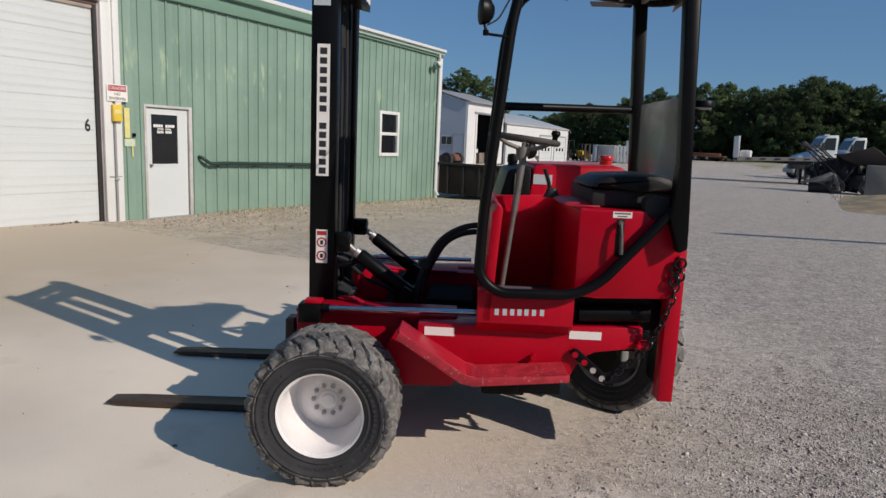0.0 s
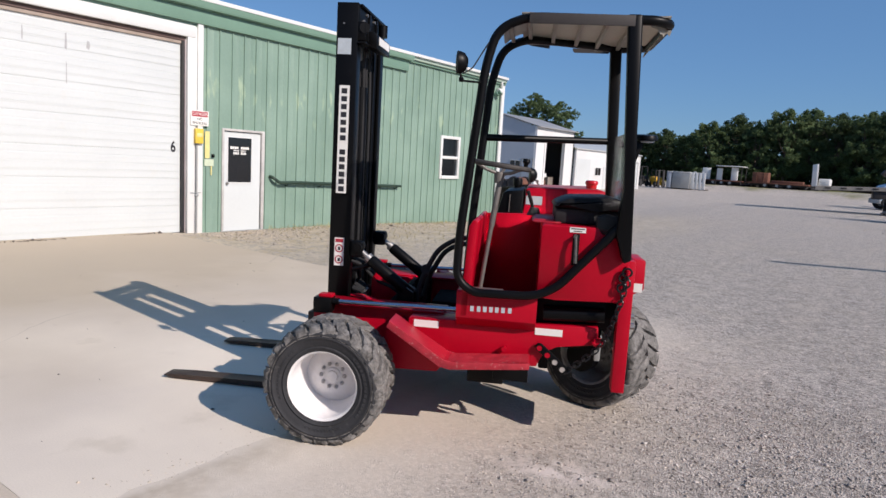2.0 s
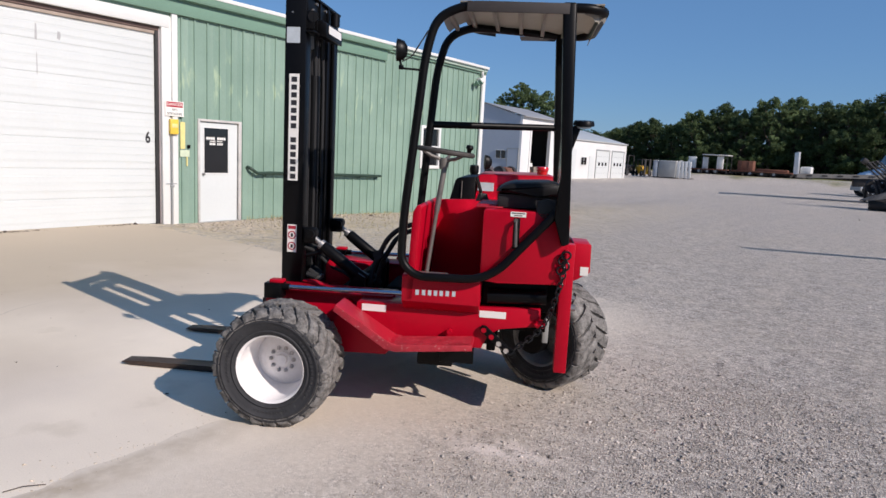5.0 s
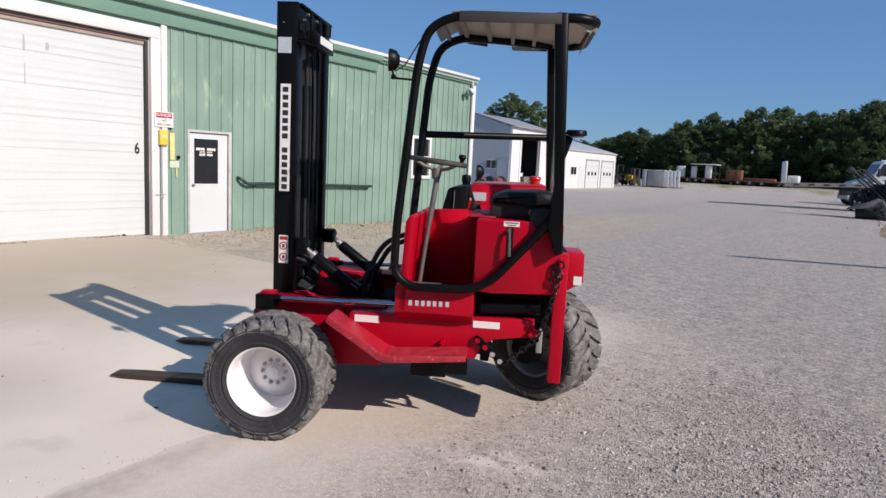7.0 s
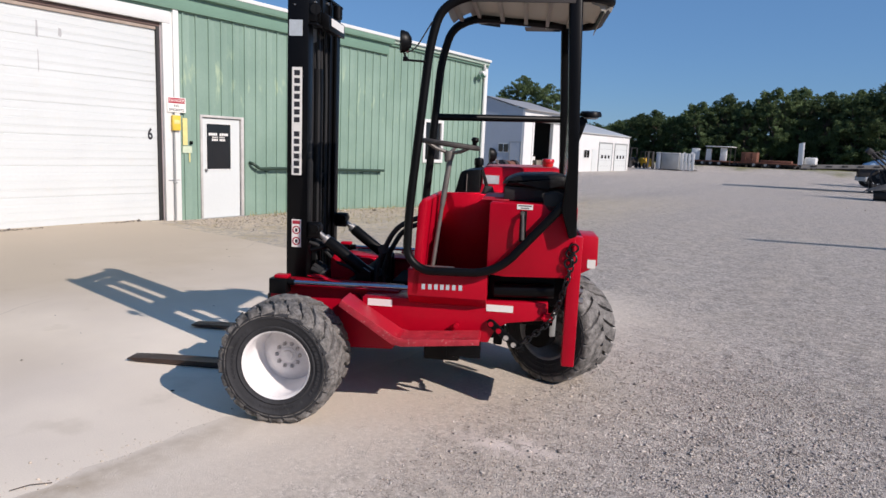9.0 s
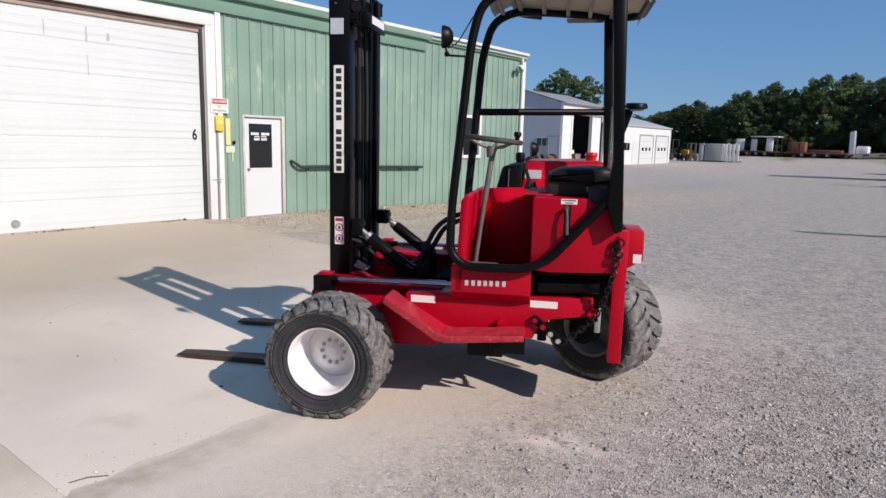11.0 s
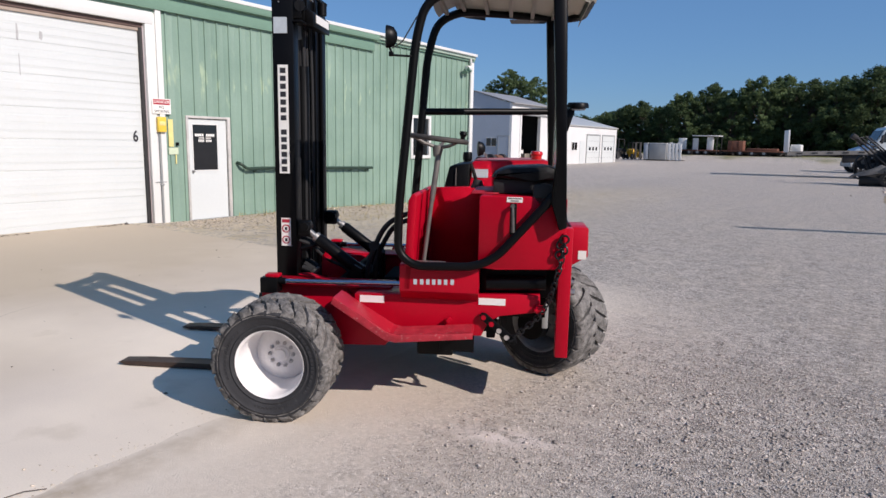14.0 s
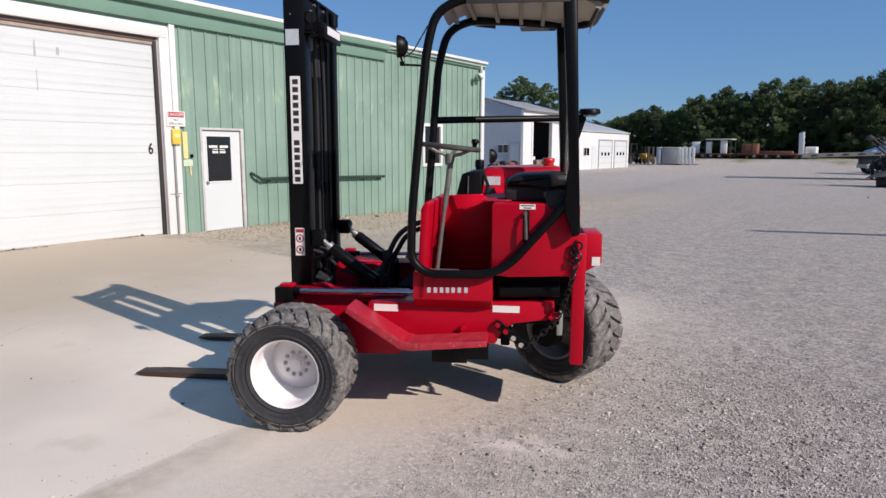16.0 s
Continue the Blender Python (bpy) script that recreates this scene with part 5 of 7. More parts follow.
def build_wheel(name, parent, at, side, width=0.40, bolts=10, paint=None, fill=0.425, chip=0.006, lugs=21, base_r=0.368, sweep=-0.26):
    """side: +1 with the dished face to the left."""
    w = new(name)
    w.parent, w.matrix_basis = parent, at
    h = width / 2
    part("tyre", tyre_mesh(width, 0.368), TYRE, w, "black rubber sidewall")
    part("tread", lug_mesh(width, lugs, base_r, R, 4, sweep, fill, chip), TREAD, w, "dusty grey lugged tread")
    tagged(part("sidewall_lettering", sidewall_bars(width, side), TYRE, w, "raised moulded sidewall marks"), kind="stuff")
    s = side
    bm = bmesh.new()
    prof = [(0.205, s * h * 0.60), (0.207, s * h * 0.87), (0.2155, s * h * 0.90), (0.2155, s * h * 0.875), (0.209, s * h * 0.83), (0.2015, s * h * 0.82), (0.197, s * h * 0.72), (0.192, s * h * 0.25), (0.182, s * h * 0.15), (0.178, s * h * -0.32)]
    inner = [(0.175, -s * h * 0.36), (0.16, -s * h * 0.32), (0.118, -s * h * 0.24), (0.10, -s * h * 0.22), (0.0, -s * h * 0.22)]
    back = [(0.0, -s * h * 0.36), (0.11, -s * h * 0.38), (0.19, -s * h * 0.45), (0.20, -s * h * 0.8), (0.216, -s * h * 0.86)]
    wide = Matrix.Diagonal((1.03, 1, 1.03, 1))
    lathe(bm, prof + inner, 64, wide)
    lathe(bm, back, 48, wide)
    part("rim", bm, paint or RIM, w, "white painted dished rim" if paint is None else "grey dished rim")
    bm = bmesh.new()
    lathe(bm, [(0.055, 0.0), (0.05, s * 0.012), (0.036, s * 0.014), (0.034, s * 0.030), (0.012, s * 0.034), (0.0, s * 0.034)], 32)
    part("hub", bm, paint or RIM, w, "", pose(0, -s * h * 0.22, 0))
    bm = bmesh.new()
    lathe(bm, [(0.014, 0.0), (0.0135, s * 0.014), (0.008, s * 0.02), (0.007, s * 0.03), (0.0, s * 0.03)], 6)
    mesh = bpy.data.meshes.new("wheel_bolt")
    finish(bm, mesh, True)
    mesh.materials.append(material("dusty_bolt", (0.45, 0.43, 0.42), 0.6, vary=0.1) if "dusty_bolt" not in bpy.data.materials else bpy.data.materials["dusty_bolt"])
    for k in range(bolts):
        a = math.tau * k / bolts + 0.2
        shared("wheel_bolt", mesh, w, pose(0.078 * math.cos(a), -s * h * 0.225, 0.078 * math.sin(a)))
    return w


RIM_GREY = material("grey_rim_paint", (0.34, 0.33, 0.32), 0.7, vary=0.3, scale=8, bump=0.1)
SMALL = Matrix.Diagonal((0.948, 0.948, 0.948, 1))
build_wheel("front_wheel", lift, pose(0.010, 1.048, R * 0.948 - 0.010, 0, 12, 0) @ SMALL, 1, 0.415, fill=0.40, chip=0.016, lugs=25, base_r=0.366, sweep=-0.30)
build_wheel("front_wheel", lift, pose(0.010, -1.048, R * 0.948 - 0.010, 0, 40, 0) @ SMALL, -1, 0.415, fill=0.40, chip=0.016, lugs=25, base_r=0.366, sweep=-0.30)
build_wheel("rear_wheel", lift, pose(-1.70, -0.08, R - 0.014, 0, 5, -36), 1, 0.40, 10, RIM_GREY)


def lp(name, fn, mat, label="", parent=None, smooth=True, at=None):
    bm = bmesh.new()
    fn(bm)
    return part(name, bm, mat, parent or lift, label, at, smooth)


# side arms of the chassis and the box beam behind each front wheel
for s in (1, -1):
    lp("side_arm", lambda bm: (box(bm, -1.22, 0.25, min(s * 0.54, s * 0.70), max(s * 0.54, s * 0.70), 0.47, 0.735, 0.008), box(bm, -1.58, -1.22, min(s * 0.62, s * 0.70), max(s * 0.62, s * 0.70), 0.67, 0.735, 0.006)), RED)
    lp("side_panel", lambda bm: prism(bm, [(-0.42, 0.735), (-1.57, 0.775), (-1.575, 0.665), (-1.33, 0.64), (-1.26, 0.60), (-1.22, 0.50), (-0.66, 0.49), (-0.42, 0.60)], min(s * 0.70, s * 0.874), max(s * 0.70, s * 0.874), "y", 0.006), RED)
    lp("fender", lambda bm: prism(bm, [(-0.34, 0.757), (-0.675, 0.545), (-0.72, 0.535), (-1.175, 0.575), (-1.175, 0.545), (-0.715, 0.50), (-0.65, 0.513), (-0.325, 0.72)], min(s * 0.875, s * 1.075), max(s * 0.875, s * 1.075), "y", 0.004), RED_WORN, "worn red fender and step plate")
    lp("fender_lip", lambda bm: prism(bm, [(-0.345, 0.757), (-0.675, 0.549), (-0.72, 0.539), (-1.178, 0.579), (-1.178, 0.541), (-0.715, 0.496), (-0.65, 0.508), (-0.325, 0.718)], min(s * 1.076, s * 1.086), max(s * 1.076, s * 1.086), "y", 0.003), RED_GRIP, "gritty worn edge of the step")
    lp("step_tread", lambda bm: prism(bm, [(-0.70, 0.5405), (-0.72, 0.5405), (-1.165, 0.5795), (-1.165, 0.5765), (-0.72, 0.5355), (-0.70, 0.537)], min(s * 0.89, s * 1.065), max(s * 0.89, s * 1.065), "y"), RED_GRIP, "rough pinkish anti-slip tread")
    lp("fender_gusset", lambda bm: prism(bm, [(-0.33, 0.72), (-0.66, 0.50), (-1.10, 0.53), (-1.10, 0.50), (-0.66, 0.45), (-0.60, 0.385), (-0.26, 0.375), (-0.26, 0.60)], min(s * 0.72, s * 0.80), max(s * 0.72, s * 0.80), "y"), RED)
    lp("arm_rail_cap", lambda bm: box(bm, -0.62, 0.245, min(s * 0.50, s * 0.735), max(s * 0.50, s * 0.735), 0.737, 0.752, 0.004), RED)
    lp("axle_housing", lambda bm: tube(bm, [(0, s * 0.5, R), (0, s * 0.89, R)], 0.10, 20), BLACK)
    lp("rod_block", lambda bm: box(bm, 0.10, 0.215, min(s * 0.72, s * 0.82), max(s * 0.72, s * 0.82), 0.70, 0.80, 0.006), BLACK, "black end block of the slide rod")
    lp("rod_cap", lambda bm: box(bm, 0.095, 0.185, min(s * 0.735, s * 0.805), max(s * 0.735, s * 0.805), 0.80, 0.822, 0.006), RED)
    lp("slide_rod", lambda bm: tube(bm, [(0.10, s * 0.78, 0.775), (-0.72, s * 0.78, 0.790)], 0.0155, 16), CHROME, "polished chrome slide rod")
    lp("rod_collar", lambda bm: tube(bm, [(0.10, s * 0.78, 0.775), (0.055, s * 0.78, 0.776)], 0.022, 16), BLACK)
lp("leg_carrier", lambda bm: (box(bm, -1.70, -1.60, 0.30, 0.80, 0.80, 0.94, 0.008), box(bm, -1.66, -1.24, 0.26, 0.30, 0.62, 0.94, 0.006)), BLACK, "black rear cross member")
# frame plates added so that the rear wheel's side falls into shade
lp("frame_light_block", lambda bm: (box(bm, -1.30, -1.24, -0.66, 0.58, 0.40, 0.66, 0.01), box(bm, -1.62, -1.24, 0.56, 0.60, 0.56, 0.72, 0.006)), ROUGH_BLACK, "black frame plates added to keep light off the rear wheel")
lp("rear_crossbeam", lambda bm: box(bm, -1.62, -1.30, -0.70, -0.02, 0.66, 0.80, 0.01), BLACK)
lp("front_crossbeam", lambda bm: box(bm, -0.92, -0.77, -0.54, 0.54, 0.50, 0.74, 0.008), RED)
lp("slide_carriage", lambda bm: (box(bm, -0.28, 0.12, -0.53, 0.53, 0.42, 0.50, 0.008), box(bm, -0.22, 0.10, 0.47, 0.53, 0.50, 0.74, 0.008), box(bm, -0.22, 0.10, -0.53, -0.47, 0.50, 0.74, 0.008)), RED)
lp("carriage_plate", lambda bm: box(bm, -0.25, -0.20, -0.53, 0.53, 0.50, 0.74, 0.008), ROUGH_BLACK, "black cross plate of the carriage")
lp("carriage_brace", lambda bm: prism(bm, [(-0.22, 0.72), (-0.02, 0.77), (0.06, 0.77), (-0.14, 0.72)], 0.46, 0.53, "y", 0.004), RED)
lp("cylinder_bracket", lambda bm: (prism(bm, [(-0.36, 0.50), (-0.36, 0.80), (-0.31, 0.83), (-0.24, 0.74), (-0.18, 0.50)], 0.29, 0.32, "y"), prism(bm, [(-0.36, 0.50), (-0.36, 0.80), (-0.31, 0.83), (-0.24, 0.74), (-0.18, 0.50)], 0.40, 0.43, "y")), BLACK)
lp("cylinder_bracket", lambda bm: (prism(bm, [(-0.36, 0.50), (-0.36, 0.80), (-0.31, 0.83), (-0.24, 0.74), (-0.18, 0.50)], -0.32, -0.29, "y"), prism(bm, [(-0.36, 0.50), (-0.36, 0.80), (-0.31, 0.83), (-0.24, 0.74), (-0.18, 0.50)], -0.43, -0.40, "y")), BLACK)
lp("red_clevis", lambda bm: prism(bm, [(-0.02, 0.70), (-0.02, 0.84), (-0.06, 0.90), (-0.12, 0.86), (-0.20, 0.80), (-0.20, 0.72)], 0.14, 0.24, "y", 0.008), RED)


# mast
def channel(bm, x0, x1, y0, y1, z0, z1, t, open_to):
    """A C-section post; open_to: -1 opens towards -y, +1 towards +y."""
    if open_to < 0:
        pts = [(x0, y1), (x1, y1), (x1, y0), (x1 - t, y0), (x1 - t, y1 - t), (x0 + t, y1 - t), (x0 + t, y0), (x0, y0)]
    else:
        pts = [(x0, y0), (x0, y1), (x0 + t, y1), (x0 + t, y0 + t), (x1 - t, y0 + t), (x1 - t, y1), (x1, y1), (x1, y0)]
    prism(bm, pts, z0, z1, "z", 0.003)


MT = 2.71
lp("outer_mast_rail", lambda bm: channel(bm, 0.105, 0.25, 0.32, 0.41, 0.14, MT, 0.02, -1), BLACK, "black steel mast channel")
lp("outer_mast_rail", lambda bm: channel(bm, 0.105, 0.25, -0.345, -0.255, 0.14, MT, 0.02, 1), BLACK, "black steel mast channel")
lp("inner_mast_rail", lambda bm: channel(bm, 0.13, 0.245, 0.235, 0.315, 0.12, MT - 0.06, 0.018, -1), BLACK)
lp("inner_mast_rail", lambda bm: channel(bm, 0.13, 0.245, -0.25, -0.17, 0.12, MT - 0.06, 0.018, 1), BLACK)
lp("mast_top_beam", lambda bm: (box(bm, 0.10, 0.16, -0.335, 0.40, MT - 0.13, MT - 0.005, 0.006), prism(bm, [(-0.335, MT - 0.13), (-0.335, MT - 0.33), (-0.225, MT - 0.13)], 0.105, 0.155, "x"), prism(bm, [(0.40, MT - 0.13), (0.40, MT - 0.33), (0.29, MT - 0.13)], 0.105, 0.155, "x")), BLACK)
lp("inner_top_beam", lambda bm: box(bm, 0.17, 0.24, -0.235, 0.30, MT - 0.20, MT - 0.06, 0.006), BLACK)
lp("mast_mid_beam", lambda bm: box(bm, 0.17, 0.24, -0.245, 0.31, 1.32, 1.44, 0.006), BLACK)
lp("mast_low_beam", lambda bm: box(bm, 0.105, 0.17, -0.335, 0.40, 0.50, 0.70, 0.006), BLACK)
for y in (0.04,):
    lp("lift_cylinder", lambda bm: tube(bm, [(0.17, y, 0.30), (0.17, y, 2.2)], 0.05, 18), BLACK)
    lp("lift_rod", lambda bm: tube(bm, [(0.17, y, 2.2), (0.17, y, MT - 0.22)], 0.03, 14), DARK_STEEL, "greasy dark lift rod")
for y in (0.055, 0.02):
    lp("lift_chain", lambda bm: [box(bm, 0.222, 0.240, y - 0.014, y + 0.014, 0.45 + 0.05 * k, 0.495 + 0.05 * k, 0.003, seg=1) for k in range(38)], DARK_STEEL, "greasy leaf chain")
    lp("chain_wheel", lambda bm: lathe(bm, [(0.0, -0.02), (0.05, -0.02), (0.042, -0.008), (0.042, 0.008), (0.05, 0.02), (0.0, 0.02)], 24, pose(0.185, y, MT - 0.28)), STEEL)
for k, y in enumerate((0.005, 0.075, 0.222, -0.105)):
    lp("mast_hose", lambda bm: tube(bm, rounded([(0.14, y, 0.6), (0.135, y + 0.01, 1.2), (0.14, y - 0.01, 2.1), (0.15, y, MT - 0.2)], 0.2), 0.011, 8), BLACK_MATT)
lp("top_roller", lambda bm: lathe(bm, [(0.0, -0.035), (0.035, -0.035), (0.038, 0.0), (0.035, 0.035), (0.0, 0.035)], 20, pose(0.07, 0.375, MT - 0.16, 0, 0, 20)), BLACK)
lp("roller_bracket", lambda bm: (box(bm, 0.05, 0.11, 0.395, 0.408, MT - 0.24, MT - 0.12, 0.004), box(bm, 0.05, 0.11, 0.325, 0.338, MT - 0.24, MT - 0.12, 0.004)), BLACK)
lp("bracket_plate", lambda bm: box(bm, 0.045, 0.10, 0.29, 0.42, MT - 0.262, MT - 0.25, 0.002), BLACK, "worn bracket edge")
lp("roller_housing", lambda bm: prism(bm, [(0.0, 2.435), (0.0, 2.53), (0.03, 2.55), (0.10, 2.55), (0.10, 2.46)], -0.10, 0.29, "y", 0.008), BLACK)
lp("housing_label", lambda bm: box(bm, -0.004, -0.001, -0.06, 0.24, 2.470, 2.522), LABEL_WHITE, "white label", None, False)
lp("mast_hook", lambda bm: tube(bm, [(0.06, -0.11, MT - 0.13), (0.06, -0.11, MT - 0.045)], 0.034, 14), BLACK, "black hydraulic fitting")
for y, z in ((0.22, 0.045), (0.02, 0.05), (-0.20, 0.05), (0.30, 0.10)):
    lp("beam_bolt", lambda bm: tube(bm, [(0.10, y, MT - z), (0.088, y, MT - z)], 0.012, 6), STEEL)
lp("beam_web", lambda bm: (box(bm, 0.085, 0.10, 0.14, 0.17, MT - 0.155, MT - 0.01, 0.003), box(bm, 0.085, 0.10, -0.05, -0.02, MT - 0.155, MT - 0.01, 0.003), box(bm, 0.08, 0.10, -0.325, 0.39, MT - 0.022, MT - 0.005, 0.003)), BLACK)
lp("rail_screw", lambda bm: tube(bm, [(0.20, 0.41, 2.575), (0.20, 0.414, 2.575)], 0.006, 8), STEEL)

# labels on the mast
strip = lp("name_strip", lambda bm: box(bm, 0.145, 0.216, 0.410, 0.4125, 1.448, 2.172), LABEL_WHITE, "white strip with a column of black marks", None, False)
zs = [2.135 - 0.052 * k for k in range(7)] + [1.728 - 0.050 * k for k in range(6)]
for z in zs:
    lp("mark", lambda bm: box(bm, 0.161, 0.200, 0.4127, 0.4140, z - 0.017, z + 0.017), INK, "", strip, False)
warn = lp("warning_label", lambda bm: box(bm, 0.145, 0.212, 0.410, 0.4125, 0.945, 1.14), LABEL_WHITE, "white label with red rings and a red bar", None, False)
lp("bar", lambda bm: box(bm, 0.151, 0.206, 0.4127, 0.414, 1.108, 1.132), INK_RED, "", warn, False)
for z in (1.066, 0.988):
    lp("ring", lambda bm: lathe(bm, [(0.021, 0.0), (0.029, 0.0), (0.029, 0.0016), (0.021, 0.0016)], 24, pose(0.1785, 0.4127, z), True), INK_RED, "", warn, False)
    lp("pictogram", lambda bm: box(bm, 0.17, 0.187, 0.4127, 0.4138, z - 0.013, z + 0.011), INK, "", warn, False)
lp("load_plate", lambda bm: box(bm, 0.146, 0.238, 0.410, 0.4125, 2.375, 2.478, 0.0), LABEL_GREY, "silver load plate", None, False)

# tilt cylinders
for s in (1, -1):
    y = 0.35 * s
    lp("tilt_knuckle", lambda bm: (box(bm, 0.02, 0.12, y - 0.045, y + 0.045, 1.01, 1.12, 0.015), tube(bm, [(0.05, y - 0.06, 1.08), (0.05, y + 0.06, 1.08)], 0.03, 14)), BLACK)
    lp("tilt_rod", lambda bm: tube(bm, [(0.045, y, 1.055), (-0.03, y, 0.995)], 0.019, 14), STEEL, "chrome piston rod")
    lp("tilt_collar", lambda bm: tube(bm, [(-0.01, y, 1.011), (-0.03, y, 0.995)], 0.036, 18), STEEL)
    lp("tilt_cylinder", lambda bm: tube(bm, [(-0.03, y, 0.995), (-0.045, y, 0.984), (-0.33, y, 0.775), (-0.345, y, 0.765)], 0.043, 20, radii=[0.036, 0.043, 0.043, 0.034]), BLACK)
lp("link_bar", lambda bm: tube(bm, [(0.09, 0.36, 0.92), (-0.10, 0.33, 0.975)], 0.016, 8), BLACK)

# hydraulics between the arms
lp("valve_block", lambda bm: (box(bm, -0.735, -0.40, 0.02, 0.44, 0.48, 0.60, 0.012), box(bm, -0.70, -0.50, 0.10, 0.36, 0.60, 0.64, 0.008)), ROUGH_BLACK, "greasy black hydraulic tank")
lp("valve_bank", lambda bm: [box(bm, -0.39 + 0.03 * k, -0.365 + 0.03 * k, 0.02, 0.26, 0.60, 0.74 + 0.02 * (k % 2), 0.006) for k in range(4)], ROUGH_BLACK)
lp("hydraulic_tank", lambda bm: box(bm, -0.735, -0.42, -0.50, -0.02, 0.48, 0.66, 0.02), ROUGH_BLACK)
for k in range(2):
    y = 0.30 - 0.12 * k
    lp("hydraulic_hose", lambda bm: tube(bm, rounded([(-0.36 - 0.03 * k, y, 0.66), (-0.385 - 0.03 * k, y, 0.86), (-0.50 - 0.03 * k, y, 1.10 - 0.03 * k), (-0.64, y, 1.185 - 0.055 * k), (-0.80, y, 1.20 - 0.055 * k)], 0.10, 8), 0.018, 10), BLACK_MATT, "thick black hydraulic hose")
for k in range(4):
    lp("hydraulic_hose", lambda bm: tube(bm, rounded([(-0.30 - 0.03 * k, 0.25 - 0.09 * k, 0.68), (-0.2 - 0.02 * k, 0.3 - 0.1 * k, 0.80 - 0.02 * k), (-0.05, 0.22 - 0.08 * k, 0.82), (0.09, 0.2 - 0.07 * k, 0.95)], 0.12), 0.012, 8), BLACK_MATT)
lp("hose_clamp", lambda bm: tube(bm, [(-0.40, 0.16, 0.93), (-0.42, 0.32, 0.95)], 0.034, 10), BLACK_MATT, "black clamp binding the hoses")
for k in range(4):
    lp("mast_fitting", lambda bm: tube(bm, [(0.09, 0.33 - 0.05 * k, 0.78 + 0.02 * (k % 2)), (0.02, 0.34 - 0.05 * k, 0.76)], 0.020, 8), BLACK_MATT)
    lp("mast_fitting", lambda bm: tube(bm, [(0.10, 0.36 - 0.04 * k, 0.98), (0.03, 0.35 - 0.04 * k, 0.955)], 0.014, 8), BLACK_MATT)
for k in range(4):
    lp("fitting", lambda bm: tube(bm, [(0.06, 0.30 - 0.03 * k, 0.74 + 0.01 * k), (0.0, 0.33 - 0.03 * k, 0.75)], 0.016, 6), STEEL)

# fork carriage and forks
lp("fork_carriage", lambda bm: (box(bm, 0.27, 0.33, -0.68, 0.50, 0.45, 0.55, 0.008), box(bm, 0.27, 0.33, -0.68, 0.50, 0.10, 0.20, 0.008), box(bm, 0.25, 0.29, 0.22, 0.31, 0.10, 0.62, 0.006), box(bm, 0.25, 0.29, -0.31, -0.22, 0.10, 0.62, 0.006)), BLACK)
for y in (0.36, -0.585):
    lp("fork", lambda bm: (prism(bm, [(0.335, 0.005), (1.40, 0.008), (1.485, 0.022), (1.47, 0.032), (1.30, 0.040), (0.40, 0.052), (0.385, 0.07), (0.385, 0.60), (0.335, 0.60)], y - 0.06, y + 0.06, "y", 0.004)), FORK, "bare dark steel fork lying on the concrete")


# cab and bodywork
lp("cab_floor", lambda bm: box(bm, -1.20, -0.742, 0.10, 0.858, 0.79, 0.81, 0.004), DUSTY_FLOOR, "dusty tread plate floor")
lp("wheel_yoke", lambda bm: (box(bm, -0.10, 0.10, 0.21, 0.26, 0.34, 0.74, 0.02), box(bm, -0.10, 0.10, -0.21, 0.21, 0.70, 0.76, 0.02), box(bm, -0.10, 0.10, -0.26, -0.21, 0.34, 0.74, 0.02), tube(bm, [(0, 0.19, 0.38), (0, 0.27, 0.38)], 0.11, 20)), BLACK, "black steering yoke", None, True, pose(-1.70, -0.08, 0, 0, 0, -36))
lp("name_panel", lambda bm: prism(bm, [(0.945, 0.95), (0.955, 0.94), (0.955, 0.785), (0.877, 0.722), (0.86, 0.722), (0.86, 0.95)], -1.197, -0.718, "x", 0.004), RED)
lp("dash_panel", lambda bm: prism(bm, [(-0.740, 0.79), (-0.785, 0.79), (-0.818, 1.36), (-0.806, 1.374), (-0.79, 1.374), (-0.767, 1.335)], 0.14, 0.955, "y", 0.006), RED)
lp("footwell_wall", lambda bm: prism(bm, [(-0.775, 0.79), (-1.20, 0.79), (-1.20, 1.378), (-0.80, 1.36)], 0.10, 0.135, "y", 0.005), RED)
lp("seat_base", lambda bm: prism(bm, [(-1.19, 0.945), (-1.19, 1.368), (-1.205, 1.378), (-1.69, 1.378), (-1.70, 1.365), (-1.70, 0.95), (-1.30, 0.938)], 0.10, 0.955, "y", 0.007), RED)
lp("footwell_back", lambda bm: box(bm, -1.199, -1.188, 0.135, 0.858, 0.79, 0.95, 0.002), RED)
lp("seat_base_shelf", lambda bm: prism(bm, [(-1.13, 1.380), (-1.42, 1.380), (-1.42, 1.396), (-1.15, 1.396)], 0.42, 0.80, "y", 0.003), RED_WORN)
lp("seat_mount", lambda bm: (box(bm, -1.66, -1.265, 0.22, 0.84, 1.382, 1.468, 0.01), box(bm, -1.67, -1.33, 0.12, 0.42, 1.38, 1.50, 0.015)), BLACK_MATT)
lp("seat_slide", lambda bm: box(bm, -1.30, -1.14, 0.86, 0.885, 1.381, 1.390, 0.002), RED_WORN)
lp("lever", lambda bm: (tube(bm, [(-1.385, 0.985, 1.325), (-1.388, 1.0, 1.27), (-1.392, 1.005, 1.17)], 0.012, 10, radii=[0.008, 0.009, 0.011]), tube(bm, [(-1.385, 0.955, 1.32), (-1.385, 0.993, 1.32)], 0.013, 10)), material("worn_latch_steel", (0.10, 0.095, 0.09), 0.5, metal=0.5, vary=0.4, scale=20, fine=60, bump=0.1), "grey latch lever")
lp("latch_strip", lambda bm: box(bm, -1.410, -1.372, 0.9552, 0.9575, 1.15, 1.335, 0.001), BLACK, "thin black strip behind the lever")
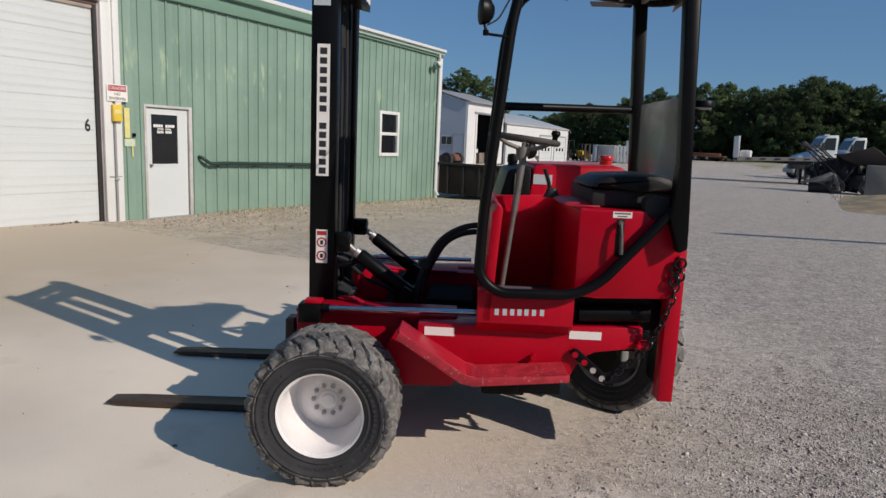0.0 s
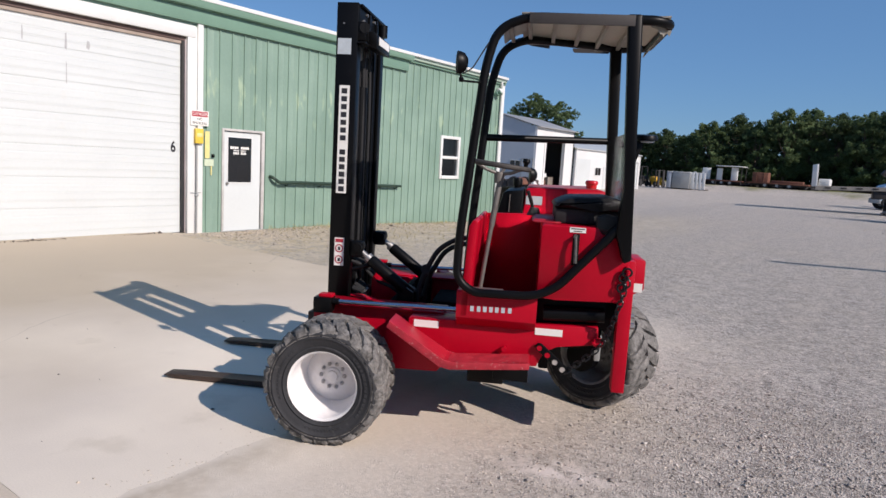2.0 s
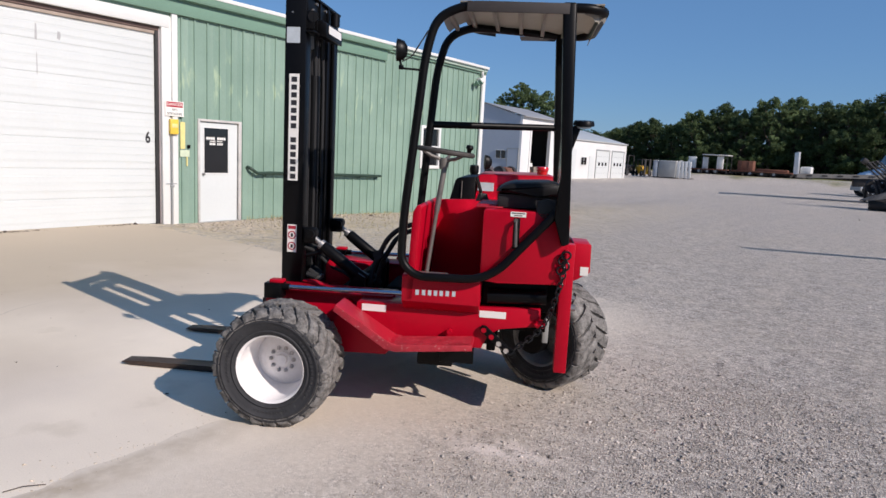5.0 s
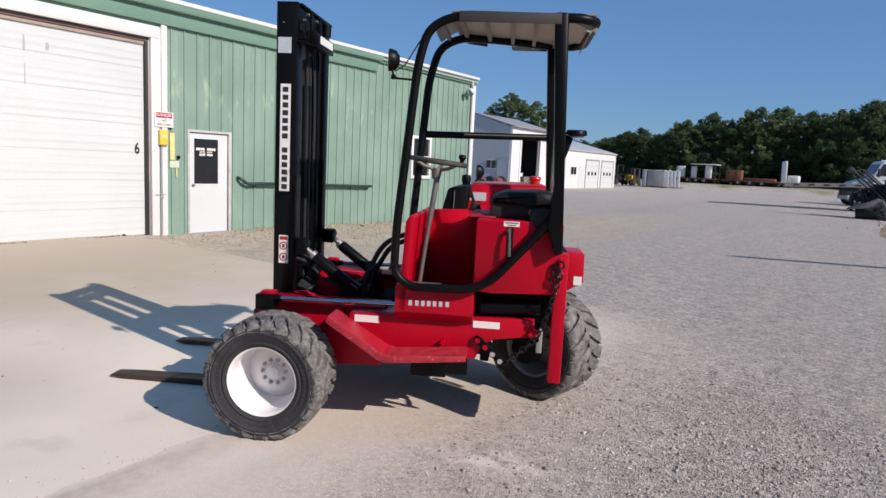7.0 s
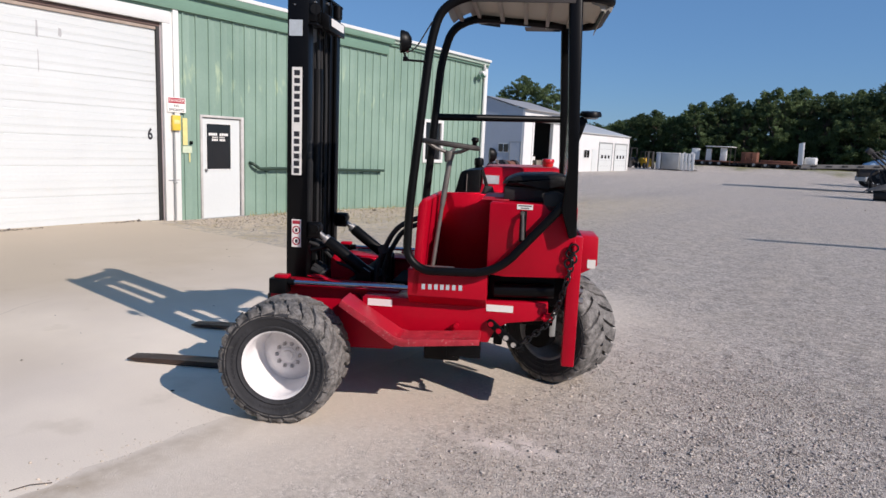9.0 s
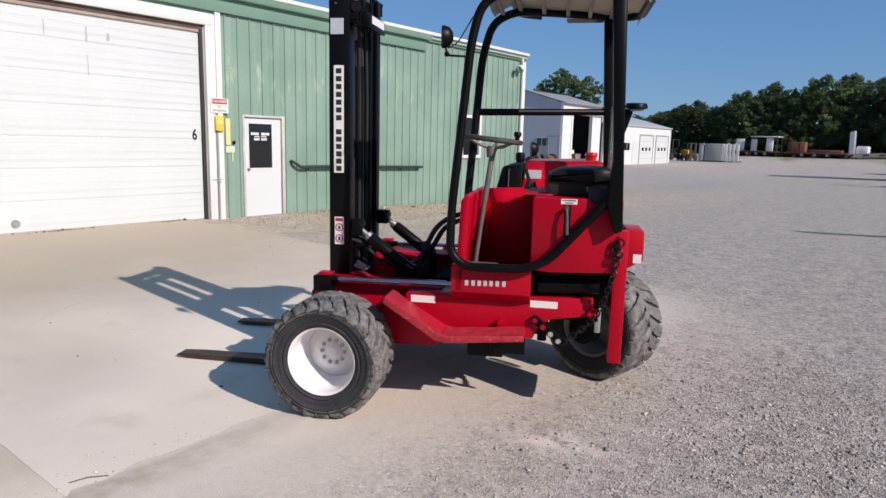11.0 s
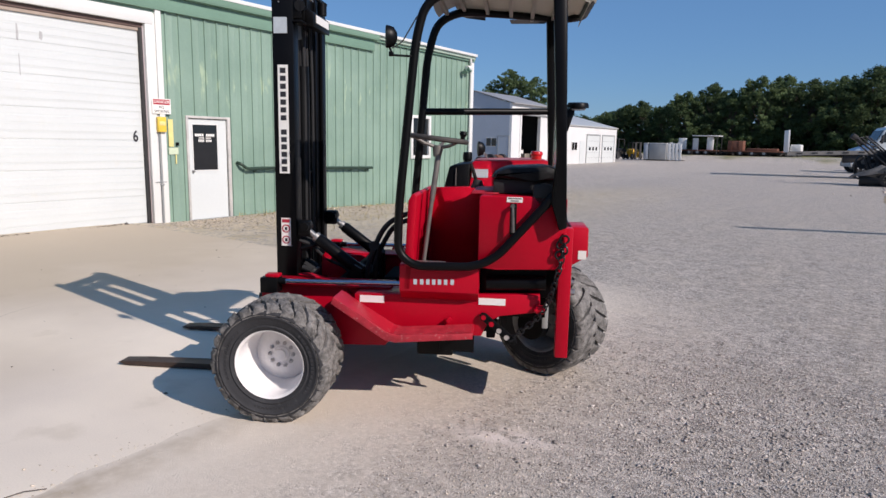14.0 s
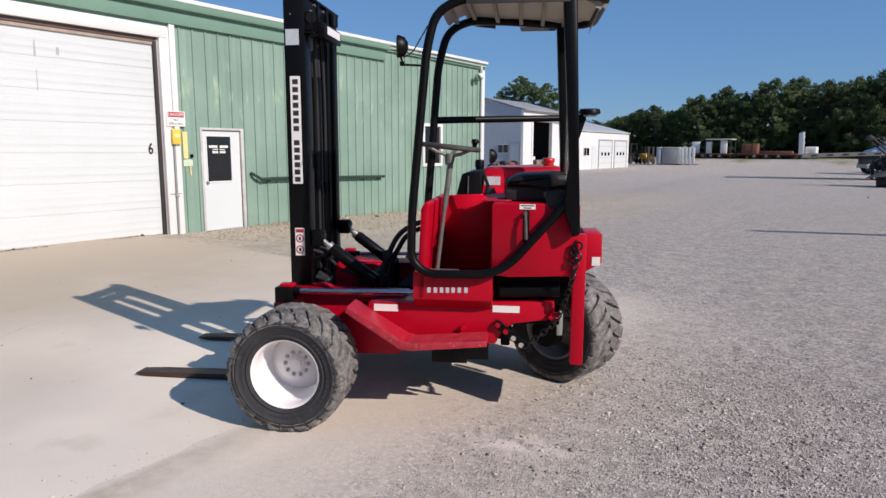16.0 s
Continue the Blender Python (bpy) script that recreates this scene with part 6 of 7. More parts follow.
lbl = lp("latch_label", lambda bm: box(bm, -1.442, -1.350, 0.9555, 0.9575, 1.342, 1.372), LABEL_WHITE, "white label with grey lines", None, False)
lp("bar", lambda bm: (box(bm, -1.435, -1.357, 0.9577, 0.9583, 1.36, 1.367), box(bm, -1.42, -1.372, 0.9577, 0.9583, 1.347, 1.353)), COLUMN, "", lbl, False)
lp("interior_block", lambda bm: (box(bm, -1.70, -1.20, 0.30, 0.80, 0.74, 0.935, 0.01), tube(bm, [(-1.24, 0.84, 0.83), (-1.60, 0.84, 0.845)], 0.045, 16)), BLACK)
for k, x in enumerate((-0.815, -0.855, -0.892, -0.928, -0.963, -1.0, -1.04)):
    lp("name_mark", lambda bm: box(bm, x - 0.0105, x + 0.0105, 0.9552, 0.9568, 0.828 + 0.001 * k, 0.860 + 0.001 * k), LABEL_GREY, "plain white painted mark", None, False)
lp("step_pad", lambda bm: box(bm, -0.99, -0.76, 0.868, 0.935, 0.951, 0.962, 0.003), STEEL, "worn metal tread strip")
for x0, x1, z0, z1 in ((-0.610, -0.455, 0.684, 0.728), (-1.362, -1.198, 0.700, 0.742)):
    lp("reflector", lambda bm: box(bm, x0, x1, 0.8745, 0.877, z0, z1), LABEL_WHITE, "white reflective strip", None, False)
lp("side_lug", lambda bm: (box(bm, -1.60, -1.545, 0.86, 0.905, 0.665, 0.71, 0.006), box(bm, -1.555, -1.535, 0.86, 0.92, 0.68, 0.695, 0.004)), RED)
lp("step_bolt", lambda bm: tube(bm, [(-1.02, 0.885, 0.60), (-1.02, 0.915, 0.60)], 0.016, 8), RED)
lp("under_plate", lambda bm: box(bm, -1.175, -0.96, 0.838, 0.852, 0.385, 0.52, 0.003), BLACK, "black plate hanging under the step")
# hidden black boxes added to block light and deepen the shade underneath
lp("belly_light_block", lambda bm: (box(bm, -1.02, -0.78, -0.66, 0.60, 0.27, 0.48, 0.01), box(bm, -1.30, -1.02, -0.66, 0.30, 0.36, 0.48, 0.01), box(bm, -0.78, -0.30, -0.66, 0.30, 0.27, 0.47, 0.01)), BLACK)

# seat
lp("seat_cushion", lambda bm: (prism(bm, [(-1.25, 1.478), (-1.262, 1.502), (-1.34, 1.538), (-1.58, 1.552), (-1.66, 1.53), (-1.66, 1.468), (-1.5, 1.462)], 0.33, 0.87, "y", 0.025)), SEAT, "black vinyl seat cushion")
lp("hip_guard", lambda bm: prism(bm, [(-1.50, 1.36), (-1.50, 1.44), (-1.56, 1.455), (-1.64, 1.44), (-1.66, 1.36), (-1.60, 1.32), (-1.53, 1.33)], 0.87, 0.955, "y", 0.012), BLACK_MATT)

# steering
lp("steering_column", lambda bm: tube(bm, [(-0.829, 0.808, 0.81), (-0.884, 0.775, 1.31), (-0.888, 0.773, 1.34), (-0.918, 0.74, 1.60)], 0.02, 14, radii=[0.014, 0.014, 0.018, 0.018]), COLUMN, "scuffed grey steering column")
wheel_at = pose(-0.920, 0.735, 1.700, 0, -6, 0)
lp("steering_wheel", lambda bm: tube(bm, [(0.17 * math.cos(math.tau * k / 40), 0.17 * math.sin(math.tau * k / 40), 0) for k in range(41)], 0.0155, 10, caps=False), material("dusty_wheel_rim", (0.050, 0.044, 0.040), 0.7, vary=0.4, scale=14, fine=60, bump=0.1), "dusty worn steering wheel rim", None, True, wheel_at)
lp("steering_hub", lambda bm: (tube(bm, [(0, 0, -0.11), (0, 0, -0.055), (0, 0, -0.04)], 0.04, 18, radii=[0.024, 0.034, 0.03]),
                              [tube(bm, [(0.02 * math.cos(a), 0.02 * math.sin(a), -0.05), (0.09 * math.cos(a), 0.09 * math.sin(a), -0.035), (0.165 * math.cos(a), 0.165 * math.sin(a), 0)], 0.011, 8) for a in (0.4, 2.5, 4.6)]), COLUMN, "", None, True, wheel_at)
lp("steering_knob", lambda bm: lathe(bm, [(0.0, 0.055), (0.020, 0.052), (0.024, 0.035), (0.014, 0.02), (0.012, 0.0)], 16, pose(-0.148, 0.045, 0.01, 90)), BLACK, "", None, True, wheel_at)
lp("joystick", lambda bm: tube(bm, rounded([(-1.14, 0.30, 1.38), (-1.12, 0.30, 1.46), (-1.09, 0.30, 1.54)], 0.03), 0.012, 8, radii=None), BLACK)
lp("lever_boot", lambda bm: lathe(bm, [(0.05, 0.0), (0.035, 0.03), (0.03, 0.05), (0.0, 0.055)], 14, pose(-1.14, 0.30, 1.378, 90)), BLACK_MATT)

# engine cover
lp("engine_cover", lambda bm: prism(bm, [(-1.06, 0.70), (-1.06, 1.36), (-1.07, 1.535), (-1.09, 1.548), (-1.60, 1.562), (-1.66, 1.545), (-1.68, 1.20), (-1.68, 0.80), (-1.30, 0.70)], -0.88, -0.11, "y", 0.012), RED)
lp("radiator_cover", lambda bm: prism(bm, [(-0.82, 0.80), (-0.845, 1.26), (-0.905, 1.50), (-0.93, 1.515), (-1.058, 1.53), (-1.058, 0.80)], -0.86, -0.10, "y", 0.012), BLACK)
lp("cover_top", lambda bm: prism(bm, [(-1.085, 1.5495), (-1.59, 1.5635), (-1.59, 1.5665), (-1.085, 1.5525)], -0.86, -0.13, "y"), material("sun_faded_red_paint", (0.40, 0.13, 0.135), 0.6, vary=0.25, scale=6, fine=40, bump=0.05), "dull dusty sun-faded hood top")
lp("cover_label", lambda bm: box(bm, -1.195, -1.075, -0.109, -0.106, 1.425, 1.488), LABEL_GREY, "silver maker's label", None, False)
lp("air_intake", lambda bm: lathe(bm, [(0.0, 0.085), (0.035, 0.08), (0.04, 0.06), (0.04, 0.02), (0.034, 0.015), (0.034, 0.0), (0.0, 0.0)], 20, pose(-0.99, -0.80, 1.52, 90)), BLACK)
lp("far_work_lamp", lambda bm: lathe(bm, [(0.0, -0.055), (0.03, -0.05), (0.06, -0.02), (0.07, 0.02), (0.072, 0.045), (0.064, 0.05), (0.0, 0.052)], 24, pose(-1.114, -0.62, 1.632, 0, 0, -75) @ Matrix.Diagonal((0.52, 0.60, 0.84, 1))), BLACK, "round black work lamp beyond the engine cover")
lp("far_lamp_stalk", lambda bm: (tube(bm, rounded([(-1.135, -0.62, 1.60), (-1.15, -0.62, 1.575), (-1.18, -0.64, 1.54)], 0.02), 0.007, 8), tube(bm, [(-1.15, -0.60, 1.585), (-1.15, -0.64, 1.585)], 0.014, 8)), STEEL)
lp("prop_rod", lambda bm: tube(bm, [(-0.955, -0.09, 1.36), (-0.957, -0.09, 1.49)], 0.004, 6), COLUMN, "thin tan prop rod")
lp("beacon", lambda bm: lathe(bm, [(0.0, 0.062), (0.040, 0.059), (0.047, 0.048), (0.047, 0.034), (0.040, 0.026), (0.040, 0.010), (0.036, 0.0), (0.0, 0.0)], 24, pose(-1.548, -0.197, 1.566, 90)), RED_LENS, "red warning beacon")
lp("beacon_base", lambda bm: lathe(bm, [(0.0, 0.025), (0.025, 0.025), (0.03, 0.0), (0.0, 0.0)], 18, pose(-1.548, -0.197, 1.548, 90)), BLACK)
lp("counterweight", lambda bm: prism(bm, [(-1.66, 0.85), (-1.66, 1.128), (-1.898, 1.124), (-1.905, 1.115), (-1.908, 0.925), (-1.80, 0.86)], -0.02, 0.30, "y", 0.005), RED)
lp("reflector", lambda bm: box(bm, -1.897, -1.842, 0.3005, 0.303, 0.905, 0.965), LABEL_WHITE, "white reflective patch", None, False)

# rear mounting leg with chains
lp("mounting_leg", lambda bm: (box(bm, -1.748, -1.672, 0.80, 0.893, 0.392, 1.19, 0.005),), RED)
lp("leg_web", lambda bm: box(bm, -1.748, -1.735, 0.455, 0.80, 0.385, 1.19, 0.003), BLACK, "black web plate of the leg")
lp("leg_hook", lambda bm: (box(bm, -1.702, -1.682, 0.956, 0.968, 1.08, 1.17, 0.004), tube(bm, rounded([(-1.692, 0.965, 1.13), (-1.692, 0.985, 1.12), (-1.692, 0.99, 1.15)], 0.01), 0.009, 8)), RED)
lp("leg_bolt", lambda bm: tube(bm, [(-1.748, 0.86, 0.80), (-1.775, 0.86, 0.80)], 0.02, 6), STEEL)
lp("leg_bolt", lambda bm: tube(bm, [(-1.748, 0.86, 0.86), (-1.77, 0.86, 0.86)], 0.014, 6), STEEL)
lp("link_plate", lambda bm: prism(bm, [(-1.205, 0.635), (-1.22, 0.655), (-1.245, 0.652), (-1.44, 0.49), (-1.44, 0.465), (-1.40, 0.465), (-1.225, 0.605)], 0.885, 0.90, "y", 0.003), BLACK, "black link plate with round holes")
for k, (x, z) in enumerate(((-1.232, 0.625), (-1.282, 0.586), (-1.329, 0.546), (-1.377, 0.505))):
    lp("hole", lambda bm: lathe(bm, [(0.0, 0.0), (0.017, 0.0), (0.017, 0.001), (0.0, 0.001)], 18, pose(x, 0.9005, z)), RED if k < 2 else PEBBLE, "round hole", None, False)
    lp("hole_lip", lambda bm: lathe(bm, [(0.017, 0.0), (0.022, 0.0), (0.022, 0.003), (0.017, 0.003)], 18, pose(x, 0.9003, z), True), BLACK, "", None)


def chain_link(length, width, r):
    k, out = 10, []
    for i in range(k + 1):
        a = -math.pi / 2 + math.pi * i / k
        out.append(((length - width) / 2 + width / 2 * math.cos(a), width / 2 * math.sin(a), 0))
    for i in range(k + 1):
        a = math.pi / 2 + math.pi * i / k
        out.append((-(length - width) / 2 + width / 2 * math.cos(a), width / 2 * math.sin(a), 0))
    out.append(out[0])
    bm = bmesh.new()
    tube(bm, out, r, 6, caps=False)
    mesh = bpy.data.meshes.new("chain_link")
    finish(bm, mesh, True)
    mesh.materials.append(DARK_CHAIN)
    return mesh


DARK_CHAIN = material("oiled_chain", (0.03, 0.03, 0.032), 0.35, metal=0.7, vary=0.3, scale=20)
CHAIN = chain_link(0.045, 0.030, 0.005)
BIG_LINK = chain_link(0.052, 0.044, 0.006)


def hang(points, mesh, step):
    pts = rounded(points, 0.12, 8)
    pts = [Vector(p) for p in pts]
    run, k, want = 0.0, 0, 0.0
    for a, b in zip(pts, pts[1:]):
        seg = (b - a).length
        while want <= run + seg:
            p = a.lerp(b, (want - run) / seg)
            q = (b - a).to_track_quat("X", "Z").to_matrix().to_4x4()
            shared("chain_link", mesh, lift, Matrix.Translation(p) @ q @ pose(0, 0, 0, 90 * (k % 2) + 20))
            k += 1
            want += step
        run += seg


lp("brake_line_guard", lambda bm: box(bm, -1.655, -1.615, 0.33, 0.36, 0.42, 0.60, 0.006), GREY_METAL, "pale metal bracket by the rear wheel")
hang([(-1.685, 0.975, 1.05), (-1.675, 0.975, 0.98), (-1.655, 0.97, 0.90), (-1.63, 0.93, 0.78), (-1.58, 0.90, 0.66), (-1.50, 0.90, 0.58), (-1.40, 0.90, 0.50)], CHAIN, 0.034)
for x, z, a in ((-1.690, 1.135, 10), (-1.672, 1.105, 60), (-1.690, 1.075, 100), (-1.668, 1.045, 30)):
    shared("chain_ring", BIG_LINK, lift, pose(x, 0.98, z, 90 + a * 0.3, a, 0))

# overhead guard
GY, FY = 1.0, 0.12
left_loop = rounded([(-1.655, GY, 1.43), (-1.30, GY, 1.02), (-1.17, GY, 0.957), (-0.81, GY, 0.950), (-0.715, GY, 1.03), (-0.720, GY, 1.30), (-0.808, GY, 2.25), (-0.862, GY, 2.450), (-1.02, GY, 2.522), (-1.60, GY, 2.520)], 0.11, 8)
lp("guard_tube", lambda bm: tube(bm, left_loop, 0.0255, 16), BLACK, "bent black tube of the overhead guard")
# the far tube leans in towards the front
right_loop = rounded([(-0.728, 0.5, 0.95), (-0.739, 0.5, 1.30), (-0.809, 0.5, 2.22), (-0.868, 0.5, 2.425), (-1.0, 0.45, 2.50), (-1.22, 0.29, 2.52), (-1.60, FY, 2.520)], 0.10, 8)
lp("guard_tube", lambda bm: tube(bm, right_loop, 0.0255, 16), BLACK, "bent black tube of the overhead guard")
lp("guard_post", lambda bm: prism(bm, [(-1.562, 2.545), (-1.638, 2.545), (-1.692, 1.30), (-1.70, 1.21), (-1.655, 1.19), (-1.60, 1.36), (-1.622, 1.60)], 0.965, 1.035, "y", 0.012), BLACK, "wide black rear post")
lp("guard_post", lambda bm: prism(bm, [(-1.565, 2.545), (-1.64, 2.545), (-1.69, 1.35), (-1.63, 1.35)], FY - 0.035, FY + 0.035, "y", 0.012), BLACK, "wide black rear post")
lp("side_rail", lambda bm: tube(bm, [(-0.785, 0.5, 1.873), (-1.61, FY, 1.902)], 0.023, 12), BLACK)
lp("rear_crossbar", lambda bm: tube(bm, rounded([(-1.60, GY, 2.52), (-1.72, GY, 2.52), (-1.80, GY - 0.06, 2.516), (-1.80, FY + 0.10, 2.516), (-1.72, FY, 2.518), (-1.60, FY, 2.52)], 0.10), 0.027, 14), BLACK)
lp("post_brace", lambda bm: tube(bm, [(-1.66, FY, 1.47), (-1.66, GY, 1.47)], 0.022, 10), BLACK)


def canopy(bm):
    """A shallow tray of sheet plastic over the guard, its rim turned down and frayed."""
    xs = [-0.99 - 0.80 * i / 16 for i in range(17)]
    ys = [0.10 + 0.90 * j / 10 for j in range(11)]
    rng = random.Random(8)
    rows = []
    for i, x in enumerate(xs):
        row = []
        for j, y in enumerate(ys):
            y += (1 - j / 10) * 0.32 * max(0.0, (x + 1.45) / 0.46)
            e = max(abs(i - 8) / 8, abs(j - 5) / 5)
            z = 2.540 - (0.0 if e < 0.99 or j == 10 else 0.03) - 0.004 * rng.random() * (e > 0.99)
            row.append(bm.verts.new((x, y, z)))
        rows.append(row)
    for a, b in zip(rows, rows[1:]):
        for j in range(10):
            bm.faces.new((a[j], b[j], b[j + 1], a[j + 1]))
    r = bmesh.ops.extrude_face_region(bm, geom=list(bm.faces))
    bmesh.ops.translate(bm, verts=[v for v in r["geom"] if isinstance(v, bmesh.types.BMVert)], vec=(0, 0, 0.008))


top = lp("canopy", canopy, CANOPY, "weathered grey ribbed plastic canopy")
for x, y in ((-1.035, 0.42), (-1.18, 0.31), (-1.33, 0.21), (-1.47, 0.12), (-1.61, 0.12)):
    lp("canopy_rib", lambda bm: prism(bm, [(y, 2.50), (y, 2.536), (0.97, 2.536), (0.97, 2.50), (0.65, 2.506)], x - 0.012, x + 0.012, "x", 0.003), CANOPY, "", top)
lp("canopy_skirt", lambda bm: prism(bm, [(-1.00, 2.492), (-1.04, 2.484), (-1.17, 2.482), (-1.17, 2.52), (-1.0, 2.53)], 0.0, 0.006, "y"), CANOPY_DARK, "", top, True, pose(0, 0.30, 0) @ pose(-1.08, 0, 0, 0, 0, 30) @ pose(1.08, 0, 0))
lp("canopy_skirt", lambda bm: prism(bm, [(-1.32, 2.51), (-1.33, 2.492), (-1.56, 2.493), (-1.58, 2.52), (-1.32, 2.52)], 0.073, 0.079, "y"), CANOPY_DARK, "", top)
def rear_flap(bm):
    """Torn hem hanging from the rear tube round its near corner."""
    line = rounded([(-1.715, 0.985, 2.52), (-1.805, 0.93, 2.52), (-1.805, 0.16, 2.52)], 0.08, 5)
    rng = random.Random(14)
    hi, lo = [], []
    for k, p in enumerate(line):
        drop = 0.03 if k == 0 else 0.035 + 0.035 * rng.random()
        hi.append(bm.verts.new(p + Vector((0, 0, 0.028))))
        lo.append(bm.verts.new(p + Vector((0.025, 0.0, -drop))))
    for k in range(len(line) - 1):
        bm.faces.new((hi[k], hi[k + 1], lo[k + 1], lo[k]))
    r = bmesh.ops.extrude_face_region(bm, geom=list(bm.faces))
    bmesh.ops.translate(bm, verts=[v for v in r["geom"] if isinstance(v, bmesh.types.BMVert)], vec=(0.004, 0.002, 0))


lp("canopy_flap", rear_flap, CANOPY, "torn grey rear hem of the canopy", top)
lp("canopy_tongue", lambda bm: prism(bm, [(-1.735, 2.50), (-1.775, 2.50), (-1.812, 2.485), (-1.802, 2.455), (-1.788, 2.472), (-1.775, 2.462), (-1.745, 2.475)], 0.915, 0.920, "y"), CANOPY, "torn tongue of grey plastic", top)


def front_panel(bm):
    """Sheet that follows the bend of the tubes down towards the front."""
    line = rounded([(-1.03, 0, 2.535), (-0.95, 0, 2.508), (-0.895, 0, 2.46)], 0.08, 5)
    rows = [[bm.verts.new((p.x + 0.012 * (1 - j / 6), 0.53 + 0.45 * j / 6, p.z - 0.006 - 0.012 * math.sin(math.pi * j / 6))) for j in range(7)] for p in line]
    for a, b in zip(rows, rows[1:]):
        for j in range(6):
            bm.faces.new((a[j], b[j], b[j + 1], a[j + 1]))
    r = bmesh.ops.extrude_face_region(bm, geom=list(bm.faces))
    bmesh.ops.translate(bm, verts=[v for v in r["geom"] if isinstance(v, bmesh.types.BMVert)], vec=(0.003, 0, 0.003))


lp("front_panel", front_panel, CANOPY, "grey sheet bent down between the tubes", top)
lp("canopy_rib", lambda bm: prism(bm, [(0.54, 2.462), (0.54, 2.488), (0.975, 2.492), (0.975, 2.466)], -0.945, -0.922, "x", 0.003), CANOPY, "", top)
lp("near_skirt", lambda bm: box(bm, -1.60, -1.035, 1.030, 1.037, 2.480, 2.538, 0.002), CANOPY_DARK, "", top)

# rear screen, work lamp, rear lamp
lp("rear_screen", lambda bm: box(bm, -1.652, -1.644, 0.18, 0.94, 1.50, 1.93, 0.002), CLEAR, "scratched clear plastic rear screen").visible_shadow = False
lp("work_lamp", lambda bm: lathe(bm, [(0.0, -0.055), (0.03, -0.05), (0.06, -0.02), (0.07, 0.02), (0.072, 0.045), (0.064, 0.05), (0.0, 0.052)], 28, pose(-0.685, 1.09, 2.250, 0, 0, -75) @ Matrix.Diagonal((0.62, 0.62, 0.86, 1))), BLACK, "round black work lamp")
lp("lamp_arm", lambda bm: (tube(bm, rounded([(-0.675, 1.09, 2.20), (-0.69, 1.09, 2.152), (-0.80, 1.01, 2.155)], 0.02), 0.0065, 8), box(bm, -0.698, -0.672, 1.08, 1.10, 2.145, 2.17, 0.004)), BLACK)
lp("lamp_wire", lambda bm: tube(bm, rounded([(-0.69, 1.09, 2.19), (-0.74, 1.07, 2.22), (-0.79, 1.03, 2.32), (-0.82, 1.03, 2.37)], 0.05), 0.004, 6), BLACK_MATT)
lp("rear_lamp", lambda bm: lathe(bm, [(0.0, 0.02), (0.07, 0.018), (0.078, 0.0), (0.078, -0.018), (0.0, -0.02)], 28, pose(-1.735, 0.915, 1.903, 84, 0, 0) @ Matrix.Diagonal((0.78, 0.78, 0.9, 1))), BLACK, "flat round rear lamp on a bracket")
lp("rear_lamp_lens", lambda bm: lathe(bm, [(0.0, 0.0), (0.06, 0.0), (0.05, -0.012), (0.0, -0.016)], 24, pose(-1.735, 0.915, 1.885, 84, 0, 0) @ Matrix.Diagonal((0.78, 0.78, 0.9, 1))), LABEL_GREY, "pale lens")
lp("rear_lamp_bracket", lambda bm: prism(bm, [(-1.65, 1.70), (-1.665, 1.70), (-1.715, 1.86), (-1.715, 1.885), (-1.65, 1.885)], 0.89, 0.94, "y", 0.004), BLACK)


# ---- things across the yard ----
def road_wheel(root, x, y, r=0.5, w=0.14, drop=0.0):
    bm = bmesh.new()
    lathe(bm, [(0.0, -w * 0.4), (r * 0.5, -w * 0.5), (r * 0.55, -w), (r * 0.96, -w), (r, -w * 0.6), (r, w * 0.6), (r * 0.96, w), (r * 0.55, w), (r * 0.5, w * 0.5), (0.0, w * 0.4)], 22, pose(x, y, r - drop))
    wheel = part("wheel", bm, TYRE, root)
    bm = bmesh.new()
    lathe(bm, [(0.0, -w * 0.62), (r * 0.2, -w * 0.62), (r * 0.25, -w * 0.45), (r * 0.5, -w * 0.55), (r * 0.54, -w * 1.02)], 20, pose(x, y, r - drop))
    part("rim", bm, GREY_METAL, wheel)


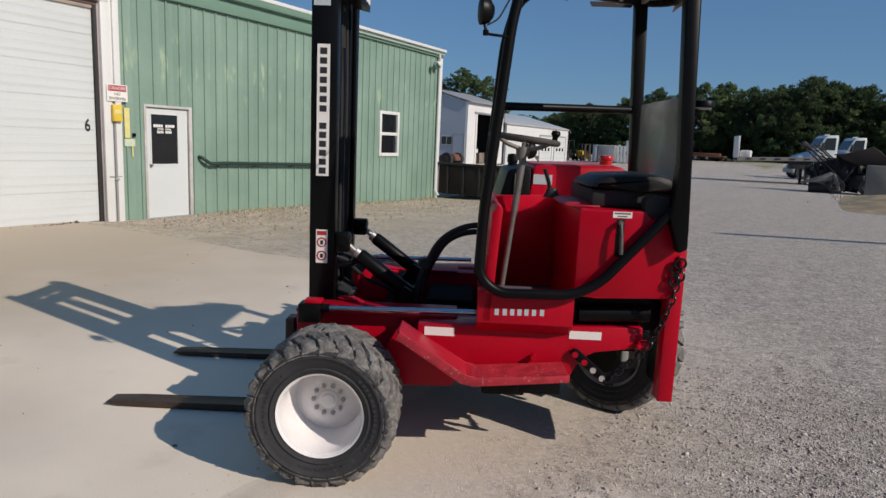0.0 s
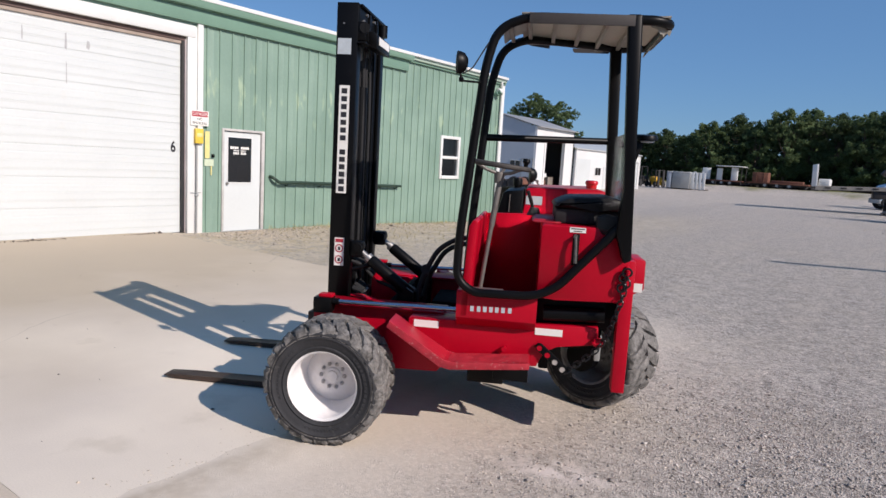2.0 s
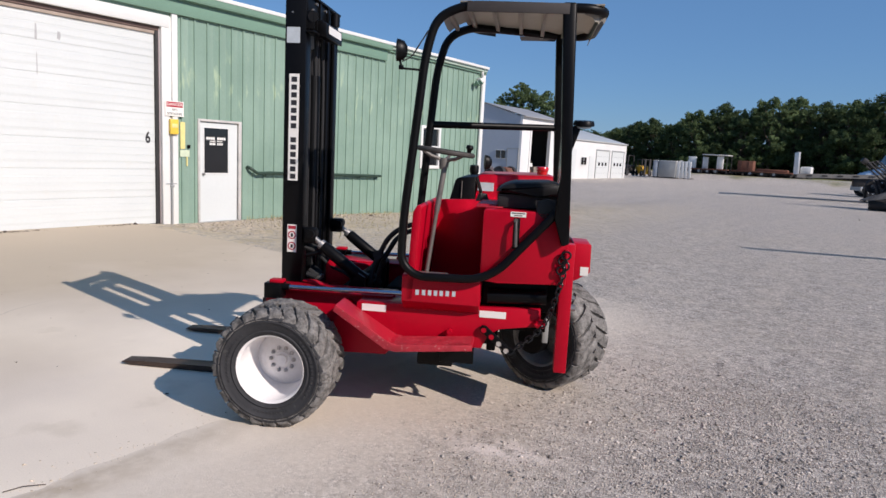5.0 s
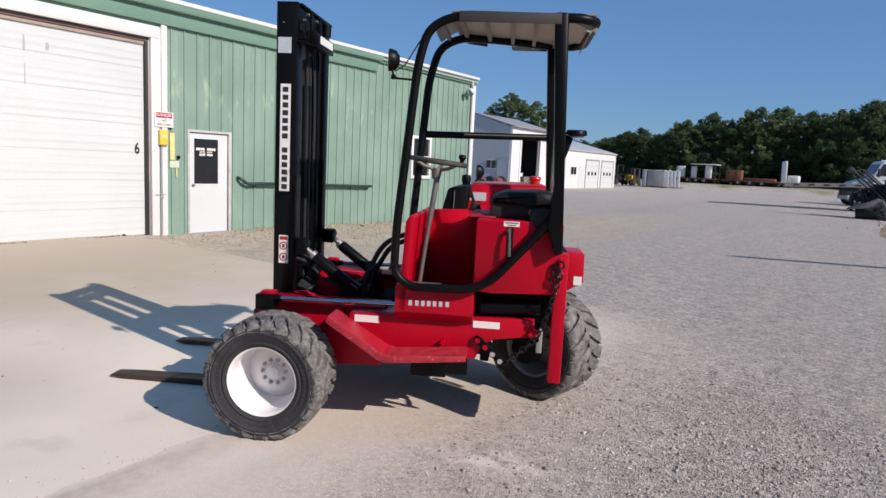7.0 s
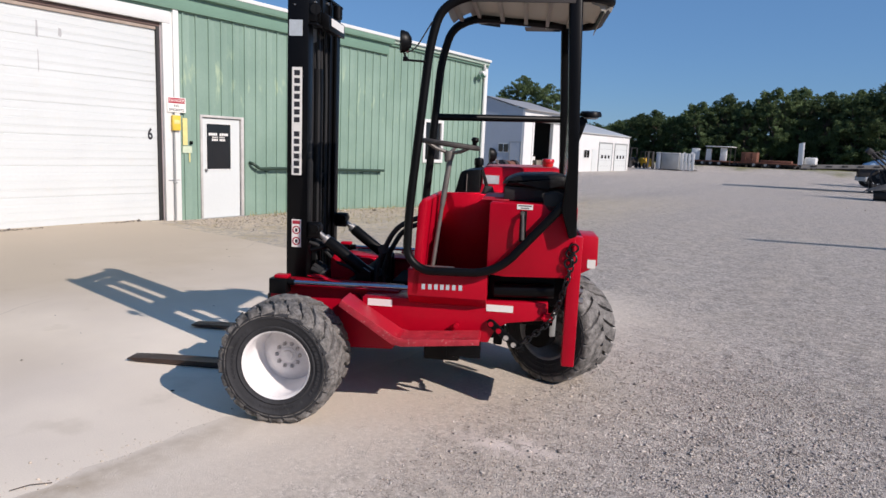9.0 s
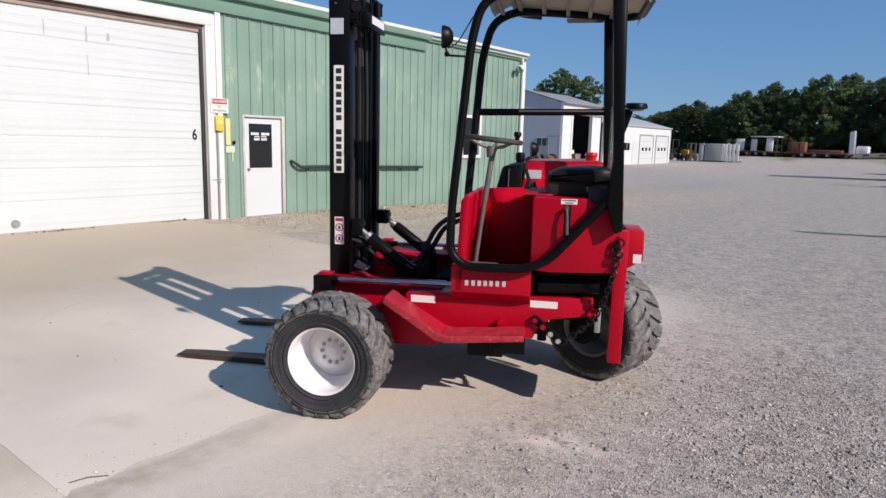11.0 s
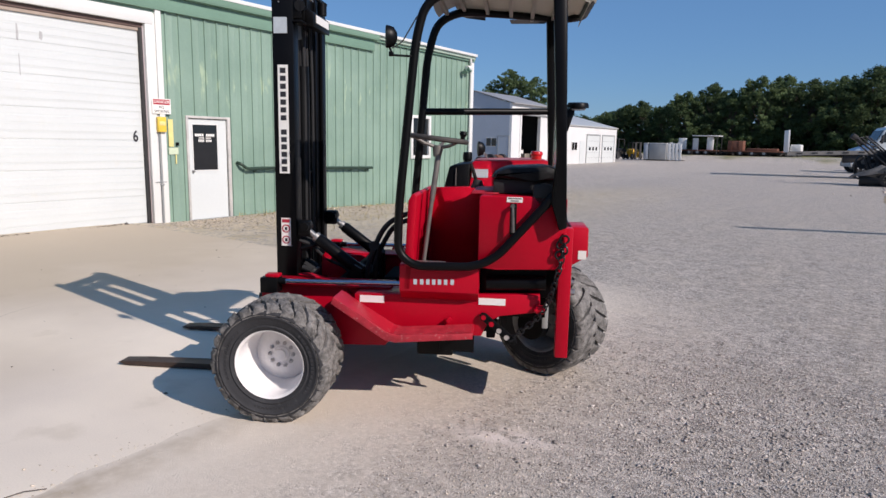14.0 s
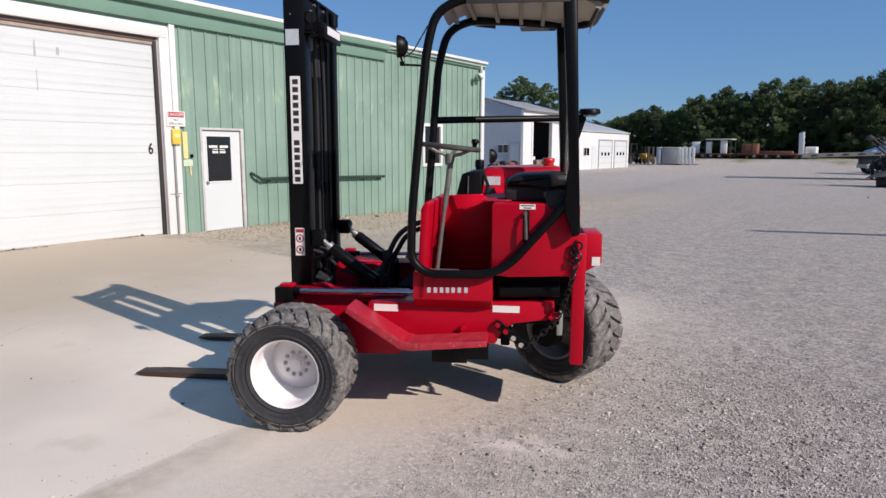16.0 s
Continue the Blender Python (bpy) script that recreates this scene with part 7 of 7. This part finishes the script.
def build_far_trailer():
    root = thing("flatbed_trailer", "long weathered flatbed trailer with a pale headboard on gravel", "trailer", pose(-5.32, 45.9, 1.45, 0, 0, 12) @ pose(0, 0, 0, 0, -2.2, 0) @ pose(0, 0, -1.45))
    Y, X0, X1 = 0.0, 0.0, 11.0
    for k in range(10):
        bm = bmesh.new()
        box(bm, X0 + 0.05, X1, Y - 1.2 + 0.24 * k, Y - 0.97 + 0.24 * k, 1.42, 1.47 + 0.006 * (k % 3), 0.005)
        part("deck_board", bm, WOOD_DECK, root)
    bm = bmesh.new()
    box(bm, X0, X1, Y - 1.26, Y - 1.21, 1.27, 1.50)
    part("side_rail", bm, BARRIER, root)
    for k in range(14):
        bm = bmesh.new()
        box(bm, X0 + 0.5 + k * 0.8, X0 + 0.8 + k * 0.8, Y - 1.285, Y - 1.26, 1.36, 1.43, 0.004)
        part("stake_pocket", bm, DARK_STEEL, root)
    for y in (Y - 0.5, Y + 0.5):
        bm = bmesh.new()
        prism(bm, [(X0 + 0.2, 1.30), (X0 + 3.2, 1.08), (X1, 1.05), (X1, 1.41), (X0, 1.41)], y - 0.08, y + 0.08, "y")
        part("beam", bm, DARK_STEEL, root)
    bm = bmesh.new()
    box(bm, X0, X0 + 0.10, Y - 1.2, Y + 1.2, 1.45, 2.78, 0.01)
    part("headboard", bm, WHITE, root, "pale headboard panel")
    for z in (1.75, 2.1, 2.45):
        bm = bmesh.new()
        box(bm, X0 + 0.10, X0 + 0.13, Y - 1.15, Y + 1.15, z, z + 0.06, 0.005)
        part("headboard_rib", bm, GREY_METAL, root)
    bm = bmesh.new()
    box(bm, 2.95, 3.85, Y - 1.15, Y - 0.6, 0.80, 1.28, 0.03)
    part("tool_box", bm, DARK_STEEL, root, "dark tool box under the deck")
    for y in (Y - 0.75, Y + 0.75):
        bm = bmesh.new()
        box(bm, 3.85, 4.0, y - 0.07, y + 0.07, -0.12, 1.1)
        box(bm, 3.78, 4.07, y - 0.14, y + 0.14, -0.18, -0.12)
        part("landing_leg", bm, DARK_STEEL, root)
    for x in (5.0, 6.2, 7.4):
        for y in (Y - 0.95, Y + 0.95):
            road_wheel(root, x, y, drop=0.0384 * x)


build_far_trailer()


def build_deck_tank():
    bm = bmesh.new()
    prism(bm, [(-4.98, 1.495), (-4.98, 1.87), (-4.92, 1.92), (-4.47, 1.93), (-4.40, 1.88), (-4.40, 1.51)], 45.1, 46.3, "y", 0.03)
    single("water_tank", bm, WHITE, "white plastic tank on the flatbed's deck", "tank")


build_deck_tank()


def build_truck(x, y, label, hood_mat, cab_mat, turn):
    root = thing("semi_truck", label, "truck", pose(x, y, 0, 0, 0, turn), group="parked trucks")
    k = 1.12
    bm = bmesh.new()
    prism(bm, [(-0.2, 1.0 * k), (-0.2, 2.0 * k), (0.22, 2.78 * k), (0.42, 2.95 * k), (1.12, 2.98 * k), (1.18, 2.8 * k), (1.18, 1.0 * k)], -1.0, 1.0, "y", 0.07)
    cab = part("cab", bm, cab_mat, root)
    bm = bmesh.new()
    prism(bm, [(-1.58, 0.75), (-1.62, 1.45), (-1.45, 1.72), (-0.2, 2.14), (-0.2, 0.8)], -0.82, 0.82, "y", 0.12)
    hood = part("hood", bm, hood_mat, root)
    bm = bmesh.new()
    box(bm, -1.66, -1.60, -0.5, 0.5, 0.85, 1.5, 0.02)
    part("grille", bm, DARK_STEEL, hood)
    bm = bmesh.new()
    prism(bm, [(-0.165, 2.12 * k), (0.19, 2.74 * k), (0.165, 2.755 * k), (-0.195, 2.12 * k)], -0.86, 0.86, "y")
    part("windscreen", bm, GLASS_DARK, cab)
    for s in (-1, 1):
        bm = bmesh.new()
        prism(bm, [(-0.06, 2.0 * k), (0.34, 2.76 * k), (1.0, 2.80 * k), (1.0, 2.0 * k)], min(s * 1.0, s * 1.012), max(s * 1.0, s * 1.012), "y")
        part("side_window", bm, GLASS_DARK, cab)
        bm = bmesh.new()
        prism(bm, arc(-1.0, 0.55, 0.68, 10, 170, 10) + arc(-1.0, 0.55, 0.60, 170, 10, 10), min(s * 0.74, s * 1.06), max(s * 0.74, s * 1.06), "y")
        part("fender", bm, hood_mat, root)
        bm = bmesh.new()
        box(bm, 0.0, 0.10, min(s * 1.12, s * 1.36), max(s * 1.12, s * 1.36), 2.15, 2.75, 0.02)
        tube(bm, [(0.1, s * 1.0, 2.6), (0.05, s * 1.24, 2.6)], 0.02, 6)
        part("mirror", bm, DARK_STEEL, cab)
        for wx in (-1.0, 2.4, 3.6):
            road_wheel(root, wx, s * 0.92, 0.52)
    bm = bmesh.new()
    box(bm, -1.5, 4.3, -0.42, 0.42, 0.65, 0.95)
    part("chassis", bm, DARK_STEEL, root)
    bm = bmesh.new()
    box(bm, -1.75, -1.62, -1.1, 1.1, 0.45, 0.8, 0.03)
    part("bumper", bm, GREY_METAL, root)
    for j in (-0.3, 0.0, 0.3):
        bm = bmesh.new()
        box(bm, 0.62, 0.72, j - 0.05, j + 0.05, 2.96 * k, 3.04 * k, 0.02)
        part("roof_light", bm, LABEL_WHITE, cab)
    return root


build_truck(-1.0, 57.5, "pale day-cab semi truck with a light blue hood", TRUCK_BLUE, TRUCK_WHITE, 20)
build_truck(1.0, 62.0, "pale blue-grey day-cab semi truck behind another", TRUCK_BLUE, TRUCK_WHITE, 20)


DULL = material("dull_stained_metal", (0.15, 0.145, 0.14), 0.6, metal=0.2, vary=0.5, scale=4, fine=20, bump=0.2)


def build_implement():
    """Folded mowing machinery: arms, drums and guards."""
    root = thing("folded_implement", "black folded farm implement with dull metal guards", "machinery", pose(0, 37.6, 0))
    rng = random.Random(12)
    for k in range(34):
        bm = bmesh.new()
        a = (rng.uniform(-0.8, 2.6), rng.uniform(-0.7, 0.9), rng.uniform(0.05, 0.5))
        b = (a[0] + rng.uniform(-0.8, 0.8), a[1] + rng.uniform(-0.5, 0.5), rng.uniform(0.8, 1.5))
        tube(bm, [a, b], rng.uniform(0.035, 0.10), 8)
        part("arm", bm, DARK_STEEL, root)
    for k in range(16):
        bm = bmesh.new()
        x = rng.uniform(-0.7, 2.6)
        tube(bm, [(x, -0.3, rng.uniform(0.5, 0.9)), (x + rng.uniform(-0.35, 0.35), rng.uniform(-0.4, 0.4), rng.uniform(1.3, 2.0))], rng.uniform(0.02, 0.05), 6)
        part("rod", bm, DARK_STEEL, root)
    for k in range(11):
        bm = bmesh.new()
        x, z = rng.uniform(-0.7, 2.6), rng.uniform(0.3, 0.95)
        box(bm, -0.4, 0.4, -0.35, 0.35, -0.28, 0.30, 0.05, pose(x, rng.uniform(-0.2, 0.7), z, 0, rng.uniform(-30, 30), rng.uniform(0, 90)))
        part("gear_case", bm, DARK_STEEL, root)
    bm = bmesh.new()
    for x, y, z, r in ((0, -0.4, 0, 0.045), (0.17, -0.3, 0.03, 0.03), (0.30, -0.1, 0.10, 0.04), (0.48, 0.1, 0.05, 0.03), (-0.06, -0.2, -0.16, 0.035)):
        tube(bm, [(x - 1.26, y, z + 2.22), (x - 0.6, y, z + 1.62), (x + 0.16, y, z + 0.82), (x + 0.6, y, 0.35)], r, 8)
    for k in range(11):
        f = k / 11
        tube(bm, [(-1.26 + 1.42 * f, -0.4, 2.22 - 1.42 * f), (-0.86 + 1.42 * f + 0.2 * (k % 2), 0.1, 2.32 - 1.42 * f - 0.35 * (k % 2))], 0.022, 6)
    part("boom", bm, DARK_STEEL, root, "black lattice of folded arms")
    bm = bmesh.new()
    box(bm, -0.14, 0.14, -0.12, 0.12, -0.10, 0.14, 0.04, pose(-1.42, -0.2, 2.27, 0, 35, 20))
    box(bm, -0.09, 0.09, -0.08, 0.08, -0.16, 0.16, 0.03, pose(-1.20, -0.1, 2.12, 0, -40, 0))
    part("boom_head", bm, DARK_STEEL, root)
    for x, z in ((-0.95, 1.12), (-0.55, 0.95)):
        bm = bmesh.new()
        lathe(bm, [(0.12, -0.1), (0.30, -0.12), (0.35, 0.0), (0.30, 0.12), (0.12, 0.1)], 20, pose(x, 0.25, z, 0, 0, 15), True)
        gauge = part("gauge_wheel", bm, BLACK_MATT, root, "small black gauge wheel")
        bm = bmesh.new()
        lathe(bm, [(0.0, -0.08), (0.12, -0.07), (0.12, 0.07), (0.0, 0.08)], 14, pose(x, 0.25, z, 0, 0, 15))
        part("hub", bm, DULL, gauge)
    bm = bmesh.new()
    tube(bm, [(-1.0, -0.5, 0.26), (0.4, -0.4, 0.30)], 0.26, 14)
    part("drum", bm, BLACK_MATT, root)
    bm = bmesh.new()
    prism(bm, [(-1.42, 0.40), (-1.3, 0.52), (-0.55, 0.82), (-0.18, 1.02), (0.0, 0.95), (-0.05, 0.62), (-0.9, 0.48)], -0.85, -0.70, "y", 0.03)
    part("guard", bm, DULL, root, "dull metal guard plate")
    bm = bmesh.new()
    prism(bm, [(0.05, 0.95), (0.22, 0.60), (0.35, 0.15), (0.22, 0.12), (0.08, 0.5), (-0.06, 0.88)], -0.88, -0.74, "y", 0.02)
    part("guard", bm, DULL, root, "dull metal guard plate")
    bm = bmesh.new()
    prism(bm, [(-0.12, 1.86), (0.35, 1.90), (0.85, 2.02), (1.44, 2.28), (1.70, 2.12), (2.05, 1.78), (2.30, 1.45), (1.75, 1.30), (0.9, 1.38), (0.35, 1.62)], -0.5, 0.7, "y", 0.05)
    part("deck_cover", bm, material("dark_brown_cover", (0.022, 0.015, 0.014), 0.8, vary=0.4, scale=2, bump=0.2), root, "dark brown sheet cover")
    bm = bmesh.new()
    prism(bm, [(-0.7, 1.45), (0.2, 1.75), (1.0, 1.60), (1.2, 0.2), (0.4, 0.1), (-0.2, 0.9)], 0.0, 0.6, "y", 0.05)
    part("frame_plate", bm, DARK_STEEL, root)
    for x in (0.15, 1.4):
        road_wheel(root, x, -0.55, 0.36)


build_implement()


def build_barrier():
    root = thing("retaining_barrier", "grey concrete barrier blocks beside a soil heap", "barrier", pose(1.28, 37.2, 0))
    for k in range(5):
        bm = bmesh.new()
        box(bm, k * 1.8, k * 1.8 + 1.77, -0.3, 0.3, -0.05, 1.42, 0.05)
        part("block", bm, BARRIER, root)


build_barrier()


def build_heap():
    bm = bmesh.new()
    n = 60
    rows = []
    for i in range(n + 1):
        row = []
        for j in range(n + 1):
            x, y = -0.6 + 11.6 * i / n, 24.0 + 12.8 * j / n
            e = max(0.0, 1 - ((x - 5.6 - 0.03 * (y - 30)) / 5.6) ** 2) * max(0.0, 1 - ((y - 30.6) / 6.2) ** 2)
            z = -0.05 + 0.62 * e ** 0.9 + (0.10 * noise.noise(Vector((x * 1.3, y * 1.3, 2))) + 0.06 * noise.noise(Vector((x * 4, y * 4, 2)))) * min(1.0, e * 4)
            row.append(bm.verts.new((x, y, z)))
        rows.append(row)
    for a, b in zip(rows, rows[1:]):
        for j in range(n):
            bm.faces.new((a[j], b[j], b[j + 1], a[j + 1]))
    single("soil_heap", bm, SOIL, "low heap of brown soil with dry grass", "soil heap", kind="stuff")
    rng = random.Random(5)
    bm = bmesh.new()
    for k in range(110):
        x = rng.gauss(1.0, 0.8)
        y = rng.uniform(28, 36.0) + 0.5 * x
        r = 0.02 + 0.05 * rng.random() ** 2
        m = pose(x, y, r * 0.3, rng.uniform(0, 90), rng.uniform(0, 90), rng.uniform(0, 90))
        box(bm, -r, r, -r * 0.7, r * 0.7, -r * 0.5, r * 0.5, r * 0.3, m, seg=1)
    single("rubble", bm, COARSE, "scattered pale stones before the implement", "stones", kind="stuff")


build_heap()


def build_dumpster():
    root = thing("low_dumpster", "dark brown low steel dumpster beside the workshop", "dumpster", pose(-10.4, 20.9, -0.16))
    bm = bmesh.new()
    for a in ((-1.6, 0.75, -0.95, -0.87), (-1.6, 0.75, 0.87, 0.95)):
        box(bm, *a, 0.08, 1.05, 0.01)
    for a in ((-1.6, -1.52, -0.87, 0.87), (0.67, 0.75, -0.87, 0.87)):
        box(bm, *a, 0.08, 1.05, 0.01)
    box(bm, -1.52, 0.67, -0.87, 0.87, 0.06, 0.12)
    part("body", bm, material("dark_brown_steel", (0.018, 0.012, 0.010), 0.85, vary=0.3, scale=2), root)
    for x in (-1.3, -0.7, -0.1, 0.5):
        bm = bmesh.new()
        box(bm, x, x + 0.08, -1.0, -0.95, 0.08, 1.0, 0.004)
        part("rib", bm, BLACK_MATT, root)
    bm = bmesh.new()
    box(bm, -1.64, 0.79, -1.01, -0.86, 1.05, 1.12, 0.01)
    part("rim", bm, DARK_STEEL, root)


build_dumpster()


def build_loader():
    """The low wheeled machine before the barn."""
    root = thing("parked_mower", "low rusty mower with black tyres by the barn", "mower", pose(-22.95, 41.5, 0))
    for x, r in ((-1.2, 0.36), (-0.35, 0.46)):
        for y in (-0.8, 0.8):
            bm = bmesh.new()
            lathe(bm, [(0.0, -0.15), (r * 0.5, -0.15), (r * 0.95, -0.18), (r, 0), (r * 0.95, 0.18), (r * 0.5, 0.15), (r * 0.45, 0.05), (0.0, 0.05)], 24, pose(x, y, r))
            part("wheel", bm, TYRE, root)
            bm = bmesh.new()
            lathe(bm, [(0.0, -0.17), (r * 0.45, -0.165), (r * 0.5, -0.15)], 24, pose(x, y, r))
            part("rim", bm, DARK_STEEL, root)
    bm = bmesh.new()
    prism(bm, [(-1.5, 0.35), (-1.5, 0.62), (-0.9, 0.70), (-0.55, 0.86), (-0.05, 0.80), (0.15, 0.55), (0.15, 0.35)], -0.4, 0.4, "y", 0.05)
    part("body", bm, RUST, root)


build_loader()


def build_yard_forklift(x, y, label, mat, h, turn):
    root = thing("yard_forklift", label, "forklift", pose(x, y, 0, 0, 0, turn), group="forklifts across the yard")
    bm = bmesh.new()
    prism(bm, [(-1.0, 0.25), (-1.05, 1.15), (-0.6, 1.3), (0.1, 1.2), (0.3, 0.85), (0.8, 0.85), (0.95, 0.25)], -0.55, 0.55, "y", 0.04)
    part("body", bm, mat, root)
    for px, py in ((-0.8, 0.45), (-0.8, -0.45), (0.6, 0.45), (0.6, -0.45)):
        bm = bmesh.new()
        tube(bm, [(px, py, 1.0 if px < 0 else 0.7), (px * 0.8, py, h)], 0.07, 8)
        part("guard_post", bm, DARK_STEEL, root)
    bm = bmesh.new()
    box(bm, -0.75, 0.6, -0.5, 0.5, h, h + 0.07, 0.02)
    part("guard_roof", bm, DARK_STEEL, root)
    for s in (-0.3, 0.3):
        bm = bmesh.new()
        box(bm, 1.0, 1.18, s - 0.11, s + 0.11, 0.1, h + 0.1)
        part("mast_rail", bm, DARK_STEEL, root)
    for px, py in ((-0.7, 0.5), (-0.7, -0.5), (0.7, 0.55), (0.7, -0.55)):
        bm = bmesh.new()
        lathe(bm, [(0.0, -0.1), (0.2, -0.1), (0.33, -0.1), (0.35, 0), (0.33, 0.1), (0.2, 0.1), (0.0, 0.06)], 16, pose(px, py, 0.35))
        part("wheel", bm, TYRE, root)


build_yard_forklift(-26.30, 81.0, "yellow counterbalance forklift parked by pale crates", YELLOW_MACHINE, 2.0, -48)
build_yard_forklift(-28.25, 80.6, "dark forklift with a pale roof beside a garage", DARK_STEEL, 2.4, 255)


def build_crates():
    for x, w, mat in ((-25.12, 0.55, BLUEGREY), (-24.45, 2.05, GREY_METAL)):
        root = thing("storage_crate", "grey steel storage crate with a pale rim", "crate", pose(x, 82.0, -0.02), group="crates across the yard")
        bm = bmesh.new()
        box(bm, 0, w, -1.1, 1.1, 0.08, 1.98, 0.03)
        part("body", bm, mat, root)
        bm = bmesh.new()
        box(bm, -0.03, w + 0.03, -1.13, 1.13, 1.98, 2.06, 0.01)
        part("rim", bm, WHITE, root)
        bm = bmesh.new()
        box(bm, 0.05, w - 0.05, -1.0, 1.0, 0.0, 0.08)
        part("skid", bm, DARK_STEEL, root)
    for x in (-22.27, -21.42):
        root = thing("frame_panel", "white notched steel frame standing upright", "frame", pose(x, 82.0, -0.02), group="frames across the yard")
        for k in range(2):
            bm = bmesh.new()
            box(bm, 0.44 * k, 0.44 * k + 0.34, -0.9, -0.8, 0.06, 2.05, 0.02)
            part("upright", bm, WHITE, root)
        for z in (0.0, 0.75, 1.4, 1.95):
            bm = bmesh.new()
            box(bm, 0.28, 0.52, -0.88, -0.82, z, z + 0.22, 0.01)
            part("crosspiece", bm, WHITE, root)
        for k in range(2):
            bm = bmesh.new()
            box(bm, 0.50 * k, 0.50 * k + 0.30, -0.8, 0.8, 0.0, 0.08, 0.01)
            part("foot", bm, DARK_STEEL, root)


build_crates()


def build_back_trailers():
    for x, w in ((-22.7, 5.0), (-17.2, 6.6)):
        root = thing("equipment_trailer", "low rusty equipment trailer at the woods' edge", "trailer", pose(x, 88.0, BANK - 0.012), group="trailers at the yard's end")
        bm = bmesh.new()
        box(bm, 0, w, -1.1, 1.1, 0.44, 0.58, 0.02)
        part("deck", bm, RUST, root)
        for k in range(3):
            road_wheel(root, w * (0.3 + 0.2 * k), -0.98, 0.30, 0.10)
        bm = bmesh.new()
        box(bm, 0.2, w - 0.2, -0.6, 0.6, 0.22, 0.44)
        part("chassis", bm, DARK_STEEL, root)
    for x, w, z1 in ((-22.65, 0.95, 2.75), (-20.95, 0.70, 2.75), (-19.2, 0.75, 2.92)):
        bm = bmesh.new()
        box(bm, x, x + w, 87.2, 87.5, BANK + 0.57, z1, 0.02)
        single("white_panel", bm, WHITE, "white sheet-metal panel standing on a trailer", "panel", "panels on the trailers")
    root = thing("shelter_roof", "flat pale roof on thin posts over a trailer", "shelter")
    bm = bmesh.new()
    box(bm, -20.9, -17.8, 86.6, 89.4, 3.0, 3.10, 0.02)
    part("roof", bm, WHITE, root)
    for x in (-20.8, -17.9):
        for y in (86.7, 89.3):
            bm = bmesh.new()
            tube(bm, [(x, y, BANK - 0.03), (x, y, 3.0)], 0.05, 6)
            part("post", bm, DARK_STEEL, root)
    bm = bmesh.new()
    box(bm, -16.75, -15.0, 87.2, 88.8, BANK + 0.57, 2.5, 0.03)
    for x in (-16.3, -15.5):
        box(bm, x, x + 0.07, 87.14, 87.2, BANK + 0.6, 2.45, 0.01)
    single("rusty_bin", bm, RUST, "square rust-brown steel bin standing on a trailer", "bin")
    bm = bmesh.new()
    box(bm, -14.6, -11.2, 87.3, 88.6, BANK + 0.57, 1.62, 0.05)
    single("timber_load", bm, RUST, "low brown load lying on a trailer", "load")


build_back_trailers()


def build_scrap_and_shade():
    """Dark odds and ends under and behind the trailers, partly standing in for their shade."""
    rng = random.Random(31)
    bm = bmesh.new()
    for k in range(120):
        x, y = rng.uniform(-23.0, -9.5), rng.uniform(88.3, 91.0)
        w, d, h = rng.uniform(0.1, 0.6), rng.uniform(0.1, 0.5), rng.uniform(0.1, 0.40)
        box(bm, -w, w, -d, d, 0, h, 0.02, pose(x, y, BANK - 0.05, rng.uniform(-12, 12), rng.uniform(-12, 12), rng.uniform(0, 180)), seg=1)
    single("scrap_and_shade", bm, DARK_STEEL, "low dark scrap, partly standing in for shade, behind the trailers", "scrap", kind="stuff")


build_scrap_and_shade()


def build_shadow_bar():
    """Unseen bar added beside the yard; only its shadow crosses the gravel."""
    root = thing("shadow_bar", "unseen slanting bar added to cast a thin shadow on the yard", "crane boom")
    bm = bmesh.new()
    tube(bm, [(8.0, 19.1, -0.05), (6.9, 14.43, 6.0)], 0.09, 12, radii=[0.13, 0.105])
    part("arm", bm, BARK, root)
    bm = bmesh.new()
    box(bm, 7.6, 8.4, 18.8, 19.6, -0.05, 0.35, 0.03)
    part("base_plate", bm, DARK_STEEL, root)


build_shadow_bar()


def build_twig():
    bm = bmesh.new()
    tube(bm, [(-3.02, 1.36, 0.006), (-3.0, 1.44, 0.010), (-2.95, 1.52, 0.005)], 0.0025, 6)
    single("twig", bm, BARK, "thin dry twig lying on the concrete", "twig")


build_twig()
